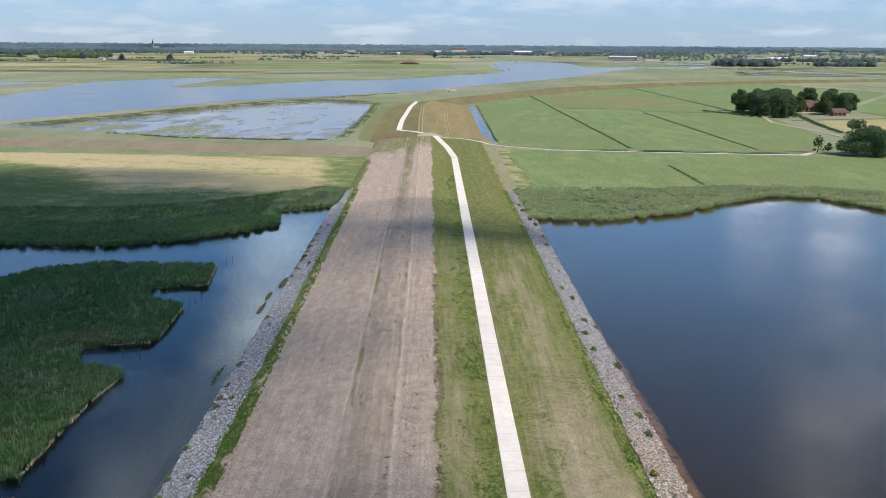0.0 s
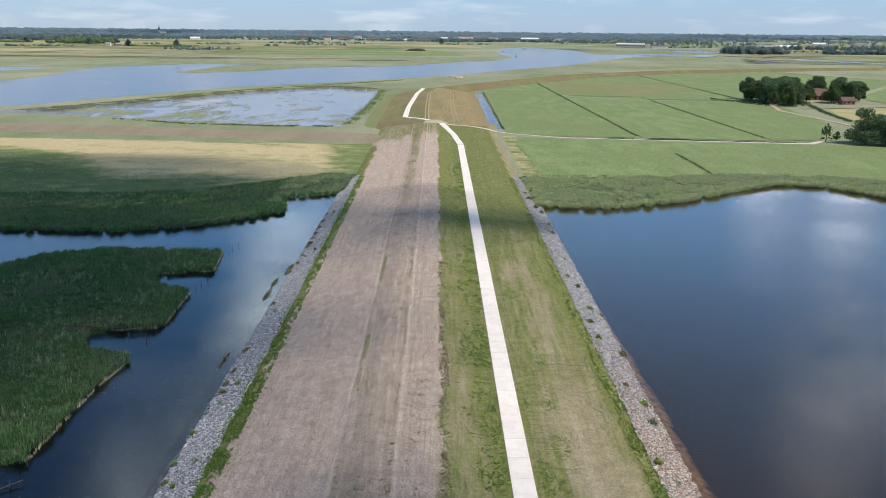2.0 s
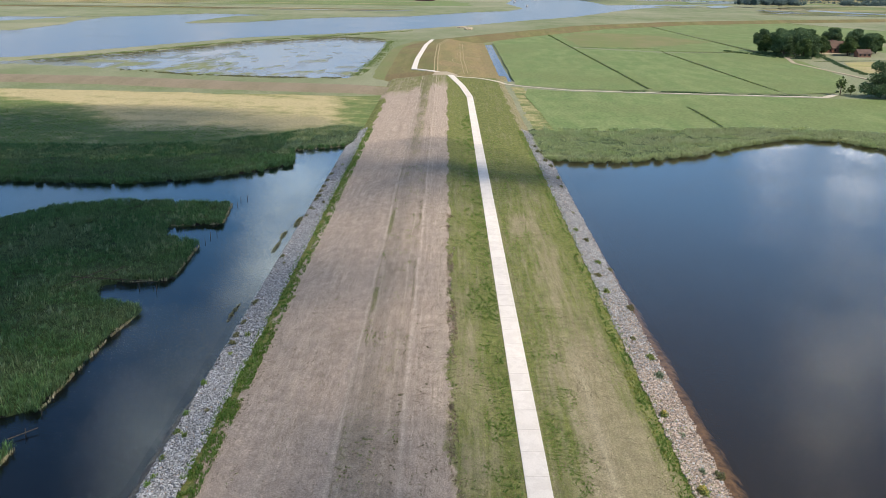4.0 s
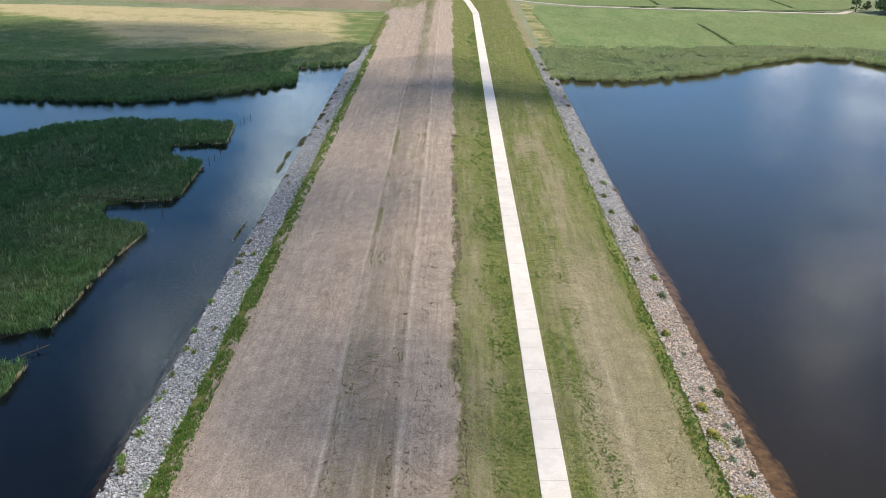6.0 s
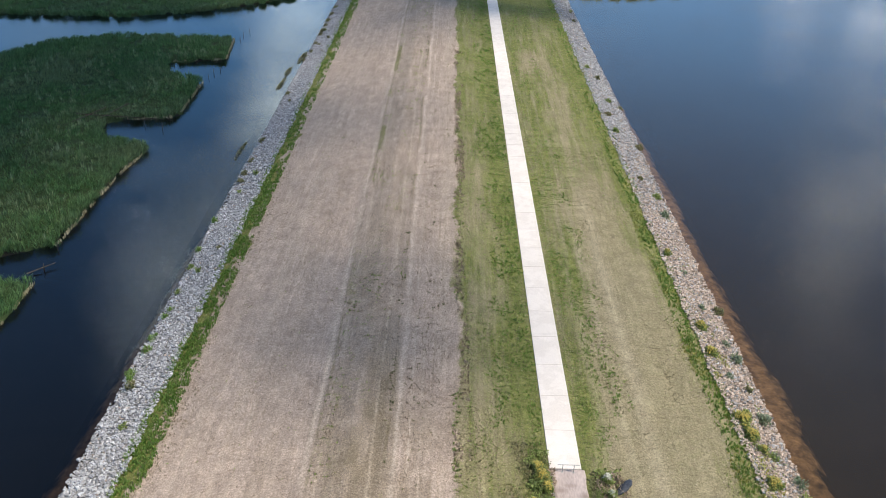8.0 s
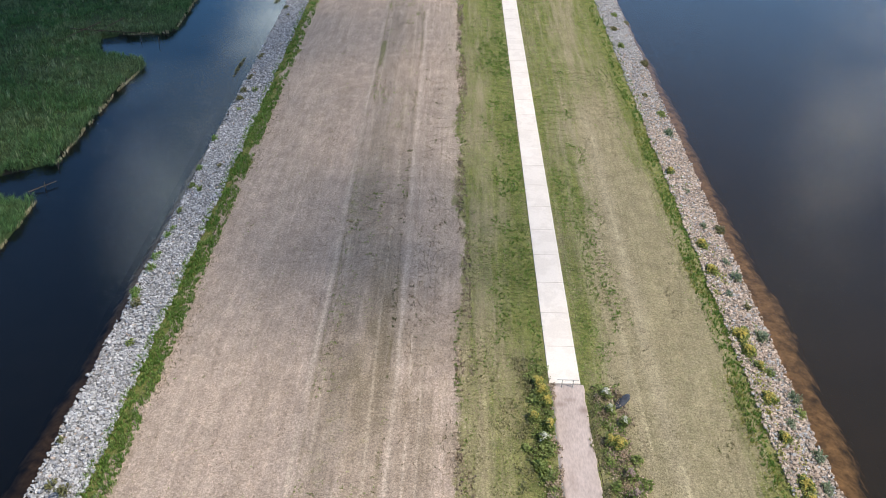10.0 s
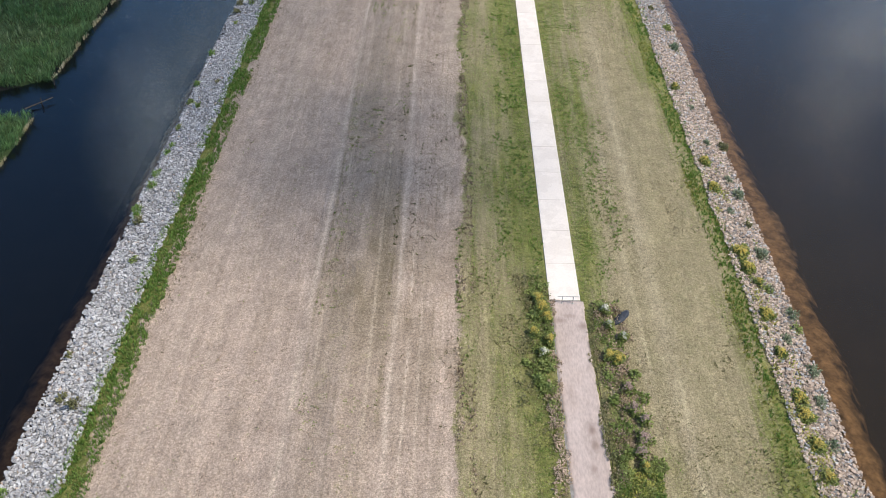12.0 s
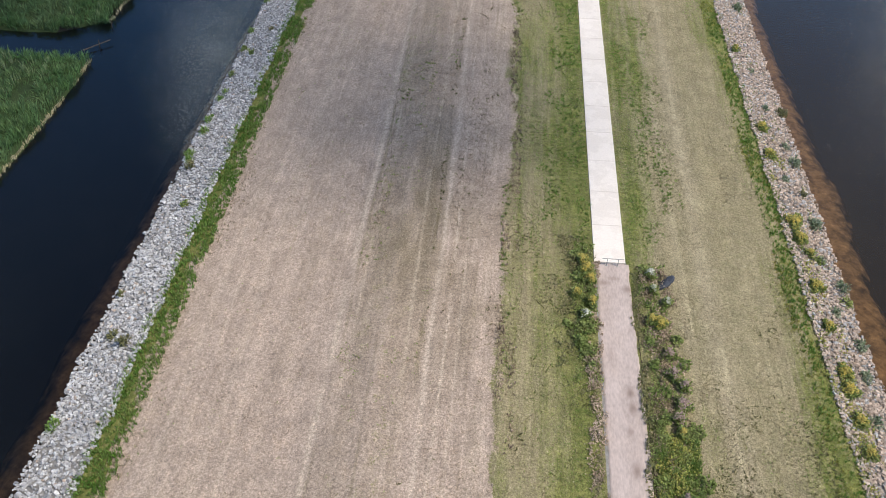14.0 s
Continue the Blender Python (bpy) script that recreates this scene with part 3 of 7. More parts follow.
def value_noise(x, y, seed=0):
    """Smooth noise from 0 to 1 on arrays, one cell a unit."""
    xi, yi = np.floor(x).astype(np.int64), np.floor(y).astype(np.int64)
    fx, fy = x - xi, y - yi
    fx, fy = fx * fx * (3 - 2 * fx), fy * fy * (3 - 2 * fy)

    def h(a, b):
        n = (a * 374761393 + b * 668265263 + seed * 974711) & 0x7FFFFFFF
        n = ((n ^ (n >> 13)) * 1274126177) & 0x7FFFFFFF
        return ((n ^ (n >> 16)) & 0xFFFF) / 65535.0
    return (h(xi, yi) * (1 - fx) + h(xi + 1, yi) * fx) * (1 - fy) + (h(xi, yi + 1) * (1 - fx) + h(xi + 1, yi + 1) * fx) * fy


def fractal(x, y, seed=0):
    return value_noise(x, y, seed) * 0.55 + value_noise(x * 2.1, y * 2.1, seed + 1) * 0.3 + value_noise(x * 4.3, y * 4.3, seed + 2) * 0.15


def signed_depth(x, y, poly):
    """Distance to the outline, positive inside it."""
    p = np.asarray(poly, float)
    q = np.roll(p, -1, axis=0)
    best = np.full(x.shape, 1e9)
    inside = np.zeros(x.shape, bool)
    for (ax, ay), (bx, by) in zip(p, q):
        dx, dy = bx - ax, by - ay
        t = np.clip(((x - ax) * dx + (y - ay) * dy) / (dx * dx + dy * dy), 0, 1)
        best = np.minimum(best, np.hypot(x - ax - t * dx, y - ay - t * dy))
        if ay != by:
            inside ^= ((ay > y) != (by > y)) & (x < (bx - ax) * (y - ay) / (by - ay) + ax)
    return np.where(inside, best, -best)


def grid_faces(rows, cols):
    i = (np.arange(rows - 1)[:, None] * cols + np.arange(cols - 1)[None, :]).ravel()
    return np.stack([i, i + 1, i + 1 + cols, i + cols], 1)


def spaced(*stretches):
    """Coordinates from (start, end, step) stretches, joined."""
    return np.unique(np.concatenate([np.arange(a, b + s * 0.5, s) for a, b, s in stretches]).round(3))


# ---- plan of the land: outlines of the waters and of the reed islands ----
POND_WEST = [(-27, -120), (-27, 283), (-37, 277), (-54.4, 267), (-50.3, 246), (-57, 238.5), (-71, 227.5), (-89, 220), (-120, 221), (-175, 228), (-260, 236), (-260, -120)]
ISLAND = [(-260, 150), (-125, 178), (-102, 184), (-98, 194), (-83, 200), (-56, 199), (-53.8, 183), (-65.6, 180), (-63, 172), (-54.4, 167), (-53.3, 146),
          (-65.5, 143.5), (-63, 135), (-53.4, 131.5), (-54.6, 120), (-54.4, 96.5), (-60, 94), (-100, 93), (-260, 90)]
ISLET = [(-260, 86), (-57, 87), (-53.2, 87), (-52.8, 79), (-53.5, 55), (-70, 40), (-260, 35)]
POND_EAST = [(26, -120), (26, 262), (29, 258.5), (49, 257), (75, 268), (90, 281), (117, 300), (135, 298), (149, 277), (200, 262), (330, 240), (330, -120)]
MARSH = [(-330, 500), (-271, 514), (-191, 488), (-146, 468), (-104, 461.5), (-57, 461), (-55, 575), (-57, 741), (-105, 775), (-179, 699), (-228, 612), (-280, 545)]
RIVER = [(-900, 420), (-292, 556), (-249, 639), (-192, 749), (-102, 833), (-50, 902), (4, 970), (86, 1106), (157, 1209), (310, 1556), (420, 1700), (300, 1700),
         (294, 2064), (208, 2316), (142, 2240), (95, 1770), (112, 1523), (81, 1417), (14, 1340), (-66, 1196), (-148, 1152), (-351, 1210), (-448, 1083), (-900, 1030)]
RIVER_ISLE = [(-1000, 760), (-427, 819), (-427, 913), (-440, 1066), (-470, 1066), (-517, 960), (-1000, 900)]
RIVER_SPIT = [(-311, 969), (-254, 1000), (-205, 1090), (-150, 1160), (-175, 1210), (-296, 1133)]
CREEK = [(300, 1660), (463, 1770), (560, 1690), (640, 1545), (680, 1405), (730, 1390), (660, 1590), (560, 1760), (450, 1850), (300, 1760)]
CANAL = [(23.5, 457), (29.3, 457), (27.5, 716), (21.3, 714)]
FAR_POOL = [(430, 2100), (620, 2050), (700, 2130), (560, 2230), (420, 2190)]

REED_WEST = [(-37, 277), (-54.4, 267), (-50.3, 246), (-57, 238.5), (-71, 227.5), (-89, 220), (-120, 221), (-175, 228), (-260, 236), (-260, 262), (-175, 268), (-110, 268), (-80, 278),
             (-60, 296), (-44, 312), (-35, 308)]
REED_EAST = [(27.5, 262), (29, 258.5), (49, 257), (75, 268), (90, 281), (117, 300), (135, 298), (149, 277), (200, 262), (200, 275), (158, 300), (138, 313), (105, 313), (70, 303), (36, 306), (28, 303)]


def smooth01(v):
    v = np.clip(v, 0, 1)
    return v * v * (3 - 2 * v)


def land_height(x, y):
    ragged = (fractal(x / 9, y / 9, 3) - 0.5) * 3.0
    water = np.maximum.reduce([
        np.minimum(signed_depth(x, y, POND_WEST), -np.maximum(signed_depth(x, y, ISLAND), signed_depth(x, y, ISLET))) + ragged * 0.5,
        signed_depth(x, y, POND_EAST) + ragged * 0.7,
        signed_depth(x, y, CREEK) + ragged * 3, signed_depth(x, y, CANAL), signed_depth(x, y, FAR_POOL) + ragged * 5,
        np.minimum(signed_depth(x, y, RIVER), -np.maximum(signed_depth(x, y, RIVER_ISLE), signed_depth(x, y, RIVER_SPIT))) + ragged * 1.5])
    z = np.where(water > 0, -1.6 * smooth01(water / 5), LAND * smooth01(-water / 2.2))
    # shallow marsh with mud flats and low tussocks
    m = signed_depth(x, y, MARSH) + ragged
    flats = (fractal(x / 8, y / 15, 11) - 0.52) * 2.4 + np.clip((-150 - x) / 300, -0.25, 0.3) * 0.9 + np.clip((540 - y) / 300, -0.3, 0.25) * 1.0
    z = np.where(m > 0, np.minimum(z, np.where(m < 3, LAND * (1 - m / 3), np.clip(flats - 0.07, -0.16, 0.24))), z)
    # the dam between marsh and river, the river dikes, and the rising ground far off
    far = smooth01((y - 3000) / 1800)
    z = z + np.where(water < -4, (fractal(x / 30, y / 30, 21) - 0.5) * 0.25, 0) + far * 2.0
    return z


def build_ground():
    xs = spaced((-4900, -2400, 250), (-2400, -1000, 60), (-1000, -420, 15), (-420, -175, 6), (-175, 175, 2.5), (175, 420, 6), (420, 1000, 15), (1000, 2400, 60), (2400, 4900, 250))
    ys = spaced((-1200, -200, 100), (-200, 30, 10), (30, 330, 2.5), (330, 800, 5), (800, 1300, 9), (1300, 2400, 18), (2400, 4950, 75))
    X, Y = np.meshgrid(xs, ys)
    Z = land_height(X, Y)
    me = fast_mesh("ground", np.stack([X.ravel(), Y.ravel(), Z.ravel()], 1), grid_faces(len(ys), len(xs)), ["meadow", "bed", "mud", "reed_floor"], None, True)
    wet = (signed_depth(X, Y, MARSH)[:-1, :-1] > 3).ravel()
    zc = Z[:-1, :-1].ravel() + Z[1:, 1:].ravel()
    top = np.maximum.reduce([Z[:-1, :-1], Z[1:, 1:], Z[:-1, 1:], Z[1:, :-1]]).ravel()
    reedy = (np.maximum.reduce([signed_depth(X, Y, o) for o in (ISLAND, ISLET, REED_WEST, REED_EAST)])[:-1, :-1] > -5).ravel() & (Y[:-1, :-1].ravel() < 320)
    me.polygons.foreach_set("material_index", np.where(wet, np.where(zc > 0.43, 0, 2), np.where((top < -0.03) | ((zc < 0) & (Y[:-1, :-1].ravel() < 320)), 1, np.where(reedy, 3, 0))).astype(np.int32))
    tagged(new("ground", me), "flat river land with green and tan meadows", "ground", kind="structure")
    big = 4900.0
    for name, x0, x1, y0, y1, m, label in (("pond_water", -big, -2, -1200, 400, "dark_water", "dark blue calm water of the reed pond"),
                                           ("pond_water", -2, big, -1200, 400, "silty_water", "blue-grey silty water of the large pond"),
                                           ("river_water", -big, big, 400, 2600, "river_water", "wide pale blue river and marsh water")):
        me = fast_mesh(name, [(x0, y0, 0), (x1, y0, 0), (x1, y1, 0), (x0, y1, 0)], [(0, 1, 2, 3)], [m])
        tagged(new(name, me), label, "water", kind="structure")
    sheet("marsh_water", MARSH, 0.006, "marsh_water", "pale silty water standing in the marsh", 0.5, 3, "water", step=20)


# ---- the dike: lines along it, each x = a + b * y at height z ----
TOE_W, RIP_W, GREEN_W, TRACK_W = (-33.7, -0.0115, -0.05), (-28.6, -0.0135, 1.5), (-26.6, -0.0135, 1.75), (-12.5, -0.0145, 3.2)
CROWN_W, CROWN_E, PATH_W, PATH_E = (-8.4, -0.0145, 4.0), (1.2, -0.0155, 4.0), (9.0, -0.0125, 2.5), (11.9, -0.0135, 2.5)
GREEN_E, RIP_E, TOE_E = (26.2, -0.0125, 1.75), (27.6, -0.0125, 1.5), (31.9, -0.0095, -0.05)
DIKE_LINES = [(-36.7, -0.0115, -1.6), TOE_W, RIP_W, GREEN_W, (-13.0, -0.0145, 3.12), TRACK_W, CROWN_W, (-4.8, -0.015, 4.05), (-4.1, -0.015, 4.05), CROWN_E, (6.4, -0.0125, 2.7),
              PATH_W, PATH_E, (18.5, -0.012, 2.25), GREEN_E, RIP_E, TOE_E, (35.6, -0.0095, -1.6)]
DIKE_MATS = ["bed", "rubble"] + ["turf"] * 9 + ["rubble"] + ["turf"] * 3 + ["rubble", "bed"]


def main_end(y):
    """The main dike runs out where the river dike begins."""
    return 1 - smooth01((y - 450) / 36) * 0.9


def on_line(line, y):
    return line[0] + line[1] * y


def dike_height(x, y):
    """Height of the dike's surface at one place, without its small bumps."""
    xs = [a + b * y for a, b, _ in DIKE_LINES]
    return float(np.interp(x, xs, [z for _, _, z in DIKE_LINES]))


def dike_heights(x, y):
    out = np.empty(len(x))
    for i in range(len(x)):
        out[i] = dike_height(x[i], y[i])
    return out


def green_mask(x, y):
    """How green the grass east of the crest is, 0 to 1, by place."""
    u = x + 0.0125 * y
    g = 0.56 - 0.12 * smooth01((6.0 - u) / 2) * smooth01((150 - y) / 60) - 0.52 * smooth01((u - 12) / 4) * smooth01((135 - y) / 70) - 0.22 * smooth01((u - 17) / 2) * smooth01((24 - u) / 3) * smooth01((190 - y) / 40)
    g = g + 0.40 * smooth01((u - 23.5) / 3.5) + 0.08 * smooth01((u - 5.5) / 2) * smooth01((9 - u) / 1.0) * smooth01((y - 56) / 8)
    g = g + 0.16 * smooth01((y - 190) / 60) - 0.45 * np.exp(-((u - 16.5) / 2.2) ** 2 - ((y - 178) / 9) ** 2) + 0.6 * np.exp(-((u - 15.2) / 1.3) ** 2 - ((y - 88) / 10) ** 2) + 0.3 * np.exp(-((u - 14.2) / 1.2) ** 2 - ((y - 66) / 12) ** 2)
    g = g - 0.10 * smooth01((75 - y) / 25) * smooth01((5.6 - u) / 1.5) + 0.08 * smooth01((u - 6) / 1.0) * smooth01((9 - u) / 1.0) + 0.40 * smooth01((50 - y) / 14) * smooth01((u - 15) / 3)
    return g + (fractal(x / 2.5, y / 9, 91) - 0.5) * 0.40 + (fractal(x / 0.7, y / 22, 94) - 0.5) * 0.40


def cover_mask(x, y):
    """How much grass grows on the brown western half and on the crest, 0 to 1."""
    u = x + 0.0145 * y
    g = -0.10 + 0.20 * smooth01((u + 12.2) / 0.8) * smooth01((-5.2 - u) / 1.5) * smooth01((150 - y) / 60) + 0.06 * smooth01((u + 3.9) / 1.0)
    g = g + 0.45 * (fractal(x / 3.0, y / 7, 98) - 0.42) * smooth01((u + 12.2) / 1.0) * smooth01((-5.0 - u) / 1.0)
    g = g + 0.75 * np.exp(-((u + 11.5) / 0.55) ** 2) * smooth01((y - 118) / 14) * smooth01((235 - y) / 60) * smooth01((fractal(x * 0, y / 16, 97) - 0.26) / 0.2)
    g = g + 0.45 * smooth01((u + 11.8) / 1.5) * smooth01((-6.5 - u) / 1.5) * smooth01((y - 215) / 60)
    g = g + 0.6 * smooth01((x + 0.0135 * y + 26.9) / -0.8) * smooth01((392 - y) / 15) + 0.75 * smooth01((y - 385 + 18 * smooth01((-14 - u) / 3)) / 50)
    g = g + 0.22 * smooth01((y - 300) / 80) * smooth01((u + 20) / 8) * smooth01((-5.8 - u) / 3)
    return g + (fractal(x / 1.8, y / 12, 93) - 0.5) * 0.45


def build_dike():
    ys = spaced((-70, 20, 6), (20, 160, 0.8), (160, 486, 2))
    cols, slots = [], []
    for k in range(len(DIKE_LINES) - 1):
        (a0, b0, z0), (a1, b1, z1) = DIKE_LINES[k], DIKE_LINES[k + 1]
        n = max(1, round((a1 - a0) / 0.28))
        for j in range(n):
            f = j / n
            cols.append((a0 + (a1 - a0) * f, b0 + (b1 - b0) * f, z0 + (z1 - z0) * f, k if j == 0 else -1))
            slots.append(k)
    a, b, z = DIKE_LINES[-1]
    cols.append((a, b, z, -1))
    used = sorted(set(DIKE_MATS))
    X, Z = np.empty((len(ys), len(cols))), np.empty((len(ys), len(cols)))
    for c, (a, b, z, k) in enumerate(cols):
        edge = 0.0
        if k in (2, 3, 9, 14, 15):
            edge = wobble(ys, k, 0.10, 0.35) + wobble(ys, k + 9, 0.05, 1.3)
        elif k in (4, 5, 7, 8):
            edge = wobble(ys, k, 0.18, 0.12)
        X[:, c] = a + b * ys + edge
        Z[:, c] = z
    Y = np.repeat(ys[:, None], len(cols), 1)
    Z = Z + (fractal(X / 2.2, Y / 5, 5) - 0.5) * 0.16 * ((X < 7) | (X > 13))
    Z = Z * main_end(Y)
    mid = np.repeat(np.array([used.index(DIKE_MATS[k]) for k in slots])[None, :], len(ys) - 1, 0)
    beyond = (mid == used.index("rubble")) & (ys[:-1, None] > np.where(np.array(slots)[None, :] == 11, 386, 303))
    mid = np.where(beyond, used.index("turf"), mid)
    me = fast_mesh("dike", np.stack([X.ravel(), Y.ravel(), Z.ravel()], 1), grid_faces(len(ys), len(cols)), used, mid.ravel(), True)
    into = X - (CROWN_E[0] + CROWN_E[1] * Y) + wobble(Y, 9, 0.3, 0.35) + wobble(Y, 13, 0.6, 0.11) + (fractal(X / 0.9, Y / 1.6, 79) - 0.5) * 1.8 * (0.25 + 0.75 * smooth01((240 - Y) / 90))
    east = into > 0
    ragged = wobble(Y, 21, 0.8, 0.3) + wobble(Y, 22, 0.5, 1.1) + (fractal(X / 1.2, Y / 2.5, 77) - 0.5) * 2.8 * (0.3 + 0.7 * smooth01((240 - Y) / 90))
    strip = ((X < GREEN_W[0] - 0.5 + GREEN_W[1] * Y + ragged) & (Y < 380 + ragged * 6)) | (X > GREEN_E[0] + 0.3 + GREEN_E[1] * Y - ragged * 1.1)
    cover = np.where(strip, 1.0, np.maximum(smooth01(into / 1.6 + 0.5), cover_mask(X, Y)))
    green = np.where(strip, np.where(X < 0, 0.8, np.where(Y < 300, 0.55, 0.30)), np.where(east, green_mask(X, Y), 0.45 + (fractal(X / 2, Y / 6, 95) - 0.5) * 0.5))
    rut = np.zeros_like(X)
    for a, b, w, amount in ((-10.0, -0.0145, 1.3, -0.34), (-7.6, -0.0145, 0.9, -0.22), (-6.0, -0.0147, 0.6, -0.2), (-20.0, -0.0135, 0.5, 0.25), (-23.5, -0.0135, 0.4, 0.2), (-16.3, -0.014, 0.5, -0.15), (-0.4, -0.0155, 0.9, 0.35),
                            (14.6, -0.012, 0.35, 0.2), (16.4, -0.012, 0.35, 0.2), (18.8, -0.012, 0.9, 0.35), (4.0, -0.0125, 0.3, 0.15)):
        rut += amount * np.exp(-((X - a - b * Y - wobble(Y, a, 0.25, 0.07)) / w) ** 2) * (0.6 + 0.8 * (fractal(X * 0, Y / 14, int(a * 10) + 300) - 0.3))
    rut = rut * np.where(X > 2 - 0.0125 * Y, smooth01((150 - Y) / 60), 1.0)
    # darker patches on the crest and in the verge where the path begins
    for x, y, rx, ry, amount in ((-7.6, 57.5, 2.6, 11, -0.75), (-0.9, 53, 2.4, 12, -0.42), (-4.0, 49, 3.5, 10, -0.30), (-8.5, 88, 3.0, 12, -0.25), (4.6, 48, 3.0, 13, -0.42)):
        rut += amount * np.exp(-((X - x) / rx) ** 2 - ((Y - y) / ry) ** 2) * np.clip(0.35 + 2.2 * (fractal(X / 2.4, Y / 4.5, 141) - 0.28), 0.1, 1.3)
    layer = me.color_attributes.new("turf_mask", "FLOAT_COLOR", "POINT")
    rgba = np.stack([np.clip(cover, 0, 1).ravel(), np.clip(green, 0, 1).ravel(), np.clip(0.5 + 0.5 * rut, 0, 1).ravel(), np.ones(X.size)], 1)
    layer.data.foreach_set("color", rgba.astype(np.float32).ravel())
    tagged(new("dike", me), "long broad earth dike with brown stubble and mown grass", "dike", kind="structure")


def sheet(name, outline, z, material, label="", ragged=1.5, seed=1, category="field", kind="structure", step=6.0, parent=None):
    """A flat patch of land with a slightly ragged outline."""
    pts = []
    for (ax, ay), (bx, by) in zip(outline, outline[1:] + outline[:1]):
        length = math.hypot(bx - ax, by - ay)
        n = max(1, min(60, int(length / step)))
        for i in range(n):
            f = i / n
            s = len(pts)
            o = float(wobble(s, seed, ragged, 0.9)) if i else 0.0
            pts.append((ax + (bx - ax) * f - (by - ay) / length * o, ay + (by - ay) * f + (bx - ax) / length * o))
    bm = bmesh.new()
    face = bm.faces.new([bm.verts.new((x, y, z)) for x, y in pts])
    if face.normal.z < 0 or sum(p[0] * q[1] - q[0] * p[1] for p, q in zip(pts, pts[1:] + pts[:1])) < 0:
        face.normal_flip()
    bmesh.ops.triangulate(bm, faces=bm.faces[:])
    ob = new(name, bm_mesh(name, bm, material))
    if parent:
        ob.parent = parent
    return tagged(ob, label, category, kind=kind)


def ribbon(name, line, widths, z, material, thick=0.0, step=2.0, ragged=0.0, seed=1, base=None):
    """A band along a line: its mesh, with sides if it is thick. base: height of what lies under it, by place."""
    dense, w = [], []
    for (p, q, wa, wb) in zip(line, line[1:], widths, widths[1:]):
        n = max(1, int(math.dist(p, q) / step))
        for i in range(n):
            f = i / n
            dense.append((p[0] + (q[0] - p[0]) * f, p[1] + (q[1] - p[1]) * f))
            w.append(wa + (wb - wa) * f)
    dense.append(line[-1])
    w.append(widths[-1])
    verts, faces = [], []
    for i, (x, y) in enumerate(dense):
        x0, y0 = dense[max(i - 1, 0)]
        x1, y1 = dense[min(i + 1, len(dense) - 1)]
        l = math.hypot(x1 - x0, y1 - y0)
        nx, ny = -(y1 - y0) / l, (x1 - x0) / l
        zz = base(x, y) + z if base else z
        wl = w[i] / 2 + float(wobble(i, seed, ragged, 0.5))
        wr = w[i] / 2 + float(wobble(i, seed + 5, ragged, 0.5))
        verts += [(x + nx * wl, y + ny * wl, zz), (x - nx * wr, y - ny * wr, zz), (x + nx * wl, y + ny * wl, zz - thick), (x - nx * wr, y - ny * wr, zz - thick)]
    for i in range(len(dense) - 1):
        k = 4 * i
        faces.append((k, k + 1, k + 5, k + 4))
        if thick:
            faces += [(k + 2, k, k + 4, k + 6), (k + 1, k + 3, k + 7, k + 5)]
    if thick:
        k = 4 * (len(dense) - 1)
        faces += [(1, 0, 2, 3), (k, k + 1, k + 3, k + 2)]
    faces = [f[::-1] for f in faces]
    return fast_mesh(name, verts, faces, [material])


def blades(name, x, y, z, height, width, per, material, lean=0.35, spread=0.25, label="", category="", parent=None):
    """Tufts of narrow triangular leaves, joined into one object."""
    n = len(x)
    x, y, z = (np.repeat(np.asarray(v, float), per) for v in (x, y, z))
    h = np.repeat(np.broadcast_to(np.asarray(height, float), (n,)), per) * RNG.uniform(0.65, 1.15, n * per)
    w = np.repeat(np.broadcast_to(np.asarray(width, float), (n,)), per) * RNG.uniform(0.7, 1.3, n * per)
    a = RNG.uniform(0, 2 * np.pi, n * per)
    t = RNG.uniform(0, 2 * np.pi, n * per)
    r = RNG.uniform(0, spread, n * per)
    x, y = x + r * np.cos(t), y + r * np.sin(t)
    lx, ly = lean * h * np.cos(t) * RNG.uniform(0.2, 1, n * per), lean * h * np.sin(t) * RNG.uniform(0.2, 1, n * per)
    v = np.empty((n * per, 4, 3))
    v[:, 0] = np.stack([x - w / 2 * np.cos(a), y - w / 2 * np.sin(a), z - 0.05], 1)
    v[:, 1] = np.stack([x + w / 2 * np.cos(a), y + w / 2 * np.sin(a), z - 0.05], 1)
    v[:, 2] = np.stack([x + lx * 0.5 + w / 2 * np.cos(a), y + ly * 0.5 + w / 2 * np.sin(a), z + h * 0.65], 1)
    v[:, 3] = np.stack([x + lx, y + ly, z + h], 1)
    k = np.arange(n * per)[:, None] * 4
    faces = np.concatenate([k + np.array([[0, 1, 2]]), k + np.array([[0, 2, 3]])])
    ob = new(name, fast_mesh(name, v.reshape(-1, 3), faces, [material]))
    if parent:
        ob.parent = parent
    return tagged(ob, label, category, kind="stuff")


def scatter_in(poly, density, margin=0.0):
    """Even random places inside an outline, density a square metre."""
    p = np.asarray(poly, float)
    lo, hi = p.min(0), p.max(0)
    n = int((hi - lo).prod() * density)
    x, y = RNG.uniform(lo[0], hi[0], n), RNG.uniform(lo[1], hi[1], n)
    keep = signed_depth(x, y, poly) > margin
    return x[keep], y[keep]


def box(bm, x0, x1, y0, y1, z0, z1):
    v = [bm.verts.new(c) for c in ((x0, y0, z0), (x1, y0, z0), (x1, y1, z0), (x0, y1, z0), (x0, y0, z1), (x1, y0, z1), (x1, y1, z1), (x0, y1, z1))]
    for f in ((3, 2, 1, 0), (4, 5, 6, 7), (0, 1, 5, 4), (1, 2, 6, 5), (2, 3, 7, 6), (3, 0, 4, 7)):
        bm.faces.new([v[i] for i in f])


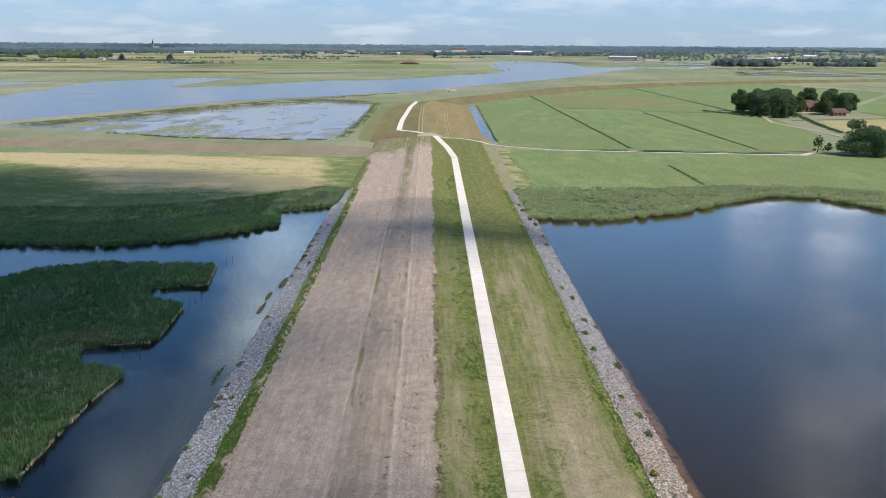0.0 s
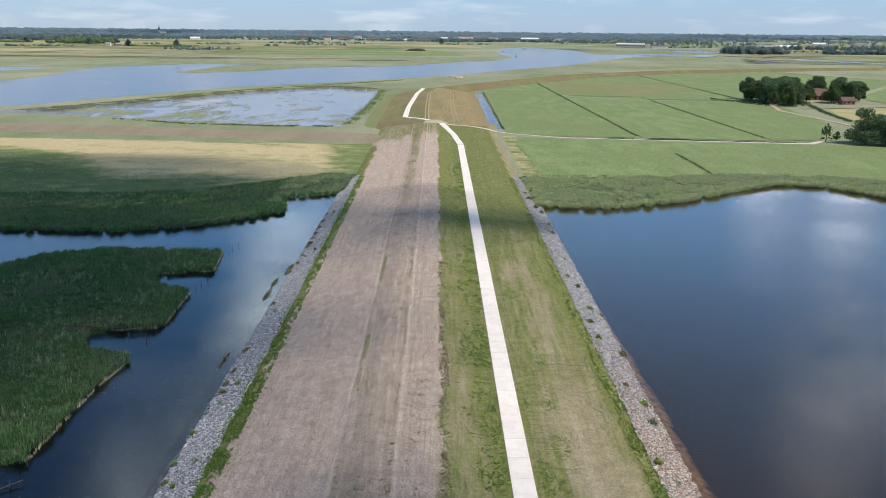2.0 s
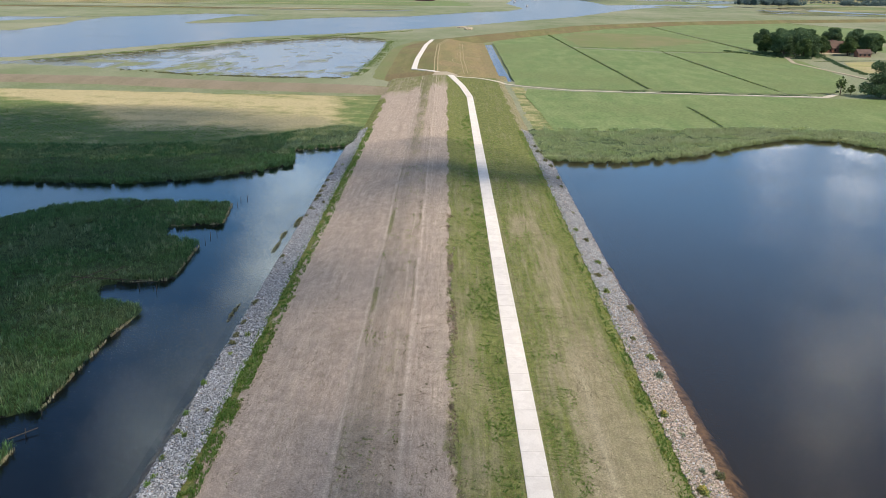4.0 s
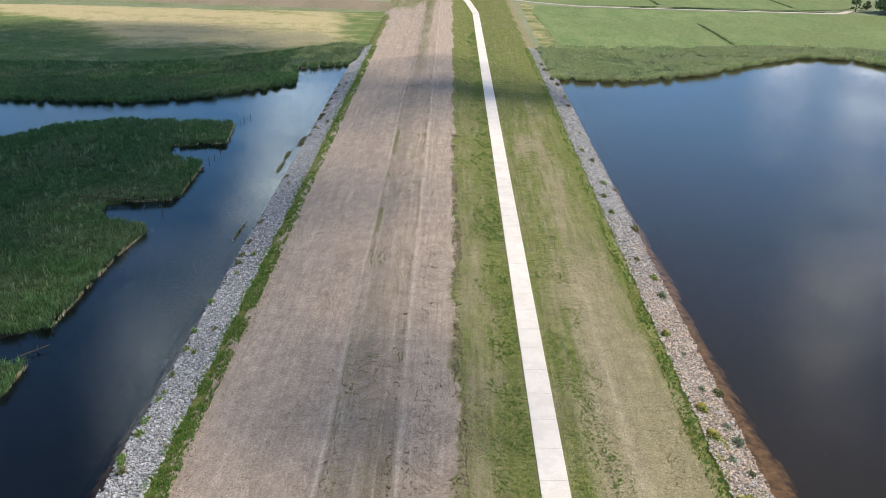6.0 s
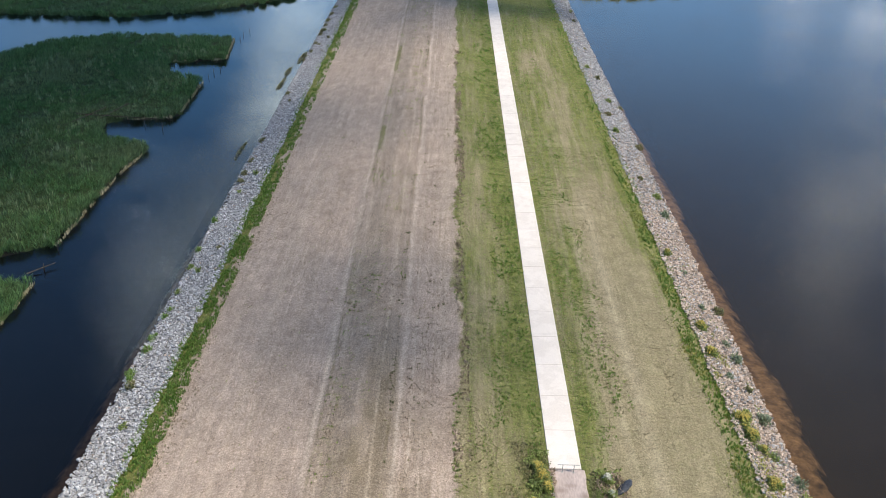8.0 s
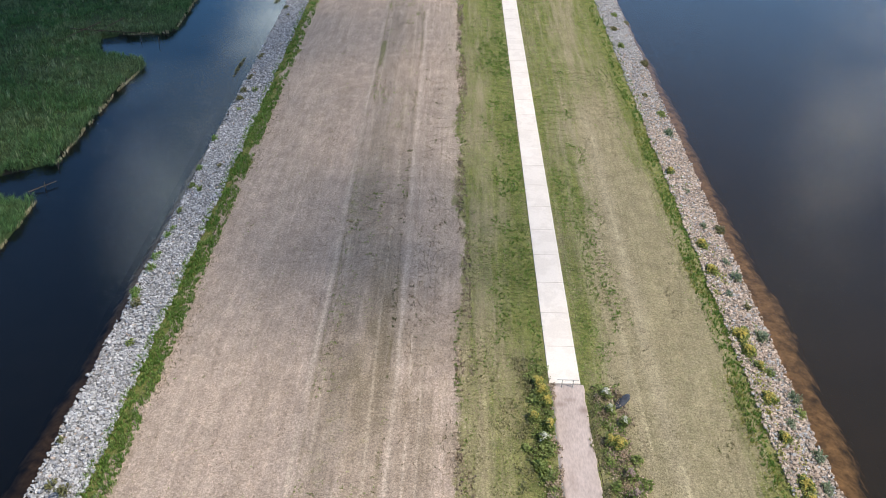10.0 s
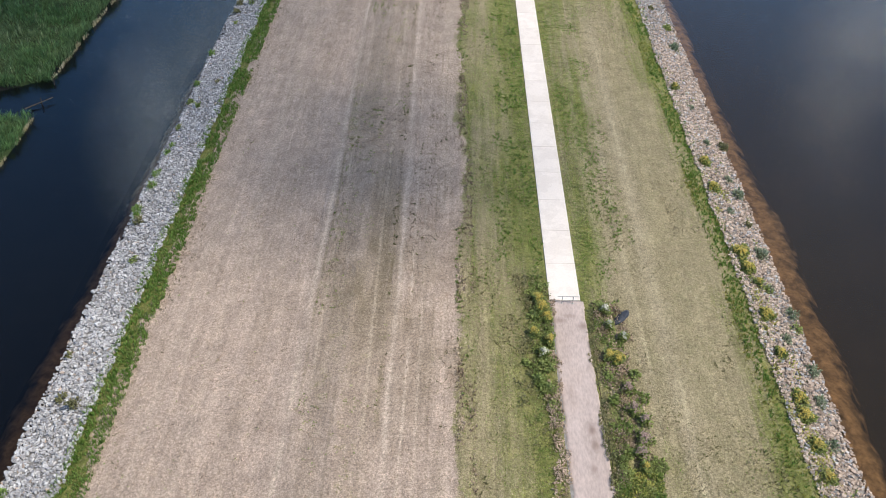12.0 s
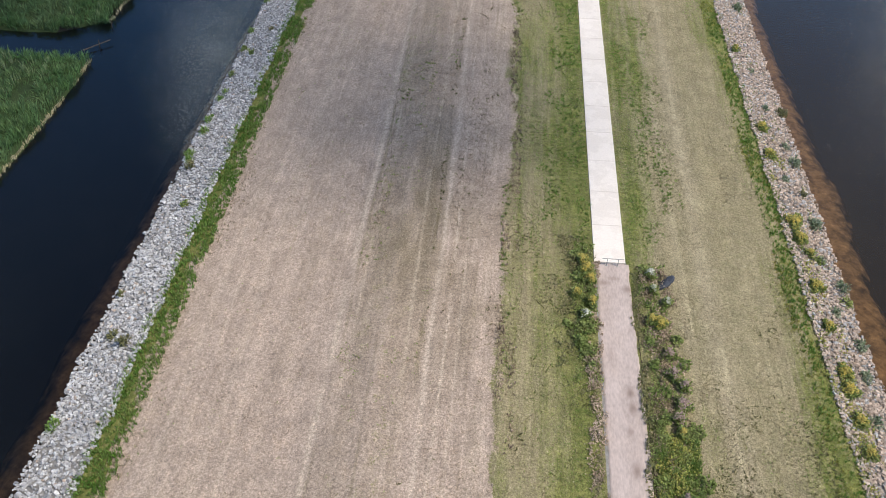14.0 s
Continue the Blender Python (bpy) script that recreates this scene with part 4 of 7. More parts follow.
def rod(bm, p, q, r0, r1, sides=8):
    """A tapered round bar from p to q."""
    p, q = Vector(p), Vector(q)
    d = q - p
    m = Matrix.Translation((p + q) / 2) @ d.to_track_quat("Z", "Y").to_matrix().to_4x4()
    bmesh.ops.create_cone(bm, cap_ends=True, segments=sides, radius1=r0, radius2=r1, depth=d.length, matrix=m)


build_ground()
build_dike()

# ---- fields, tracks and ditches round the dike ----


def soft_field(name, x0, x1, y0, y1, step, outline, dryness, material, label, lift=0.05):
    """A stretch of meadow that follows the ground, with a dryness for each place."""
    xs, ys = np.arange(x0, x1 + step, step), np.arange(y0, y1 + step, step)
    X, Y = np.meshgrid(xs, ys)
    Z = land_height(X, Y) + lift
    inside = signed_depth(X, Y, outline) + (fractal(X / 6, Y / 6, 15) - 0.5) * 5 > 0
    faces = np.asarray(grid_faces(len(ys), len(xs)))
    faces = faces[inside.ravel()[faces].all(1)]
    used, back = np.unique(faces, return_inverse=True)
    me = fast_mesh(name, np.stack([X.ravel(), Y.ravel(), Z.ravel()], 1)[used], back.reshape(faces.shape), [material], None, True)
    layer = me.attributes.new("dryness", "FLOAT", "POINT")
    layer.data.foreach_set("value", dryness(X, Y).ravel()[used].astype(np.float32))
    tagged(new(name, me), label, "field", kind="structure")


def hay_dryness(x, y):
    patch = signed_depth(x, y, [(-215, 402), (-113, 394), (-60, 392), (-50, 350), (-48, 312), (-70, 294), (-120, 300), (-150, 345), (-180, 366), (-222, 388)])
    return np.clip(0.02 + 0.95 * smooth01((patch + 9) / 16) + (fractal(x / 26, y / 9, 17) - 0.5) * 1.1 - 0.5 * np.exp(-((y - 398 + 0.35 * (x + 118)) / 3) ** 2) * (np.abs(x + 100) < 36), 0, 1.2)


soft_field("hay_meadow", -330, -27.5, 246, 406, 2.5, [(-330, 404), (-194, 402), (-113, 394), (-34, 400), (-31, 350), (-30, 306), (-60, 272), (-90, 246), (-180, 246), (-330, 250)],
           hay_dryness, "hay_meadow", "rough hay meadow of green and dry yellow grass")
soft_field("bank_meadow", 22, 64, 303, 432, 0.8, [(28.5, 303), (62, 306), (44, 330), (38, 345), (33, 430), (27.5, 430), (27.5, 340)],
           lambda x, y: np.clip(0.42 - 0.012 * (x - 30) + (fractal(x / 6, y / 9, 18) - 0.5) * 1.1, 0, 1), "hay_meadow", "strip of half-dry bank grass", 0.07)
CROSS_DIKE = [(-420, 440), (-243, 437), (-180, 432), (-113, 418), (-60, 412), (-24, 408), (-9, 405)]


def build_cross_dike():
    """The low brown dike that joins the main one from the west."""
    prof = [(-23, 0.5), (-15, 1.4), (-5, 2.3), (4, 2.6), (9, 2.5), (20, 0.9), (27, 0.2)]
    verts = []
    dense = []
    for p, q in zip(CROSS_DIKE, CROSS_DIKE[1:]):
        n = int(math.dist(p, q) / 5)
        dense += [(p[0] + (q[0] - p[0]) * i / n, p[1] + (q[1] - p[1]) * i / n) for i in range(n)]
    dense.append(CROSS_DIKE[-1])
    for x, y in dense:
        for off, z in prof:
            verts.append((x, y + off + float(wobble(x, off, 1.0, 0.1)), z * min(1.0, max(0.55, (-x - 10) / 40))))
    slots = [{0: 0, 1: 1, 2: 1, 3: 1, 4: 2, 5: 2}[c] for _ in range(len(dense) - 1) for c in range(len(prof) - 1)]
    faces = grid_faces(len(dense), len(prof))
    me = fast_mesh("side_dike", verts, faces, ["meadow", "bare_soil", "olive_grass"], slots, True)
    tagged(new("side_dike", me), "low side dike of bare brown soil", "dike", kind="structure")


build_cross_dike()


FAR_LINE = [(-10, 425), (-12, 470), (-14, 560), (-15, 660), (-8, 722), (36, 795), (138, 948), (256, 1050), (440, 1140), (640, 1215), (1000, 1330), (1700, 1480)]
FAR_PROFILE = [(-42, 0.5), (-28, 1.2), (-16, 2.6), (-1.6, 3.6), (0.9, 3.6), (14, 2.2), (29, 0.9), (33.5, 0.4)]


def far_height(x, y):
    """Height of the dike beyond the crossing, for y up to 720."""
    mid = float(np.interp(y, [p[1] for p in FAR_LINE], [p[0] for p in FAR_LINE]))
    return float(np.interp(x - mid, [o for o, _ in FAR_PROFILE], [z for _, z in FAR_PROFILE])) * float(smooth01((y - 425) / 45))


def build_far_dike():
    """The main dike beyond the crossing, then the river dike that turns off to the north-east."""
    squeeze = [1, 1, 1, 1, 0.85, 0.8, 0.9, 0.9, 0.8, 0.8, 0.8, 0.8]
    dense, wid = [], []
    for i, (p, q) in enumerate(zip(FAR_LINE, FAR_LINE[1:])):
        n = max(2, int(math.dist(p, q) / 9))
        for j in range(n):
            dense.append((p[0] + (q[0] - p[0]) * j / n, p[1] + (q[1] - p[1]) * j / n))
            wid.append(squeeze[i] + (squeeze[i + 1] - squeeze[i]) * j / n)
    dense.append(FAR_LINE[-1])
    wid.append(squeeze[-1])
    verts, slots = [], []
    for i, (x, y) in enumerate(dense):
        p, q = dense[max(i - 2, 0)], dense[min(i + 2, len(dense) - 1)]
        l = math.dist(p, q)
        nx, ny = (q[1] - p[1]) / l, -(q[0] - p[0]) / l
        grow = float(smooth01((y - 425) / 45))
        for off, z in FAR_PROFILE:
            o = off * wid[i] + float(wobble(i, off, 0.35, 0.4))
            verts.append((x + nx * o, y + ny * o, z * grow))
        if i < len(dense) - 1:
            slots += [4, 1, 1, 2, 3, 3, 3] if y < 715 else [0, 4, 1, 1, 1, 1, 4]
    me = fast_mesh("river_dike", verts, grid_faces(len(dense), len(FAR_PROFILE)), ["meadow", "olive_grass", "olive_grass", "ochre_grass", "dull_pasture"], slots, True)
    tagged(new("river_dike", me), "grassy olive-brown river dike in the distance", "dike", kind="structure")


build_far_dike()

for outline in ([(36, 305), (130, 316), (160, 304), (200, 276), (330, 252), (330, 404), (175, 403), (100, 411), (57, 416), (35, 425), (32, 400)],
                [(30.2, 440), (57, 427), (96, 424), (92.5, 560), (88, 690), (85, 836), (60, 800), (28.8, 735)],
                [(98, 424), (160.5, 417), (156.8, 540), (154, 644), (90.5, 680), (94.5, 560)],
                [(89.5, 689), (153, 657), (227, 657), (222, 850), (216, 1020), (120, 880), (87.5, 838)],
                [(162, 417), (188, 424), (225, 500), (236, 590), (228, 650), (157, 645)],
                [(232, 660), (330, 700), (480, 915), (410, 1105), (220, 1030)],
                [(262, 498), (330, 480), (620, 520), (700, 900), (490, 915), (330, 690), (330, 610)]):
    sheet("pasture", outline, LAND + 0.16, "pasture", "smooth green grazed pasture", 0.6, len(outline), step=10)
sheet("canal_bank", [(16, 446), (23.2, 456), (21.0, 714), (13, 716), (16, 560)], LAND + 0.13, "ochre_grass", "dry ochre grass beside the small canal", 0.4, 7)
sheet("grain_plot", [(244, 522), (263, 500), (330, 505), (330, 606), (262, 585)], LAND + 0.2, "yellow_grass", "small plot of pale yellow grass", 0.8, 4)
sheet("dull_plot", [(99, 692), (150, 690), (225, 760), (175, 860), (120, 870), (96, 800)], LAND + 0.2, "dull_pasture", "dull brown-green patch of pasture", 3, 6)
# long strips beyond the river
for i, (x0, x1, y0, y1, m, lab) in enumerate([
        (-1500, -60, 1330, 1400, "olive_grass", "olive band of rough grass"), (-1400, -500, 1580, 1760, "yellow_grass", "pale dry hay field"),
        (-460, 30, 1560, 1900, "pasture", "pale green field"), (-1200, -150, 1930, 2080, "pasture", "dark green field"), (-600, 80, 2150, 2420, "yellow_grass", "pale dry field"),
        (-1500, -640, 2200, 2500, "yellow_grass", "pale dry field"), (420, 1500, 1900, 2010, "pasture", "pale green field"), (760, 1800, 2200, 2480, "yellow_grass", "pale dry field"),
        (300, 1300, 2500, 2700, "pasture", "pale green field"), (700, 1500, 1600, 1800, "pasture", "pale green field")]):
    sheet("far_field", [(x0, y0), (x1, y0 + 20), (x1 - 40, y1), (x0 + 60, y1 - 10)], LAND + 0.2 + 0.02 * i, m, lab, 14, i, step=40)
pick = np.random.default_rng(41)
for i in range(64):
    y0 = 1340 + 1500 * (i / 64) ** 1.3
    wide = y0 * pick.uniform(0.12, 0.45)
    mid = pick.uniform(-0.56, 0.50) * y0
    mid = min(mid, -60 - wide / 2) if mid < 0.12 * y0 else max(mid, 0.34 * y0 + wide / 2)
    deep = (y0 / 1000) ** 2 * pick.uniform(4, 11)
    m = ("yellow_grass", "pasture", "dull_pasture", "yellow_grass", "dry_meadow", "dry_meadow", "lush_meadow")[pick.integers(0, 7)]
    sheet("far_strip", [(mid - wide / 2, y0), (mid + wide / 2, y0 + pick.uniform(-15, 15)), (mid + wide * 0.46, y0 + deep), (mid - wide * 0.44, y0 + deep * 0.9)], LAND + 0.45 + 0.004 * i, m,
          "narrow strip of far %s" % ("hay land" if m == "yellow_grass" else "meadow"), 6, i, step=30)
# the marsh water's pale body colour stands in for sky mirrored in the pools
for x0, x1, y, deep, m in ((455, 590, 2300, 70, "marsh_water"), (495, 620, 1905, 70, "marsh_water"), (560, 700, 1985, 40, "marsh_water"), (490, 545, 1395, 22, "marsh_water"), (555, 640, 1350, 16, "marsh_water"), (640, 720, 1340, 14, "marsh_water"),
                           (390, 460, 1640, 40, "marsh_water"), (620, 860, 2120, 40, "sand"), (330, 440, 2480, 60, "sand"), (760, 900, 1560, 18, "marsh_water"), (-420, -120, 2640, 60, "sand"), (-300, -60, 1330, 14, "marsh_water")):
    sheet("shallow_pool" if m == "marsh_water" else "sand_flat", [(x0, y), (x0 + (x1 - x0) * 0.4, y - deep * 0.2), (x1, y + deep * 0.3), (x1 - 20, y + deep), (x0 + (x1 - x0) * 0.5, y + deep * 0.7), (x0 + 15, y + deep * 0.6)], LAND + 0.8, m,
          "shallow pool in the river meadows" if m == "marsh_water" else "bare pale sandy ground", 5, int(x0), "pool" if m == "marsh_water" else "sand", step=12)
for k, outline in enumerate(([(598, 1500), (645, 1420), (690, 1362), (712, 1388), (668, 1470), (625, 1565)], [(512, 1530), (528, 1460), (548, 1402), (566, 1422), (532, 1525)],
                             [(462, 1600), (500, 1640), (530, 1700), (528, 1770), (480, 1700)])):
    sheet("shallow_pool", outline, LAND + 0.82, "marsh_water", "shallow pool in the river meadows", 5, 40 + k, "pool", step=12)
for line in ([(96.9, 431), (93, 560), (86, 836)], [(161, 427), (157, 540), (154, 646)], [(229, 652), (222, 850), (217, 1035)], [(97, 685), (166, 679)],
             [(101, 318), (101, 370)], [(410, 1111), (480, 919)], [(154, 655), (222, 655)], [(246, 590), (330, 612)]):
    me = ribbon("ditch", line, [1.3] * len(line), LAND + 0.22, "reed_floor", step=4, ragged=0.5)
    ditch = tagged(new("ditch", me), "narrow overgrown field ditch", "ditch", kind="structure")
    xs, ys = [], []
    for p, q in zip(line, line[1:]):
        n = int(math.dist(p, q) * 2.0)
        f = RNG.uniform(0, 1, n)
        xs.append(p[0] + (q[0] - p[0]) * f + RNG.normal(0, 0.7, n))
        ys.append(p[1] + (q[1] - p[1]) * f + RNG.normal(0, 0.7, n))
    xs, ys = np.concatenate(xs), np.concatenate(ys)
    blades("ditch_grass", xs, ys, np.full(len(xs), LAND), 0.5, 0.3, 4, "weed_leaf", label="dark rank grass along a ditch", category="grass")

# the lane across the fields, the farm lane and the sandy crossing
LANE = [(-3, 464), (10, 457), (34, 433.6), (56, 421), (89, 416), (144, 410), (176, 407), (186, 418)]
tagged(new("lane", ribbon("lane", LANE, [2.6, 2.2, 2.1, 2.1, 2.1, 2.2, 3.4, 3], 0.24, "lane_surface", 0.2, 3, 0.08, base=lambda x, y: max(LAND, far_height(x, y) - 0.1, dike_height(x, y) * float(main_end(y)) - 0.1 if x < 29 else 0.0))),
       "narrow pale concrete lane between fields", "lane", kind="structure")
tagged(new("farm_lane", ribbon("farm_lane", [(240, 430), (233, 492), (225, 575), (236, 620), (262, 645), (290, 660)], [2.6, 2.6, 2.8, 3.0, 4, 6], LAND + 0.3, "sand", 0.2, 4, 0.2)),
       "pale dirt farm lane", "lane", kind="structure")
sheet("sand_patch", [(-14, 446), (-2, 447), (0, 456), (-6, 472), (-13, 470)], 3.85, "sand", "patch of bare sand at the crossing of the paths", 0.6, 3, "sand", step=2)

# ---- the concrete cycle path, slab by slab ----
path = tagged(new("cycle_path"), "white concrete cycle path along the dike", "path", kind="structure")


def slab_mesh(length, width, thick=0.16, bevel=0.02):
    bm = bmesh.new()
    box(bm, -width / 2, width / 2, -length / 2, length / 2, -thick, 0)
    top = [e for e in bm.edges if all(v.co.z > -0.001 for v in e.verts)]
    bmesh.ops.bevel(bm, geom=top, offset=bevel, segments=1, affect="EDGES")
    return bm_mesh("slab", bm, "concrete")


SLAB = slab_mesh(4.985, 2.78, bevel=0.008)


def lay_slab(x, y, z, turn, me=SLAB):
    ob = new("slab", me)
    ob.matrix_world = Matrix.Translation((x, y, z)) @ Matrix.Rotation(turn, 4, "Z")
    ob.parent = path


def path_mid(y):
    return (on_line(PATH_W, y) + on_line(PATH_E, y)) / 2


for i in range(65):
    y = 57.4 + 5 * i
    lay_slab(path_mid(y), y, 2.59, 0.013)
# beyond the bend the path crosses the dike and runs on
BEND = [(path_mid(380.5), 380.5), (2.3, 415), (-4.8, 459), (-11, 471), (-25.5, 492), (-26.5, 550), (-26, 592), (-25, 667), (-22, 724)]
me = ribbon("path_band", BEND, [2.9, 2.9, 3.2, 3.4, 3.2, 3, 3, 3, 3], 0.14, "concrete", 0.6, 3, 0.0,
            base=lambda x, y: max(max(dike_height(x + o, y) * float(main_end(y)), far_height(x + o, y)) for o in (-1.7, 0, 1.7)))
part("path_band", me, "concrete", path)
# the unfinished stretch of old surfacing before the first slab
OLD = [(9.9, -40), (10.25, 10), (10.3, 32.7), (10.2, 40), (10.0, 47), (9.95, 54.85)]


def build_old_surface():
    ys = spaced((-40, 28, 2), (28, 54.8, 0.2))
    mid = np.interp(ys, [p[1] for p in OLD], [p[0] for p in OLD])
    half = np.interp(ys, [-40, 32, 55], [1.66, 1.66, 1.56])
    west, east = mid - half + wobble(ys, 2, 0.10, 0.7) + wobble(ys, 5, 0.05, 3.0), mid + half + wobble(ys, 3, 0.07, 0.6) + wobble(ys, 6, 0.05, 2.4)
    f = np.linspace(0, 1, 22)
    X = west[:, None] + (east - west)[:, None] * f
    Y = np.repeat(ys[:, None], len(f), 1)
    Z = 2.545 + 0.02 * (fractal(X / 1.1, Y / 1.6, 121) - 0.5)
    Z[:, 0] -= 0.2
    Z[:, -1] -= 0.2
    damp = np.zeros_like(X)
    for x, y, rx, ry, most in ((10.7, 40.5, 0.30, 0.50, 0.9), (10.8, 39.1, 0.32, 0.55, 0.8), (10.5, 36.9, 0.22, 0.5, 0.6), (9.1, 52.3, 0.5, 0.3, 0.6), (11.1, 51.7, 0.5, 0.35, 0.7), (10.0, 52.9, 0.5, 0.25, 0.5),
                               (10.75, 33.6, 0.3, 0.6, 0.8), (11.2, 47.0, 0.3, 0.6, 0.3), (9.4, 44.0, 0.3, 1.2, 0.25), (10.6, 30.8, 0.3, 0.7, 0.6)):
        damp = np.maximum(damp, most * np.exp(-((X - x) / rx) ** 2 - ((Y - y) / ry) ** 2))
    me = fast_mesh("old_surface", np.stack([X.ravel(), Y.ravel(), Z.ravel()], 1), grid_faces(len(ys), len(f)), ["old_path"], None, True)
    layer = me.attributes.new("damp", "FLOAT", "POINT")
    layer.data.foreach_set("value", damp.ravel().astype(np.float32))
    return part("old_surface", me, "old_path", path, "pinkish worn gravel surface")


build_old_surface()
# dark strip in place of the shade along the path's right edge
line = [(x + 1.68, y) for x, y in OLD[:-1]]
part("edging", ribbon("edging", line, [0.04] * len(line), 2.52, "dark_pile", 0.3, 0.8, 0.02, 0), "dark_pile", path, "dark strip standing in for shade at the path edge")


def build_barrier():
    thing = tagged(new("barrier"), "grey metal barrier across the end of the concrete path", "barrier")
    thing.location = (9.92, 54.5, 2.545)
    bm = bmesh.new()
    rod(bm, (-0.95, 0, 0.86), (0.95, 0, 0.86), 0.035, 0.035, 10)
    part("rail", bm, "galvanised", thing)
    for x in (-0.5, 0.48):
        bm = bmesh.new()
        rod(bm, (x, 0, -0.05), (x, 0, 0.84), 0.035, 0.035, 10)
        rod(bm, (x, 0, 0.0), (x, 0, 0.02), 0.11, 0.11, 10)
        part("post", bm, "galvanised", thing)


build_barrier()


def build_tarpaulin():
    """A long oval dark sheet draped over something low on the verge."""
    bm = bmesh.new()
    bmesh.ops.create_uvsphere(bm, u_segments=28, v_segments=12, radius=1)
    for v in bm.verts:
        r = 1 + 0.10 * noise.noise(v.co * 2.3) + 0.05 * noise.noise(v.co * 6)
        v.co = Vector((v.co.x * 1.15 * r, v.co.y * 0.40 * r, max(v.co.z, -0.05) * 0.28 * (1 + 0.5 * noise.noise(v.co * 4))))
    for f in bm.faces:
        f.smooth = True
    ob = tagged(new("tarpaulin", bm_mesh("tarpaulin", bm, "tarpaulin")), "crumpled dark blue-grey plastic sheet lying beside the path", "plastic sheet")
    ob.matrix_world = Matrix.Translation((14.6, 53.0, dike_height(14.6, 53.0) + 0.05)) @ Matrix.Rotation(radians(50), 4, "Z")


build_tarpaulin()

for k, (cx, cy, r) in enumerate(((7, 552, 11), (8, 600, 9))):
    ring = [(cx + r * math.cos(t * 0.35 + k), cy + 2.6 * r * math.sin(t * 0.35 + k)) for t in range(15)]
    me = ribbon("wheel_mark", ring, [0.5] * len(ring), 0.04, "worn_grass", 0.0, 3, 0.1, k, far_height)
    tagged(new("wheel_mark", me), "curved wheel mark in dry grass", "track", kind="structure")
for k, off in enumerate((-1.3, 0.6)):
    line = [(x + off, y) for x, y in FAR_LINE[1:5]]
    me = ribbon("wheel_mark", line, [0.75] * len(line), 0.05, "worn_grass", 0.0, 5, 0.15, k + 5, far_height)
    tagged(new("wheel_mark", me), "pale wheel track along the top of the dike", "track", kind="structure")
for k, x in enumerate((1.5, 3.6)):
    line = [(x - 12, 478 + 6 * k), (x - 14, 560), (x - 14.5, 690)]
    line = [(px + 14, py) for px, py in line]
    me = ribbon("wheel_mark", line, [0.4] * 3, 0.04, "worn_grass", 0.0, 5, 0.15, k, far_height)
    tagged(new("wheel_mark", me), "straight wheel mark in dry grass", "track", kind="structure")

# ---- riprap: broken stone along both waterlines ----
ROCK_V = np.array([(x, y, z) for z in (-1, 1) for y in (-1, 1) for x in (-1, 1)], float)
ROCK_F = np.array([(0, 2, 3), (0, 3, 1), (4, 5, 7), (4, 7, 6), (0, 1, 5), (0, 5, 4), (2, 6, 7), (2, 7, 3), (0, 4, 6), (0, 6, 2), (1, 3, 7), (1, 7, 5)])


def stone_shapes(n, flat=0.62):
    """n stones, as (n, verts, 3), about 1 m across, broken and angular."""
    v = ROCK_V[None] * RNG.uniform(0.45, 0.95, (n, 8, 3))
    v = v * np.stack([RNG.uniform(0.75, 1.3, n), RNG.uniform(0.6, 1.0, n), RNG.uniform(flat * 0.7, flat * 1.3, n)], 1)[:, None]
    tilt, turn = RNG.normal(0, 0.6, n), RNG.uniform(0, 2 * np.pi, n)
    c, s = np.cos(tilt)[:, None], np.sin(tilt)[:, None]
    v = np.stack([v[..., 0], v[..., 1] * c - v[..., 2] * s, v[..., 1] * s + v[..., 2] * c], -1)
    c, s = np.cos(turn)[:, None], np.sin(turn)[:, None]
    return np.stack([v[..., 0] * c - v[..., 1] * s, v[..., 0] * s + v[..., 1] * c, v[..., 2]], -1) * 0.5


def lay_stones(side, y0, y1, density):
    """Places and sizes of stones on one bank."""
    toe, top = (TOE_W, RIP_W) if side < 0 else (TOE_E, RIP_E)
    n = int((y1 - y0) * 5.4 * density * 1.5)
    y = RNG.uniform(y0, y1, n)
    f = RNG.uniform(-0.05, 1.05, n) + wobble(y, side + 4, 0.05, 0.6)
    x = on_line(toe, y) + (on_line(top, y) - on_line(toe, y)) * f
    z = -0.05 + 1.55 * f + RNG.uniform(0.04, 0.20, n)
    size = RNG.uniform(0.19, 0.40, n) * np.where(RNG.uniform(0, 1, n) < 0.08, 1.4, 1.0)
    size = size * (0.86 if side > 0 else 0.9)
    near_end = np.clip((305 - y) / 12, 0, 1)
    keep = RNG.uniform(0, 1, n) < near_end
    return x[keep], y[keep], z[keep], size[keep]


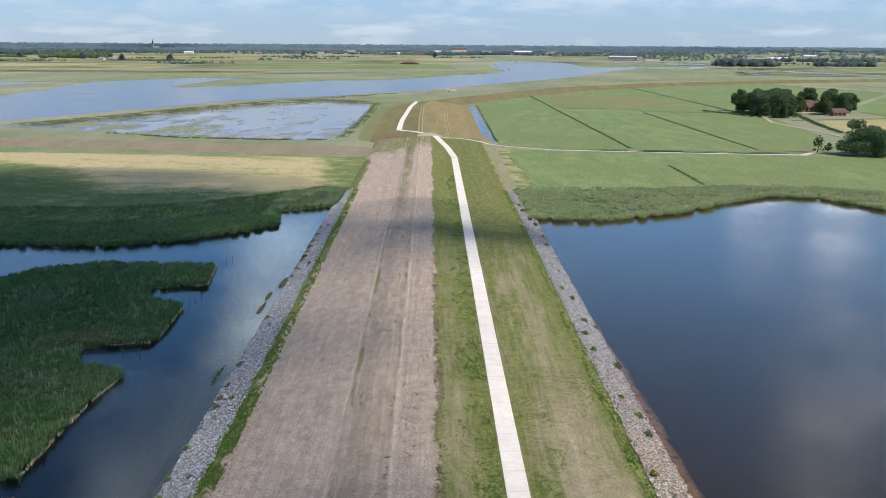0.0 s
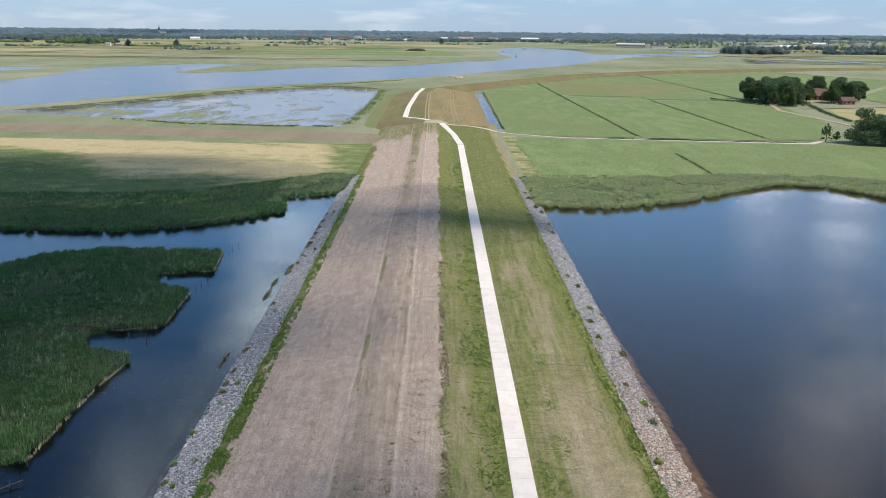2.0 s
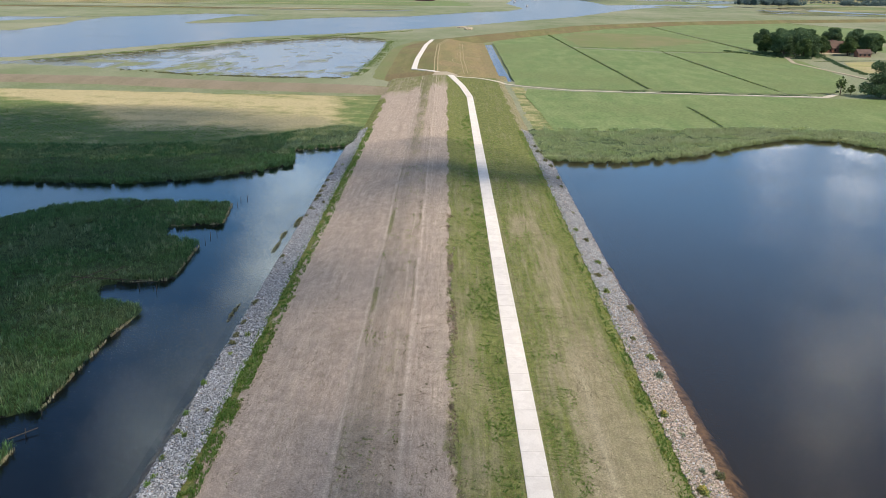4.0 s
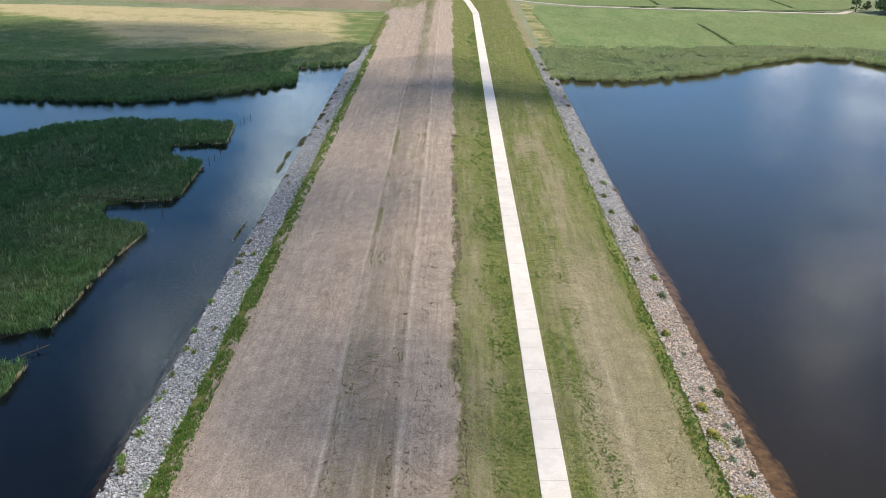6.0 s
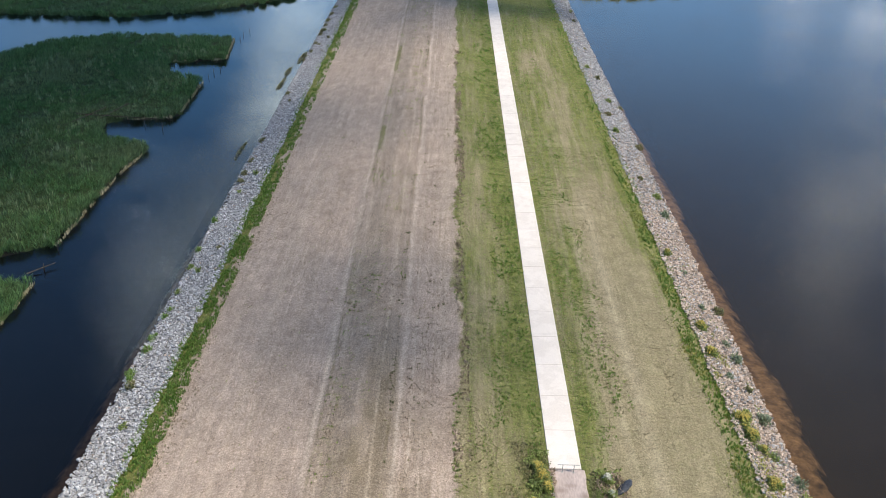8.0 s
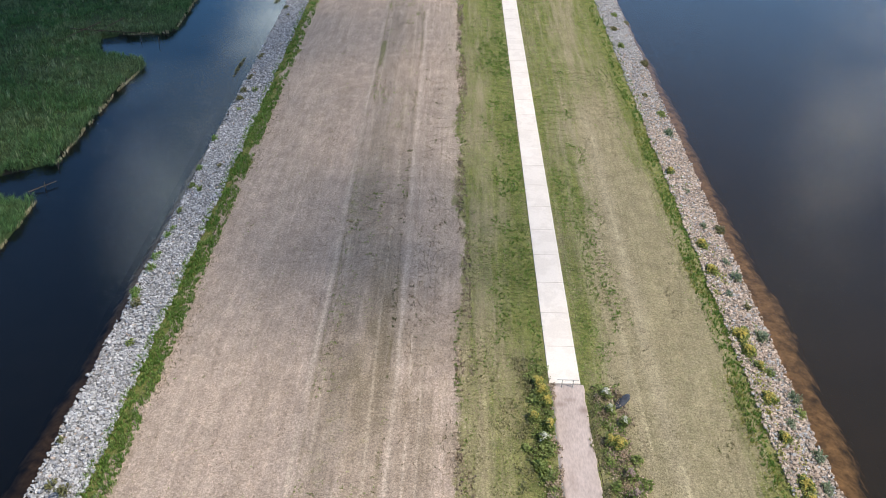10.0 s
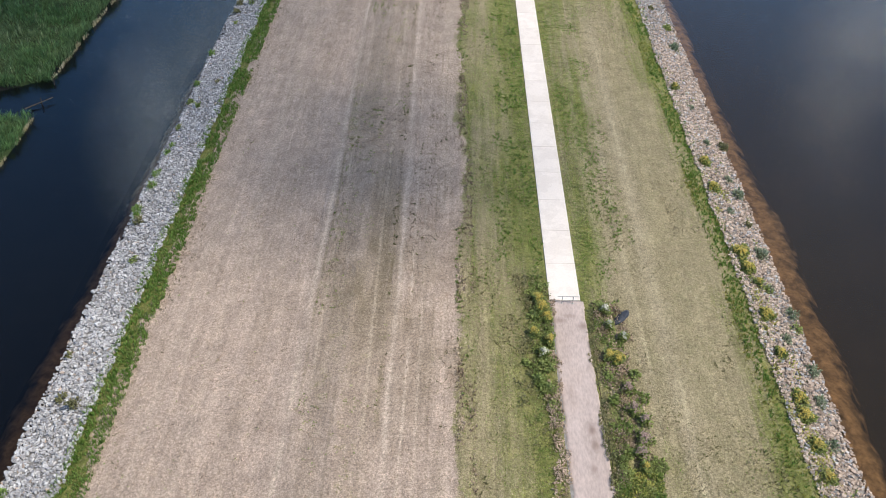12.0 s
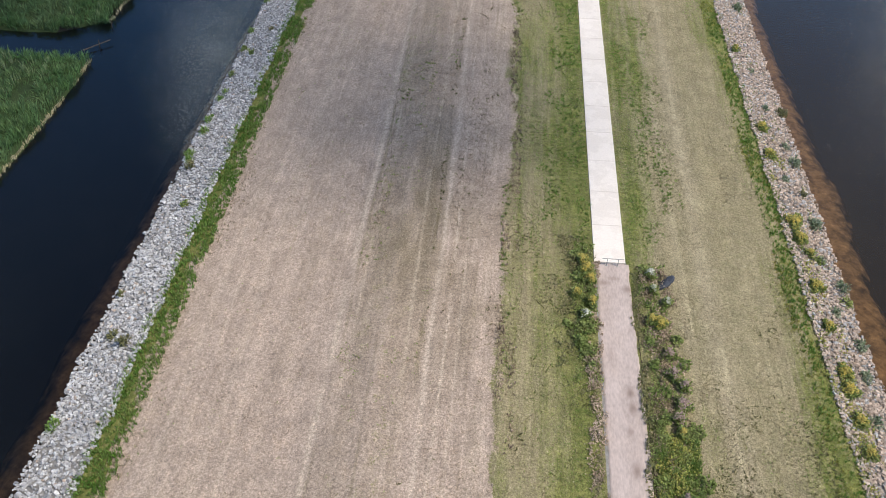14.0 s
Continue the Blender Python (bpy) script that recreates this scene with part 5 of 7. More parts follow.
def build_riprap(side, label):
    bank = tagged(new("riprap"), label, "riprap", kind="structure")
    variants = []
    for k in range(8):
        v = stone_shapes(1)[0]
        variants.append([fast_mesh("stone", v, ROCK_F, [m]) for m in ("stone_grey", "stone_tan")])
    # single stones where the bank comes nearest
    x, y, z, s = lay_stones(side, 33.0, 34.8, 21)
    for i in range(min(len(x), 290)):
        tan = 1 if (side > 0 and RNG.uniform() < 0.9) or RNG.uniform() < 0.02 else 0
        ob = new("stone", variants[i % 8][tan])
        ob.matrix_world = Matrix.LocRotScale((x[i], y[i], z[i]), Euler((RNG.normal(0, 0.3), RNG.normal(0, 0.3), RNG.uniform(0, 6.28))), (s[i],) * 3)
        ob.parent = bank
    groups = defaultdict(list)
    for y0, y1, d in ((14, 33, 14), (34.8, 110, 20), (110, 200, 13), (200, 304, 8)):
        x, y, z, s = lay_stones(side, y0, y1, d)
        v = stone_shapes(len(x)) * s[:, None, None] + np.stack([x, y, z], 1)[:, None]
        share = np.clip((150 - y) / 60, 0.08, 0.82) if side > 0 else np.full(len(x), 0.02)
        tan = RNG.uniform(0, 1, len(x)) < share
        groups["stone_grey"].append(v[~tan])
        groups["stone_tan"].append(v[tan])
    for m, vs in groups.items():
        v = np.concatenate(vs)
        f = (np.arange(len(v))[:, None, None] * v.shape[1] + ROCK_F[None]).reshape(-1, 3)
        ob = new("stones", fast_mesh("stones", v.reshape(-1, 3), f, [m]))
        ob.parent = bank
        tagged(ob, "broken riprap stones", kind="stuff")


build_riprap(-1, "bank of pale grey broken stone along the water")
build_riprap(1, "bank of tan and grey broken stone along the water")


def build_shallows(side, width, y1, label):
    """Sandy bed that shows through the shallow water beside the stones."""
    ys = spaced((-40, y1, 1.0))
    fade = np.clip((y1 - ys) / (y1 * 0.7), 0.05, 1)
    toe = on_line(TOE_W if side < 0 else TOE_E, ys)
    wide = width * fade * (1 + wobble(ys, 3 + side, 0.25, 0.11) + wobble(ys, 7 + side, 0.10, 0.37))
    rows = np.stack([np.stack([toe - side * 0.8, ys, np.full(len(ys), 0.02)], 1), np.stack([toe + side * wide * 0.6, ys, np.full(len(ys), -0.18)], 1),
                     np.stack([toe + side * wide, ys, np.full(len(ys), -0.45)], 1), np.stack([toe + side * (wide + 1.2), ys, np.full(len(ys), -1.5)], 1)], 1)
    me = fast_mesh("shallows", rows.reshape(-1, 3), grid_faces(len(ys), 4), ["shallow_sand"], None, True)
    # falls to 0 outwards, where the bed colour darkens like deeper water
    layer = me.attributes.new("sandy", "FLOAT", "POINT")
    layer.data.foreach_set("value", np.tile(np.array([0.75, 0.85, 0.45, 0.0], np.float32), len(ys)))
    tagged(new("shallows", me), label, "sand", kind="structure")


build_shallows(1, 2.4, 220, "brown sandy shallows under clear water")
build_shallows(-1, 1.7, 150, "brown silty shallows under clear water")

# ---- reeds ----


def reed_clumps(name, x, y, high, radius, per, material, label, width=0.085):
    """Reed in rounded tussocks: stalks in the middle, long leaves that bend outwards and droop at the rim."""
    n = len(x)
    high, radius = np.repeat(high, per), np.repeat(radius, per)
    q, t = np.sqrt(RNG.uniform(0, 1, n * per)), RNG.uniform(0, 2 * np.pi, n * per)
    px, py = np.repeat(x, per) + radius * q * np.cos(t) * 0.7, np.repeat(y, per) + radius * q * np.sin(t) * 0.7
    h = high * (1.0 - 0.42 * q ** 2) * RNG.uniform(0.82, 1.1, n * per)
    out = radius * (0.15 + 0.55 * q) * RNG.uniform(0.6, 1.3, n * per)
    dx, dy = np.cos(t + RNG.normal(0, 0.5, n * per)), np.sin(t + RNG.normal(0, 0.5, n * per))
    w = width * RNG.uniform(0.7, 1.4, n * per) / 2
    turn = RNG.uniform(0, np.pi, n * per)
    sx, sy = np.cos(turn) * w, np.sin(turn) * w
    v = np.empty((n * per, 4, 3))
    v[:, 0] = np.stack([px, py, np.full(n * per, -0.05)], 1)
    v[:, 1] = np.stack([px + dx * out * 0.35 - sx, py + dy * out * 0.35 - sy, h * 0.66], 1)
    v[:, 2] = np.stack([px + dx * out * 0.35 + sx, py + dy * out * 0.35 + sy, h * 0.66], 1)
    v[:, 3] = np.stack([px + dx * out * 1.15, py + dy * out * 1.15, h], 1)
    k = np.arange(n * per)[:, None] * 4
    f = np.concatenate([k + np.array([[0, 2, 1]]), k + np.array([[1, 2, 3]])])
    return tagged(new(name, fast_mesh(name, v.reshape(-1, 3), f, [material])), label, "reeds", kind="stuff")


def reed_bed(name, outlines, density, high, label, keep, material="reed", per=16, radius=0.95, jut=0.6):
    xs, ys, rs = [], [], []
    for o in outlines:
        x, y = scatter_in(o, density, 0.5)
        xs.append(x), ys.append(y), rs.append(radius * RNG.uniform(0.6, 1.35, len(x)))
        # a scalloped rim of fuller tussocks over the water
        e = np.asarray(o)
        for p, q in zip(e, np.roll(e, -1, axis=0)):
            l = np.hypot(*(q - p))
            n = int(l * 1.5)
            f = RNG.uniform(0, 1, n)
            d = (q - p) / max(l, 0.1)
            out = 1 if signed_depth(np.array([(p[0] + q[0]) / 2 + d[1] * 0.5]), np.array([(p[1] + q[1]) / 2 - d[0] * 0.5]), o)[0] < 0 else -1
            off = -0.45 + jut * (value_noise(f * l / 3.2, f * 0 + p[0], 34) - 0.35) + RNG.normal(0, 0.15, n)
            xs.append(p[0] + (q[0] - p[0]) * f + d[1] * off * out)
            ys.append(p[1] + (q[1] - p[1]) * f - d[0] * off * out)
            rs.append(radius * RNG.uniform(0.6, 1.2, n))
    x, y, r = np.concatenate(xs), np.concatenate(ys), np.concatenate(rs)
    k = keep(x, y)
    x, y, r = x[k], y[k], r[k]
    h = high * (0.55 + 0.55 * fractal(x / 6.0, y / 6.0, 31) + 0.35 * value_noise(x / 1.7, y / 1.7, 32)) * RNG.uniform(0.9, 1.1, len(x))
    reed_clumps(name, x, y, h, r, per, material, label)


def dead_fringe(name, line, label):
    """Pale broken stalks standing close along a bank."""
    xs, ys = [], []
    for p, q in zip(line, line[1:]):
        n = int(math.dist(p, q) * 14)
        f = RNG.uniform(0, 1, n)
        xs.append(p[0] + (q[0] - p[0]) * f + RNG.normal(0, 0.10, n))
        ys.append(p[1] + (q[1] - p[1]) * f + RNG.normal(0, 0.10, n))
    x, y = np.concatenate(xs), np.concatenate(ys)
    k = value_noise(x / 1.3, y / 1.3, 35) > 0.42
    x, y = x[k], y[k]
    blades(name, x, y, np.zeros(len(x)), 0.25 + 0.6 * value_noise(x / 0.9, y / 0.9, 36), 0.08, 2, "dead_reed", 0.25, 0.10, label, "reeds")


mat("sedge", [(0.110, 0.110, 0.080), (0.170, 0.160, 0.120)], 0.3, fine=3, rough=0.8, contrast=0.4, island=0.3)
mat("yellow_leaf", [(0.460, 0.440, 0.130), (0.350, 0.380, 0.115)], 0.8, fine=5, rough=0.8, contrast=0.4, island=0.4, translucent=0.4)
mat("ochre_blade", [(0.520, 0.460, 0.300), (0.380, 0.350, 0.200)], 0.6, fine=5, rough=0.8, contrast=0.4, island=0.3, translucent=0.5)
mat("straw_grass", [(0.390, 0.345, 0.240), (0.230, 0.212, 0.130)], 0.6, fine=5, rough=0.8, contrast=0.5, island=0.4, translucent=0.3)
mat("dead_reed", [(0.620, 0.540, 0.360), (0.450, 0.390, 0.240)], 0.8, fine=4, rough=0.8, contrast=0.4, island=0.35, translucent=0.2)
reed_bed("reeds", [ISLAND, ISLET], 1.35, 1.75, "dense dark green reeds on a low island", lambda x, y: (x > -62 - 0.30 * y) & (y > 45), per=24)
reed_bed("reeds", [REED_WEST], 1.1, 1.9, "broad belt of green reeds along the water", lambda x, y: (x > -168) & ((x < -57) | (y < 258)), per=15, radius=1.15, jut=1.6)
# paler leaf colour stands in for sunlight on this end of the belt
reed_bed("reeds", [REED_WEST], 1.1, 1.7, "reeds beside the dike in a paler, sunlit green", lambda x, y: (x >= -57) & (y >= 258), "mid_reed", 18, 1.1, 1.2)
reed_bed("reeds", [REED_EAST], 1.1, 1.7, "pale green reeds along the pond", lambda x, y: x < 180, "pale_reed", 22, 1.45, 4.2)


def reed_front(name, line, step, high, material, label, size=1.0):
    """Full tussocks that bulge out over the water, with gaps between them."""
    xs, ys, rs = [], [], []
    for p, q in zip(line, line[1:]):
        l = math.dist(p, q)
        d = ((q[0] - p[0]) / l, (q[1] - p[1]) / l)
        at = 0.0
        while at < l:
            out = float(RNG.uniform(-0.2, 1.5)) * size
            xs.append(p[0] + d[0] * at + d[1] * out)
            ys.append(p[1] + d[1] * at - d[0] * out)
            rs.append(float(RNG.uniform(0.8, 1.5)) * size)
            at += step * float(RNG.uniform(0.5, 1.6))
    r = np.array(rs)
    reed_clumps(name, np.array(xs), np.array(ys), high * (0.75 + 0.25 * r / size) * RNG.uniform(0.85, 1.15, len(r)), r, int(110 * size ** 2), material, label, 0.10)


def reed_flecks(name, outline, label, keep):
    x, y = scatter_in(outline, 0.35, 0.8)
    k = keep(x, y) & (fractal(x / 9, y / 9, 33) > RNG.uniform(0.42, 0.72, len(x)))
    x, y = x[k], y[k]
    reed_clumps(name, x, y, 2.1 * RNG.uniform(0.9, 1.1, len(x)), RNG.uniform(0.3, 0.6, len(x)), 12, "mid_reed", label)


reed_flecks("reeds", ISLAND, "paler reed heads among the dark reeds", lambda x, y: (x > -128) & (y > 90))
reed_flecks("reeds", ISLET, "paler reed heads among the dark reeds", lambda x, y: (x > -110) & (y > 30))
reed_front("reeds", [(29, 258.5), (49, 257), (75, 268), (90, 281), (117, 300), (135, 298), (149, 277), (175, 270)], 2.9, 2.0, "pale_reed", "rounded reed tussocks at the pond's edge", 1.5)
reed_front("reeds", [(-170, 227.4), (-120, 221), (-89, 220), (-71, 227.5), (-57, 238.5), (-50.3, 246), (-54.4, 267), (-37, 277)], 2.6, 1.8, "reed", "rounded reed tussocks at the water's edge")
for bank in ([(-54.2, 96.0), (-54.2, 120), (-53.0, 131.5)], [(-53.0, 146), (-54.0, 167)], [(-53.4, 183), (-55.6, 199.4), (-62, 200.4)], [(-53.2, 55), (-52.4, 79), (-52.8, 87.2)],
             [(-53.0, 146), (-62, 144.4)], [(-54.0, 183), (-65, 180.4)], [(-37, 276.6), (-54.0, 266.6)]):
    dead_fringe("reed_stubble", bank, "pale dead reed stalks at the water's edge")


def meadow_tufts(name, outline, density, high, material, label, width=0.3, category="grass"):
    x, y = scatter_in(outline, density)
    blades(name, x, y, np.full(len(x), LAND), high, width, 4, material, 0.5, 0.4, label, category)


meadow_tufts("meadow_grass", [(-200, 268), (-110, 268), (-80, 278), (-45, 318), (-45, 398), (-113, 390), (-200, 396)], 0.25, 0.16, "ochre_blade", "tussocks of dry meadow grass", 0.2)
meadow_tufts("meadow_grass", [(-200, 268), (-110, 268), (-75, 290), (-75, 303), (-133, 312), (-200, 350)], 1.0, 0.22, "grass_blade", "tussocks of green meadow grass", 0.2)
meadow_tufts("bank_grass", [(29, 305), (36, 306), (70, 303), (100, 312), (100, 320), (50, 318), (38, 340), (32, 420), (29, 420), (29, 330)], 0.5, 0.18, "ochre_blade", "tall dry grass on the bank", 0.14)

# ---- stakes and fallen poles by the islands ----


def build_stake(x, y, high, lean=0.0):
    bm = bmesh.new()
    rod(bm, (0, 0, -1.2), (lean, lean * 0.4, high * 0.65), 0.07, 0.05, 7)
    ob = tagged(new("stake", bm_mesh("stake", bm, "old_wood")), "weathered wooden stake standing in the water", "stake", "stakes along the reed island")
    ob.location = (x, y, 0)


for x, y, h, l in ((-53.6, 173.5, 1.5, 0.1), (-52.8, 176.0, 1.6, 0), (-53.6, 170, 1.4, -0.1), (-54.6, 204.2, 1.7, 0.15), (-53.4, 206.5, 1.5, 0), (-54.2, 199.5, 1.3, 0.1),
                   (-54.2, 145.2, 1.5, 0), (-54.0, 140.5, 1.9, 0.1), (-57.4, 141.5, 1.6, -0.1), (-53.5, 187.0, 1.3, 0), (-53.6, 95.5, 1.2, 0.3), (-53.2, 90.6, 1.4, 0.2)):
    build_stake(x, y, h, l)


def build_pole(p, q):
    bm = bmesh.new()
    rod(bm, p, q, 0.09, 0.06, 7)
    tagged(new("fallen_pole", bm_mesh("fallen_pole", bm, "old_wood")), "bare weathered pole lying across the reeds", "pole", "fallen poles on the island")


build_pole((-70.5, 143.2, 1.5), (-54.8, 143.6, 0.6))
build_pole((-66, 146, 1.8), (-71, 138, 1.0))
build_pole((-62.5, 148.0, 1.9), (-66.5, 141.0, 0.9))
build_pole((-54.5, 89.0, 0.3), (-51.9, 91.6, 0.5))

# ---- weeds in the water and among the stones ----


def weed_patch(name, x, y, z, rx, ry, high, per, material, label, turn=0.0, category="weed", width=0.075):
    """A low plant of many leaves, as one thing."""
    n = int(170 * rx * ry * per) + 20
    r, a = np.sqrt(RNG.uniform(0, 1, n)), RNG.uniform(0, 2 * np.pi, n)
    dx, dy = r * np.cos(a) * rx, r * np.sin(a) * ry
    c, s = math.cos(turn), math.sin(turn)
    px, py = dx * c - dy * s, dx * s + dy * c
    h = high * (1.1 - 0.7 * r ** 2)
    v = np.stack([px, py, np.zeros(n)], 1)
    me = leaf_mesh(name, v, h, width, material)
    ob = new(name, me)
    ob.location = (x, y, z)
    return tagged(ob, label, category, kind="stuff")


def leaf_mesh(name, base, h, width, material):
    """Leaves on stems round a base point each: upright, leaning and flat quads."""
    n = len(base)
    a, lean = RNG.uniform(0, 2 * np.pi, n), RNG.uniform(0.1, 0.9, n)
    w = width * RNG.uniform(0.6, 1.4, n)
    up = np.stack([np.cos(a) * lean * h * 0.6, np.sin(a) * lean * h * 0.6, h * RNG.uniform(0.6, 1.1, n)], 1)
    side = np.stack([-np.sin(a) * w, np.cos(a) * w, np.zeros(n)], 1)
    tip = np.stack([np.cos(a) * w * 1.6, np.sin(a) * w * 1.6, RNG.uniform(-0.4, 0.6, n) * w], 1)
    low = base + up * 0.25
    v = np.stack([low - side * 0.5, low + side * 0.5, base + up + side, base + up - side, base + up + tip + side * 0.6, base + up + tip - side * 0.6], 1)
    k = np.arange(n)[:, None] * 6
    f = np.concatenate([k + np.array([[0, 1, 2, 3]]), k + np.array([[3, 2, 4, 5]])])
    return fast_mesh(name, v.reshape(-1, 3), f, [material])


for x, y, rx, ry in ((-37.5, 131, 0.35, 4.2), (-37.7, 167, 0.5, 4.5), (-37.9, 175.5, 0.6, 3.2), (-36.6, 186, 0.7, 5.0)):
    weed_patch("water_weed", x, y, -0.05, rx, ry, 0.30, 0.4, "dull_weed", "strip of olive water weed beside the stones", radians(-1), "weed")
for i in range(46):
    y = float(RNG.uniform(36, 290))
    f = float(RNG.uniform(-0.02, 0.75))
    west = i % 2 == 0
    toe, top = (TOE_W, RIP_W) if west else (TOE_E, RIP_E)
    x = on_line(toe, y) + (on_line(top, y) - on_line(toe, y)) * f
    r = float(RNG.uniform(0.35, 0.8)) * (0.6 if west else 1.0)
    weed_patch("stone_weed", x, y, -0.05 + 1.55 * f, r, r * 1.3, float(RNG.uniform(0.4, 0.9)), 0.9, "dull_weed" if i % 3 else "weed_leaf",
               "green weed growing between the stones", 0, "weed")
for y, r in ((205, 1.1), (209, 1.3), (214, 1.0), (219, 1.4), (226, 1.2), (234, 1.3), (243, 1.0), (197, 1.0), (190, 0.9), (160, 1.0), (121, 0.9), (118, 0.8), (126, 0.8), (135, 1.0)):
    x = on_line(TOE_W, y) + 0.7
    weed_patch("stone_weed", x, y, 0.15, r * 0.6, r * 1.2, 0.5, 0.8, "dull_weed", "dull green weed at the foot of the stones", 0, "weed")


def flower_bush(x, y, r, high, flower, label, z=None):
    """A herb clump: leafy body and a crown of flower heads."""
    thing = tagged(new("flowering_herb"), label, "herb")
    thing.location = (x, y, dike_height(x, y) if z is None else z)
    n = int(520 * r * r) + 60
    q, a = np.sqrt(RNG.uniform(0, 1, n)), RNG.uniform(0, 2 * np.pi, n)
    lobe = 0.75 + 0.3 * np.sin(a * 3 + x * 7) + 0.2 * np.sin(a * 5 + y * 5)
    base = np.stack([q * lobe * np.cos(a) * r, q * lobe * np.sin(a) * r * 1.35, np.zeros(n)], 1)
    part("foliage", leaf_mesh("foliage", base, high * (1.05 - 0.6 * q ** 2), 0.055, "weed_leaf"), "weed_leaf", thing)["kind"] = "stuff"
    n = int(420 * r * r) + 40
    q, a = RNG.uniform(0, 1, n) ** 0.6 * 0.9, RNG.uniform(0, 2 * np.pi, n)
    q = q * (0.75 + 0.3 * np.sin(a * 3 + x * 7) + 0.2 * np.sin(a * 5 + y * 5))
    h = high * (1.12 - 0.5 * q ** 2) * RNG.uniform(0.85, 1.1, n)
    base = np.stack([q * np.cos(a) * r, q * np.sin(a) * r * 1.25, h], 1)
    w = 0.05
    t = RNG.uniform(0, 6.28, n)
    dx, dy = np.stack([np.cos(t), np.sin(t), RNG.normal(0, 0.3, n)], 1) * w, np.stack([-np.sin(t), np.cos(t), RNG.normal(0, 0.3, n)], 1) * w
    v = np.stack([base - dx, base - dy, base + dx, base + dy], 1)
    f = np.arange(n)[:, None] * 4 + np.array([[0, 1, 2, 3]])
    part("bloom", fast_mesh("bloom", v.reshape(-1, 3), f, [flower]), flower, thing, "small %s flower heads" % flower.split("_")[0])["kind"] = "stuff"


# along the east bank
for x, y, r in ((27.8, 63.5, 1.05), (28.0, 61.2, 0.8), (27.5, 79.2, 0.7), (27.4, 74.2, 0.7), (28.1, 54.9, 0.7), (28.1, 50.1, 0.6), (28.3, 45.2, 0.75), (28.2, 43.4, 0.8), (28.3, 40.4, 0.7), (28.2, 37.6, 0.6),
                (28.6, 59.4, 0.45), (27.2, 96.0, 0.5)):
    flower_bush(x, y, r, 0.8, "yellow_flower", "clump of yellow-flowering ragwort on the stone bank")
for x, y, r, h in ((30.3, 74.3, 0.8, 1.0), (30.2, 64.3, 0.85, 0.9), (31.0, 56.1, 0.7, 0.8), (30.8, 49.0, 0.7, 0.8), (28.4, 70.5, 0.5, 0.6), (29.4, 108.5, 0.8, 1.0), (29.9, 77.0, 0.5, 0.6), (29.6, 59.0, 0.5, 0.6),
                   (29.4, 52.4, 0.55, 0.6), (30.3, 45.5, 0.6, 0.7), (29.8, 41.0, 0.6, 0.6), (28.9, 84.0, 0.5, 0.6), (28.6, 92.0, 0.45, 0.5)):
    weed_patch("bank_shrub", x, y, dike_height(x, y), r * 0.8, r, h, 1.0, "sage_leaf", "low grey-green shrub among the bank stones", 0, "shrub", 0.06)
for x, y, r in ((-34.0, 75.8, 0.7), (-33.8, 73.5, 0.75), (-34.2, 69.3, 0.6), (-33.8, 81.5, 0.5), (-34.0, 80.0, 0.5), (-33.9, 68.2, 0.5), (-33.6, 34.4, 0.6), (-34.6, 96.0, 0.5), (-34.8, 104.5, 0.5)):
    weed_patch("bank_sedge", x, y, 0.1, r * 0.75, r, 0.75, 1.1, "grass_blade", "bright green sedge tussock at the foot of the stones", 0, "sedge", 0.05)
# beside the start of the path
for x, y, r, c in ((7.6, 53.6, 0.7, "yellow"), (7.9, 52.3, 0.6, "yellow"), (7.3, 54.6, 0.6, "yellow"), (6.7, 50.4, 0.45, "yellow"), (8.0, 49.6, 0.5, "yellow"), (7.4, 48.0, 0.5, "white"),
                   (13.6, 47.8, 0.7, "yellow"), (12.9, 48.1, 0.5, "yellow"), (13.3, 51.7, 0.35, "white"), (14.4, 50.3, 0.4, "white"), (13.2, 53.6, 0.5, "white"), (14.0, 44.6, 0.55, "pink"),
                   (14.2, 42.5, 0.65, "pink"), (14.6, 39.6, 0.7, "pink"), (14.2, 38.3, 0.6, "pink"), (14.9, 41.5, 0.5, "pink"), (14.3, 37.0, 0.4, "yellow"), (14.0, 31.6, 0.35, "pink")):
    flower_bush(x, y, r, 0.75, c + "_flower", "clump of %s-flowering herbs beside the path" % c)
for x, y, r, h in ((7.4, 46.6, 0.75, 0.9), (6.9, 45.2, 0.6, 0.9), (7.5, 44.3, 0.7, 0.8), (7.9, 42.8, 0.45, 0.6), (5.9, 47.0, 0.45, 0.6), (6.9, 52.6, 0.6, 0.8), (6.6, 55.5, 0.5, 0.6), (7.9, 47.3, 0.5, 0.7),
                   (8.0, 50.9, 0.5, 0.7), (12.6, 54.2, 0.6, 0.6), (12.6, 45.9, 0.5, 0.6), (12.8, 43.5, 0.5, 0.6), (13.3, 40.8, 0.6, 0.7), (13.2, 38.5, 0.6, 0.7), (13.0, 36.4, 0.6, 0.7),
                   (14.8, 46.3, 0.5, 0.7), (15.2, 43.8, 0.55, 0.7), (12.7, 50.2, 0.5, 0.5), (12.6, 52.2, 0.45, 0.5), (15.4, 37.4, 0.7, 0.8), (12.8, 33.0, 0.7, 0.7), (15.6, 33.0, 0.7, 0.8)):
    weed_patch("weed_clump", x, y, dike_height(x, y), r * 0.9, r * 1.1, h * 0.65, 0.8, "weed_leaf", "leafy green weed clump beside the path", 0, "weed")

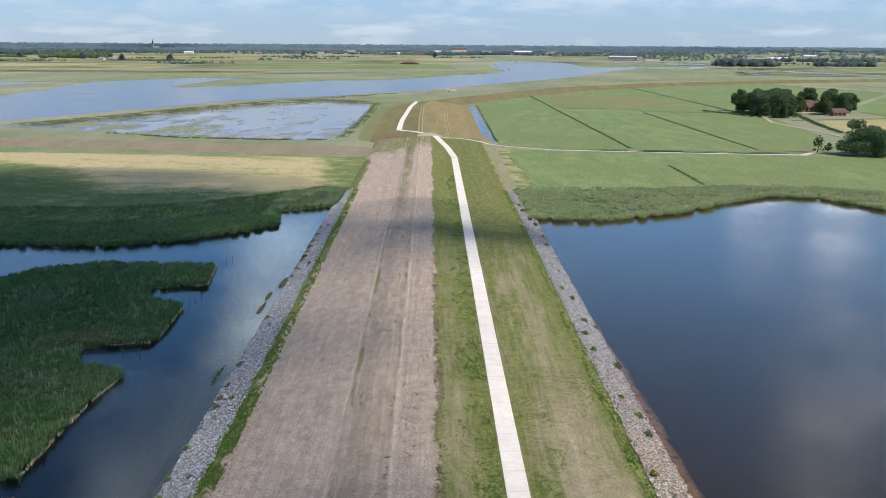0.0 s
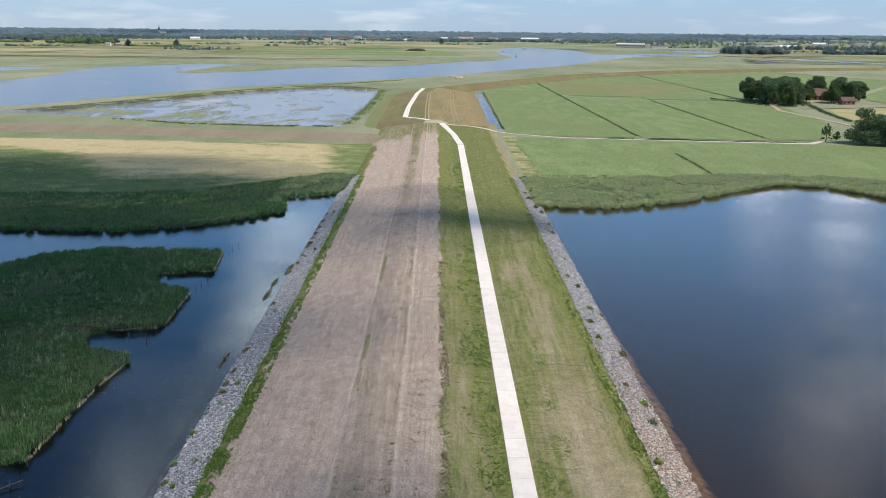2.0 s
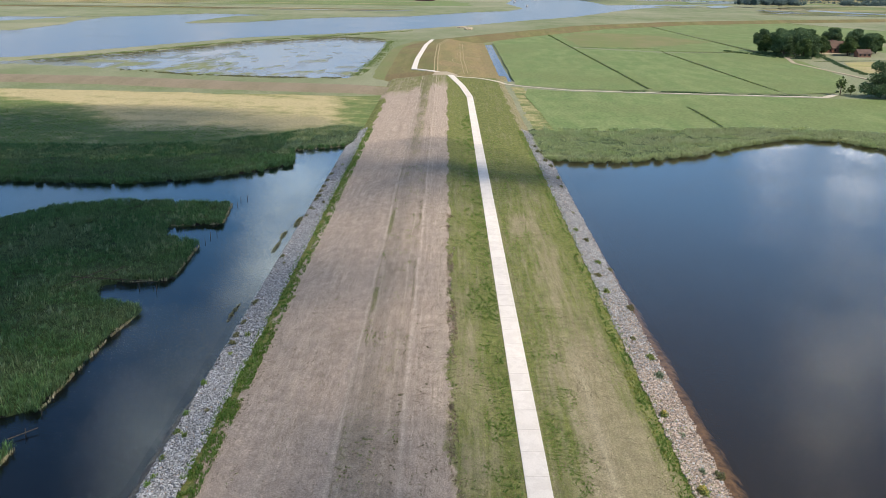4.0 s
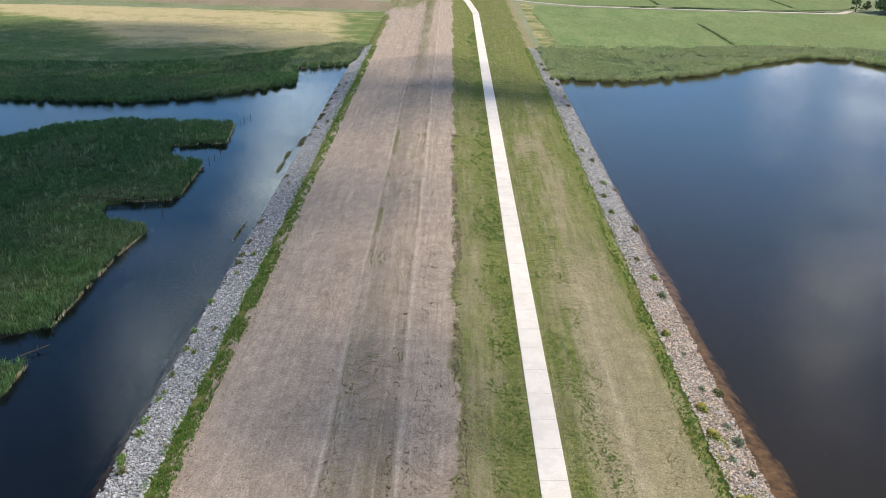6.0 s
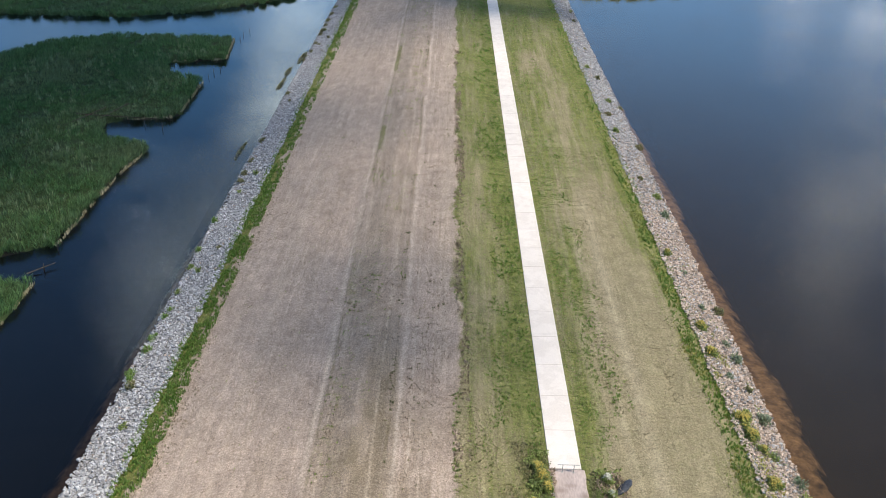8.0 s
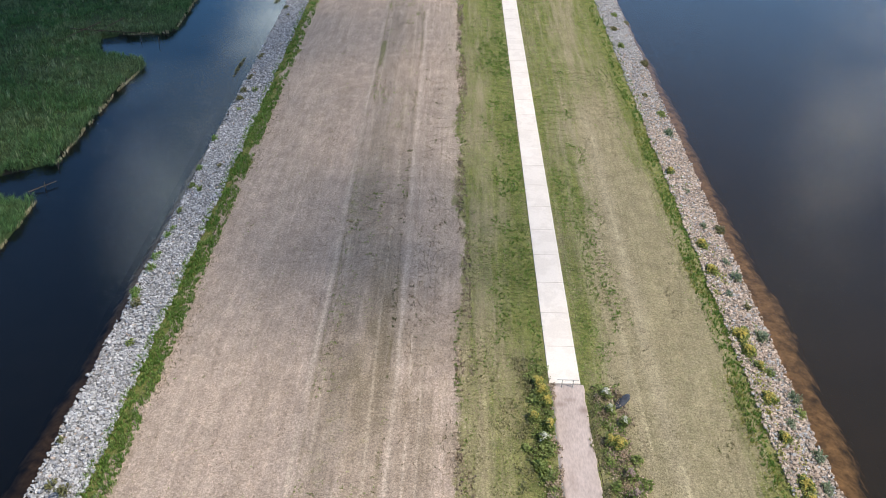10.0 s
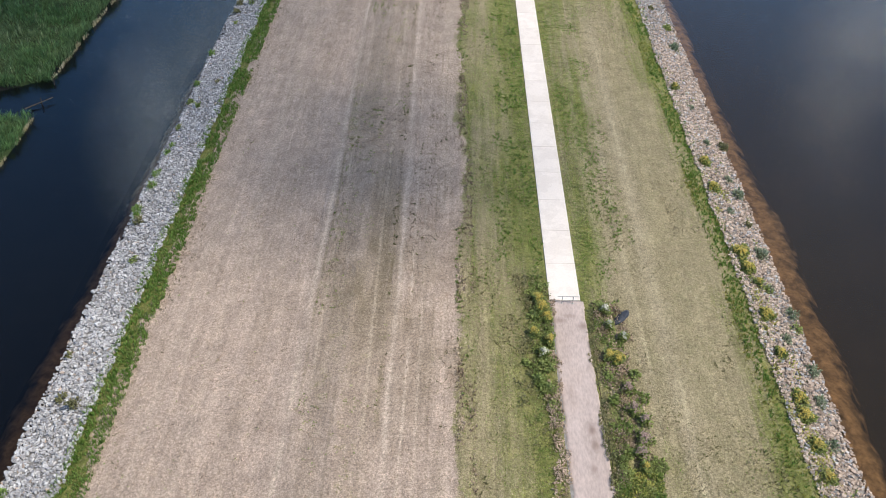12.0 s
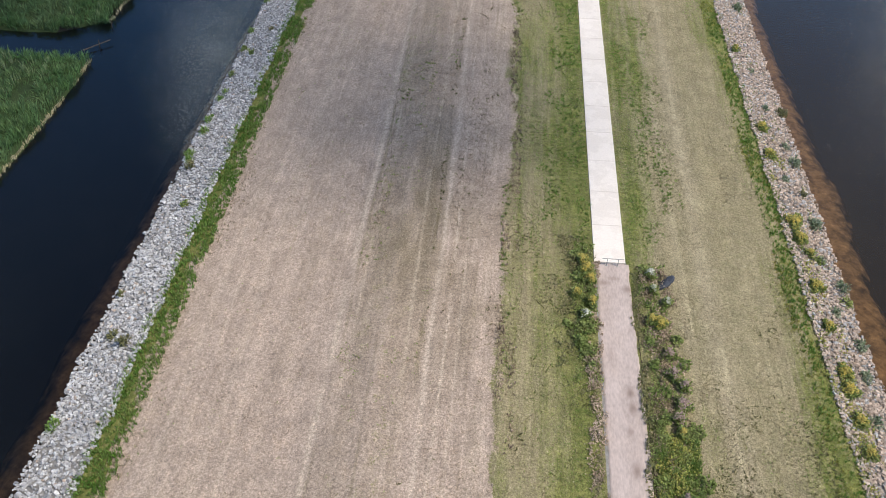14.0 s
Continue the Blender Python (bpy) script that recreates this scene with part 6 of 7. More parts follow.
def herb_strip(name, left, right, y0, y1, density, high, material, label, seed, cut=0.4):
    """Rough mixed growth along the edge of the path."""
    n = int((right[0] - left[0]) * (y1 - y0) * density)
    y = RNG.uniform(y0, y1, n)
    x = left[0] + left[1] * y + (right[0] - left[0]) * RNG.uniform(0, 1, n) + wobble(y, seed, 0.35, 0.8)
    g = fractal(x / 0.9, y / 1.3, seed)
    k = g > cut
    x, y, g = x[k], y[k], g[k]
    me = leaf_mesh(name, np.stack([x, y, dike_heights(x, y)], 1), high * (0.4 + (g - cut) * 2.2), 0.05, material)
    tagged(new(name, me), label, "herbs", kind="stuff")


herb_strip("rough_herbs", (12.0, 0.0), (14.3, 0.0), 28, 55, 55, 0.32, "weed_leaf", "rough green herbs beside the path", 101, 0.46)
herb_strip("rough_herbs", (12.2, 0.0), (15.4, 0.0), 28, 38, 80, 0.34, "weed_leaf", "bright green herbs beside the path", 109, 0.30)
herb_strip("rough_herbs", (12.2, 0.0), (15.2, 0.0), 28, 37, 60, 0.38, "yellow_leaf", "yellow-green herbs beside the path", 110, 0.34)
herb_strip("rough_herbs", (12.0, 0.0), (14.4, 0.0), 28, 54.5, 75, 0.38, "brown_leaf", "dry brown seed heads beside the path", 102, 0.46)
herb_strip("rough_herbs", (6.4, 0.0), (8.4, 0.0), 41, 57, 45, 0.35, "weed_leaf", "rough green herbs beside the path", 104, 0.48)
herb_strip("rough_herbs", (7.7, 0.0), (8.5, 0.0), 28, 46, 40, 0.3, "brown_leaf", "dry grass along the edge of the path", 106, 0.45)
herb_strip("rough_herbs", (7.5, 0.0), (8.7, 0.0), 28, 55, 90, 0.26, "straw", "pale dead stalks along the edge of the path", 112, 0.50)
herb_strip("rough_herbs", (11.5, 0.0), (12.4, 0.0), 28, 54.6, 80, 0.24, "dull_weed", "low herbs creeping over the edge of the path", 113, 0.42)
herb_strip("rough_herbs", (12.6, 0.0), (15.0, 0.0), 38, 54.6, 60, 0.36, "straw", "pale dead stalks among the herbs beside the path", 114, 0.52)
herb_strip("rough_herbs", (5.0, 0.0), (8.2, 0.0), 40, 58, 45, 0.30, "dull_weed", "dull green herbs beside the path", 115, 0.50)
herb_strip("rough_herbs", (27.0, -0.005), (29.6, -0.005), 30, 80, 30, 0.42, "yellow_leaf", "yellowish herbs on the stone bank", 107, 0.55)
herb_strip("rough_herbs", (28.0, -0.005), (31.0, -0.005), 30, 110, 12, 0.35, "weed_leaf", "green herbs between the stones", 108, 0.62)

# ---- turf on the dike: tufts, stubble and clods ----


def dike_tufts(name, left, right, y0, y1, density, high, width, per, material, label, keep=None, category="grass", lean=0.6):
    n = int((y1 - y0) * (right[0] - left[0]) * density)
    y = y0 + (y1 - y0) * RNG.uniform(0, 1, n) ** 1.0
    f = RNG.uniform(0, 1, n)
    x = on_line(left, y) + (on_line(right, y) - on_line(left, y)) * f
    if keep is not None:
        k = keep(x, y)
        x, y = x[k], y[k]
    k = (x < on_line(PATH_W, y) - 0.15) | (x > on_line(PATH_E, y) + 0.15) | (y < 20)
    k &= ~((y < 56) & (x > 8.2) & (x < 12.1))
    x, y = x[k], y[k]
    blades(name, x, y, dike_heights(x, y), high, width, per, material, lean, 0.12, label, category)


for y0, y1, d in ((28, 120, 9), (120, 300, 3)):
    dike_tufts("verge_grass", (RIP_W[0] - 0.4, RIP_W[1]), (GREEN_W[0] + 0.5, GREEN_W[1]), y0, y1, d * 1.6, 0.38, 0.06, 7, "grass_blade", "strip of long green grass above the stones",
               lambda x, y: fractal(x / 1.5, y / 3, 41) > 0.33)
    dike_tufts("verge_grass", (GREEN_E[0] - 0.6, GREEN_E[1]), (RIP_E[0] + 0.6, RIP_E[1]), y0, y1, d * 1.2, 0.28, 0.06, 7, "grass_blade", "strip of long green grass above the stones",
               lambda x, y: fractal(x / 1.5, y / 4, 42) > RNG.uniform(0.22, 0.55, len(x)))
    dike_tufts("verge_grass", (GREEN_E[0] - 0.9, GREEN_E[1]), (RIP_E[0] + 1.2, RIP_E[1]), y0, y1, d * 1.6, 0.20, 0.05, 6, "yellow_leaf", "yellowish rank grass above the stones",
               lambda x, y: fractal(x / 1.8, y / 4, 43) > RNG.uniform(0.38, 0.8, len(x)))
def off_track(x, y):
    u = x + 0.0147 * y
    return (np.abs(u + 12.25) > 0.5) & (np.abs(u + 4.5) > 0.5) & (RNG.uniform(0, 1, len(x)) < np.where(u < -12.2, 0.35, 0.6))


for y0, y1, d in ((28, 75, 16), (75, 130, 9), (130, 230, 3)):
    dike_tufts("stubble", GREEN_W, CROWN_E, y0, y1, d * 1.1, 0.10, 0.07, 2, "straw", "short dry stubble on brown soil", off_track, "stubble", 1.2)
    dike_tufts("turf", CROWN_E, GREEN_E, y0, y1, d * 0.8, 0.08, 0.05, 3, "straw_grass", "thin mown dry grass", None, "grass", 1.0)
    dike_tufts("turf", CROWN_E, GREEN_E, y0, y1, d * 0.8, 0.10, 0.05, 4, "grass_blade", "short green grass", lambda x, y: green_mask(x, y) > RNG.uniform(0.2, 0.75, len(x)), "grass", 0.8)
dike_tufts("seedlings", GREEN_W, (TRACK_W[0], TRACK_W[1]), 28, 260, 0.16, 0.07, 0.08, 4, "weed_leaf", "scattered green seedlings on the brown soil",
           lambda x, y: fractal(x / 2.6, y / 6, 51) > 0.45, "weed", 1.6)
dike_tufts("seedlings", (GREEN_W[0] - 0.2, GREEN_W[1]), (GREEN_W[0] + 2.2, GREEN_W[1]), 28, 260, 2.2, 0.12, 0.08, 5, "grass_blade", "green seedlings straying from the grass strip",
           lambda x, y: RNG.uniform(0, 1, len(x)) < 0.55 * np.exp(-np.maximum(x - on_line(GREEN_W, y), 0) / 0.7) * (fractal(x / 1.2, y / 3, 62) > 0.42), "weed", 1.4)
dike_tufts("seedlings", (TRACK_W[0] + 0.5, TRACK_W[1]), (-4.9, -0.015), 28, 230, 2.4, 0.11, 0.10, 5, "weed_leaf", "scattered dark weeds between the wheel tracks",
           lambda x, y: fractal(x / 1.9, y / 4.5, 52) > RNG.uniform(0.48, 0.78, len(x)), "weed", 1.4)
dike_tufts("seedlings", (-5.5, -0.015), (-4.95, -0.015), 28, 230, 2.6, 0.13, 0.11, 6, "dull_weed", "dark weeds along a wheel track",
           lambda x, y: fractal(x * 0, y / 3.2, 63) > RNG.uniform(0.42, 0.72, len(x)), "weed", 1.3)
dike_tufts("seedlings", (-4.0, -0.015), (0.9, -0.0155), 28, 200, 0.7, 0.10, 0.09, 5, "dull_weed", "small dull weeds on the stony crest",
           lambda x, y: fractal(x / 0.9, y / 9, 64) > 0.46, "weed", 1.4)
# bright rank grass where the path's verge comes nearest
x, y = RNG.uniform(12.4, 15.3, 520), RNG.uniform(28, 36.5, 520)
k = fractal(x / 1.2, y / 1.6, 67) > RNG.uniform(0.3, 0.55, len(x))
blades("rank_grass", x[k], y[k], dike_heights(x[k], y[k]), 0.5, 0.05, 8, "grass_blade", 0.6, 0.22, "bright green rank grass beside the path", "grass")
# the ragged seam between the bare crest and the mown grass
dike_tufts("seam_weeds", (CROWN_E[0] - 0.5, CROWN_E[1]), (CROWN_E[0] + 0.9, CROWN_E[1]), 40, 180, 4.0, 0.18, 0.10, 7, "weed_leaf", "green weeds along the edge of the bare crest",
           lambda x, y: fractal(x / 0.9, y / 4.5, 65) > RNG.uniform(0.55, 0.70, len(x)), "weed", 1.0)
dike_tufts("seam_straw", (CROWN_E[0] - 0.4, CROWN_E[1]), (CROWN_E[0] + 1.1, CROWN_E[1]), 28, 180, 14.0, 0.16, 0.10, 5, "straw", "pale dead stalks along the edge of the bare crest",
           lambda x, y: fractal(x / 1.0, y / 5, 66) > RNG.uniform(0.46, 0.62, len(x)), "stubble", 1.2)
dike_tufts("broad_weeds", (3.0, -0.0125), (8.9, -0.0125), 56, 330, 4.5, 0.18, 0.08, 7, "grass_blade", "broad green weeds on the grass slope",
           lambda x, y: fractal(x / 1.3, y / 3.2, 53) + 0.05 * (x + 0.0125 * y - 6.6) > 0.55, "weed", 1.6)
dike_tufts("broad_weeds", (12.6, -0.0125), (17, -0.0125), 58, 112, 5.0, 0.13, 0.08, 6, "grass_blade", "broad green weeds on the grass slope",
           lambda x, y: fractal(x / 1.6, y / 4, 56) + 0.16 * np.exp(-((x + 0.0125 * y - 15.2) / 1.4) ** 2 - ((y - 86) / 12) ** 2) > 0.58, "weed", 2.0)
dike_tufts("broad_weeds", (12.6, -0.0125), (18, -0.0125), 60, 300, 2.2, 0.10, 0.07, 6, "grass_blade", "broad green weeds on the grass slope",
           lambda x, y: fractal(x / 3, y / 8, 54) > 0.55, "weed", 2.0)

dike_tufts("seedlings", (2.2, -0.0125), (8.2, -0.0125), 28, 62, 2.6, 0.12, 0.09, 6, "weed_leaf", "small green weeds dotted over the grass",
           lambda x, y: fractal(x / 1.3, y / 2.2, 57) > RNG.uniform(0.5, 0.75, len(x)), "weed", 1.6)
dike_tufts("seedlings", (15.5, -0.0125), (26, -0.0125), 28, 52, 9.0, 0.10, 0.08, 5, "dull_weed", "small green weeds dotted over the grass",
           lambda x, y: fractal(x / 2.2, y / 3, 58) + 0.012 * (40 - y) > RNG.uniform(0.45, 0.75, len(x)), "weed", 1.6)
dike_tufts("seedlings", (2.0, -0.0125), (8.4, -0.0125), 28, 58, 7.0, 0.11, 0.08, 5, "dull_weed", "small dull weeds dotted over the grass",
           lambda x, y: fractal(x / 1.6, y / 2.6, 71) > RNG.uniform(0.42, 0.75, len(x)), "weed", 1.5)
dike_tufts("dry_tufts", (GREEN_W[0] - 0.6, GREEN_W[1]), (GREEN_W[0] + 2.6, GREEN_W[1]), 28, 120, 12.0, 0.13, 0.06, 5, "straw_grass", "thin dry grass along the edge of the green strip",
           lambda x, y: RNG.uniform(0, 1, len(x)) < 0.9 * np.exp(-np.maximum(x - on_line(GREEN_W, y), 0) / 0.9) * (fractal(x / 1.4, y / 3.5, 72) > 0.38), "grass", 1.2)
# sedge tussocks standing in the marsh
x, y = scatter_in(MARSH, 0.28, 4)
k = fractal(x / 20, y / 45, 111) + np.clip((-150 - x) / 500, -0.1, 0.2) + np.clip((560 - y) / 700, -0.15, 0.15) > RNG.uniform(0.5, 0.8, len(x))
x, y = x[k], y[k]
blades("marsh_sedge", x, y, np.full(len(x), -0.05), 0.22, 0.28, 4, "sedge", 0.9, 0.9, "dark sedge tussocks standing in the marsh", "sedge")

# ---- trees ----


def build_tree(high, spread, seed, material="leaf", label="", group="", trunk_high=0.12, count=4200, leaf=0.55):
    """A broadleaf tree: tapered trunk, limbs, and a crown of many leaf sprays in uneven lobes."""
    r = np.random.default_rng(seed)
    thing = tagged(new("tree"), label, "tree", group)
    bm = bmesh.new()
    rod(bm, (0, 0, -0.3), (0.15, 0.1, high * 0.45), high * 0.028, high * 0.016, 9)
    rod(bm, (0.15, 0.1, high * 0.44), (0.0, 0.3, high * 0.8), high * 0.016, high * 0.006, 7)
    lobes = []
    for i in range(15):
        a = i * 2.4 + r.uniform(-0.4, 0.4)
        lev = r.uniform(trunk_high + 0.02, 0.86)
        reach = spread * (0.35 + 0.45 * r.uniform()) * (1.15 - max(0, lev - 0.5) * 1.3)
        tip = np.array([math.cos(a) * reach, math.sin(a) * reach, high * lev])
        rod(bm, (0.1, 0.1, high * min(lev - 0.12, 0.6)), tuple(tip), high * 0.010, high * 0.003, 5)
        lobes.append((tip, spread * r.uniform(0.34, 0.50)))
    lobes.append((np.array([0, 0, high * 0.86]), spread * 0.36))
    lobes.append((np.array([0, 0, high * 0.6]), spread * 0.45))
    part("trunk", bm, "bark", thing, "brown bark")
    per = count // len(lobes)
    pts = []
    for c, rad in lobes:
        d = r.normal(0, 1, (per, 3))
        d /= np.linalg.norm(d, axis=1)[:, None]
        p = c + d * rad * r.uniform(0.55, 1.08, (per, 1)) * np.array([1, 1, 0.85])
        pts.append(p)
    p = np.concatenate(pts)
    p = p[p[:, 2] > high * trunk_high * 0.7]
    n = len(p)
    u = r.normal(0, 1, (n, 3))
    u /= np.linalg.norm(u, axis=1)[:, None]
    w = np.cross(u, r.normal(0, 1, (n, 3)))
    w /= np.linalg.norm(w, axis=1)[:, None]
    size = leaf * r.uniform(0.6, 1.3, (n, 1))
    v = np.stack([p - u * size, p - w * size * 0.6, p + u * size, p + w * size * 0.6], 1)
    f = np.arange(n)[:, None] * 4 + np.array([[0, 1, 2, 3]])
    part("crown", fast_mesh("crown", v.reshape(-1, 3), f, [material]), material, thing)
    return thing


GROVE = "trees round the farm"
oaks = [build_tree(18, 6.5, 3, "dark_leaf", "tall dark green broadleaf tree in a farm grove", GROVE), build_tree(16, 6.0, 5, "dark_leaf", "tall dark green broadleaf tree in a farm grove", GROVE),
        build_tree(14, 5.5, 8, "leaf", "rounded green broadleaf tree in a farm grove", GROVE)]
spots = [(234, 668, 0), (240, 655, 1), (240, 642, 0), (246, 662, 0), (248, 640, 1), (250, 628, 0), (256, 646, 0), (258, 664, 1), (258, 628, 1), (252, 680, 0), (262, 684, 1), (270, 690, 0),
         (236, 624, 1), (244, 612, 2), (232, 650, 2), (236, 634, 1), (244, 650, 1), (252, 654, 2), (258, 640, 1), (264, 670, 0), (266, 654, 2), (268, 680, 0), (284, 700, 1), (296, 694, 0),
         (300, 688, 0), (306, 676, 1), (304, 664, 0), (312, 684, 0), (308, 656, 2), (318, 672, 2), (322, 664, 2), (314, 660, 1), (294, 646, 2), (304, 648, 1), (290, 640, 2), (272, 664, 2), (276, 690, 1), (268, 640, 2)]
for i, (x, y, k) in enumerate(spots):
    m = Matrix.Translation((x + 1.5 * math.sin(i * 3.1), y, LAND)) @ Matrix.Rotation(i * 1.9, 4, "Z")
    if i == 0 or i == 1 or i == 13:
        oaks[k].matrix_basis = m
    else:
        copy_thing(oaks[k], m)
big_tree = build_tree(17.5, 8.0, 21, "dark_leaf", "broad dark tree beside the lane", "trees by the lane", count=5200, leaf=0.5)
big_tree.location = (203, 409, LAND)
second = build_tree(13.5, 6.5, 22, "dark_leaf", "broad dark tree beside the lane", "trees by the lane", count=3800, leaf=0.5)
second.location = (214, 414, LAND)
copy_thing(second, Matrix.Translation((212, 403, LAND)) @ Matrix.Rotation(1.0, 4, "Z"))
copy_thing(second, Matrix.Translation((226, 412, LAND)) @ Matrix.Rotation(2.0, 4, "Z"))
sapling = build_tree(9.5, 2.6, 23, "leaf", "slim young tree with an open crown", "trees by the lane", 0.15, 320, 0.5)
sapling.location = (187.5, 417, LAND)
small = build_tree(5.0, 1.8, 24, "leaf", "small young tree beside the lane", "trees by the lane", 0.15, 260, 0.4)
small.location = (194, 420, LAND)
lone = build_tree(16, 7, 25, "hazy_leaf", "lone tree in the far meadows, haze in its colour", "lone trees", 0.1, 500, 1.6)
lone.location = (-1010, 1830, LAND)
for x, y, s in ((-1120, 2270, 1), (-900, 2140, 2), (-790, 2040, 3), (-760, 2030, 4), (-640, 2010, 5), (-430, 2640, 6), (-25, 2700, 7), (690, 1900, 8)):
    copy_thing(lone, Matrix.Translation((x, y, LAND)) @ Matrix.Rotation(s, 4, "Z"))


def hedge_line(name, line, high, label, material="dark_leaf", density=1.2, side=0.8):
    xs, ys = [], []
    for p, q in zip(line, line[1:]):
        n = int(math.dist(p, q) * density * 8)
        f = RNG.uniform(0, 1, n)
        xs.append(p[0] + (q[0] - p[0]) * f + RNG.normal(0, side, n))
        ys.append(p[1] + (q[1] - p[1]) * f + RNG.normal(0, side, n))
    x, y = np.concatenate(xs), np.concatenate(ys)
    k = fractal(x / 6, y / 6, 61) > 0.42
    x, y = x[k], y[k]
    blades(name, x, y, np.full(len(x), LAND), high, 0.3, 4, material, 0.5, 0.5, label, "shrubs")


hedge_line("reed_margin", [(34, 307), (70, 307), (105, 313.5), (132, 316), (160, 304), (200, 276), (240, 268)], 0.9, "rank grass and reed between pond and pasture", "pale_reed", 3.0, 1.8)
hedge_line("lane_scrub", [(80, 419.5), (120, 417)], 0.8, "dark scrub along the lane")
hedge_line("lane_scrub", [(120, 416), (170, 411.5)], 0.35, "low dark scrub along the lane")
hedge_line("farm_scrub", [(206, 668), (218, 640), (230, 612)], 1.3, "scrub along the farm ditch")
hedge_line("farm_scrub", [(262, 615), (250, 560), (243, 511)], 1.0, "dark reeds along the farm ditch", "dark_leaf", 2)
hedge_line("dam_scrub", [(-276, 525), (-232, 597), (-180, 706), (-98, 803), (-48, 866)], 0.5, "rough olive growth on the dam", "weed_leaf", 1.2, 2.0)
hedge_line("dam_scrub", [(-258, 528), (-220, 600), (-172, 694), (-104, 768), (-62, 735)], 0.3, "low olive sedge in the marsh along the dam", "dull_weed", 2.5, 7.0)
hedge_line("marsh_edge", [(-195, 487), (-146, 467), (-104, 460), (-60, 460)], 0.6, "dull sedge along the marsh", "dull_weed", 1.0, 1.5)
hedge_line("marsh_edge", [(-57, 470), (-54, 575), (-57, 735)], 0.4, "reeds along the marsh", "weed_leaf", 0.8, 2.0)

hedge_line("farm_scrub", [(228, 652), (234, 632), (246, 612), (260, 622), (264, 640)], 2.2, "dense undergrowth below the farm trees", "dark_leaf", 3.0, 2.0)

# ---- farm and houses ----


def build_house(name, x, y, lx, ly, wall_h, roof_h, turn, wall, roof, label, windows=4, z=LAND, category="house", chimney=False):
    """A house with a pitched roof that overhangs, windows and a door; the ridge runs along lx."""
    thing = tagged(new(name), label, category)
    thing.matrix_basis = Matrix.Translation((x, y, z)) @ Matrix.Rotation(turn, 4, "Z")
    bm = bmesh.new()
    box(bm, -lx / 2, lx / 2, -ly / 2, ly / 2, -0.3, wall_h)
    for sx in (-1, 1):                      # gables
        v = [bm.verts.new((sx * lx / 2, a, b)) for a, b in ((-ly / 2, wall_h), (ly / 2, wall_h), (0, wall_h + roof_h * 0.97))]
        bm.faces.new(v if sx > 0 else v[::-1])
    part("wall", bm, wall, thing)
    bm = bmesh.new()
    o, t = 0.4, 0.25
    for sy in (-1, 1):
        drop = roof_h * o / (ly / 2)
        a, b = (sy * (ly / 2 + o), wall_h - drop), (0, wall_h + roof_h)
        v = [bm.verts.new((x_, p[0], p[1] + up)) for up in (0, t) for x_, p in ((-lx / 2 - o, a), (lx / 2 + o, a), (lx / 2 + o, b), (-lx / 2 - o, b))]
        for f in ((3, 2, 1, 0), (4, 5, 6, 7), (0, 1, 5, 4), (1, 2, 6, 5), (2, 3, 7, 6), (3, 0, 4, 7)):
            bm.faces.new([v[i] for i in f])
    bmesh.ops.recalc_face_normals(bm, faces=bm.faces[:])
    roof_ob = part("roof", bm, roof, thing)
    if chimney:
        bm = bmesh.new()
        box(bm, lx * 0.25 - 0.4, lx * 0.25 + 0.4, -0.4, 0.4, wall_h + roof_h * 0.6, wall_h + roof_h + 0.9)
        part("chimney", bm, "brick_wall", roof_ob)
    for i in range(windows):
        wx = -lx / 2 + lx * (i + 0.5) / windows
        ww, wh = min(1.4, lx / windows * 0.4), min(1.5, wall_h * 0.45)
        bm = bmesh.new()
        box(bm, wx - ww / 2, wx + ww / 2, -ly / 2 - 0.04, -ly / 2 + 0.1, wall_h * 0.35, wall_h * 0.35 + wh)
        part("window", bm, "dark_glass", thing)
    return thing


build_house("farmhouse", 286, 672, 16, 10, 3.2, 5.5, 0.25, "brick_wall", "roof_tile", "brick farmhouse with a red-brown tiled roof among trees", 5, chimney=True)
build_house("barn", 297, 674, 20, 12, 3.5, 4.5, 0.2, "brick_wall", "roof_tile", "long brick barn with a dark tiled roof", 4, category="barn")
build_house("barn", 296, 632, 10, 6, 2.8, 2.6, 0.1, "brick_wall", "roof_tile", "small brick shed with a red-brown roof", 3, category="barn")
build_house("house", 226, 422, 11, 8, 3.0, 4.0, 0.4, "brick_wall", "grey_roof", "brick house with a grey roof behind trees", 3)
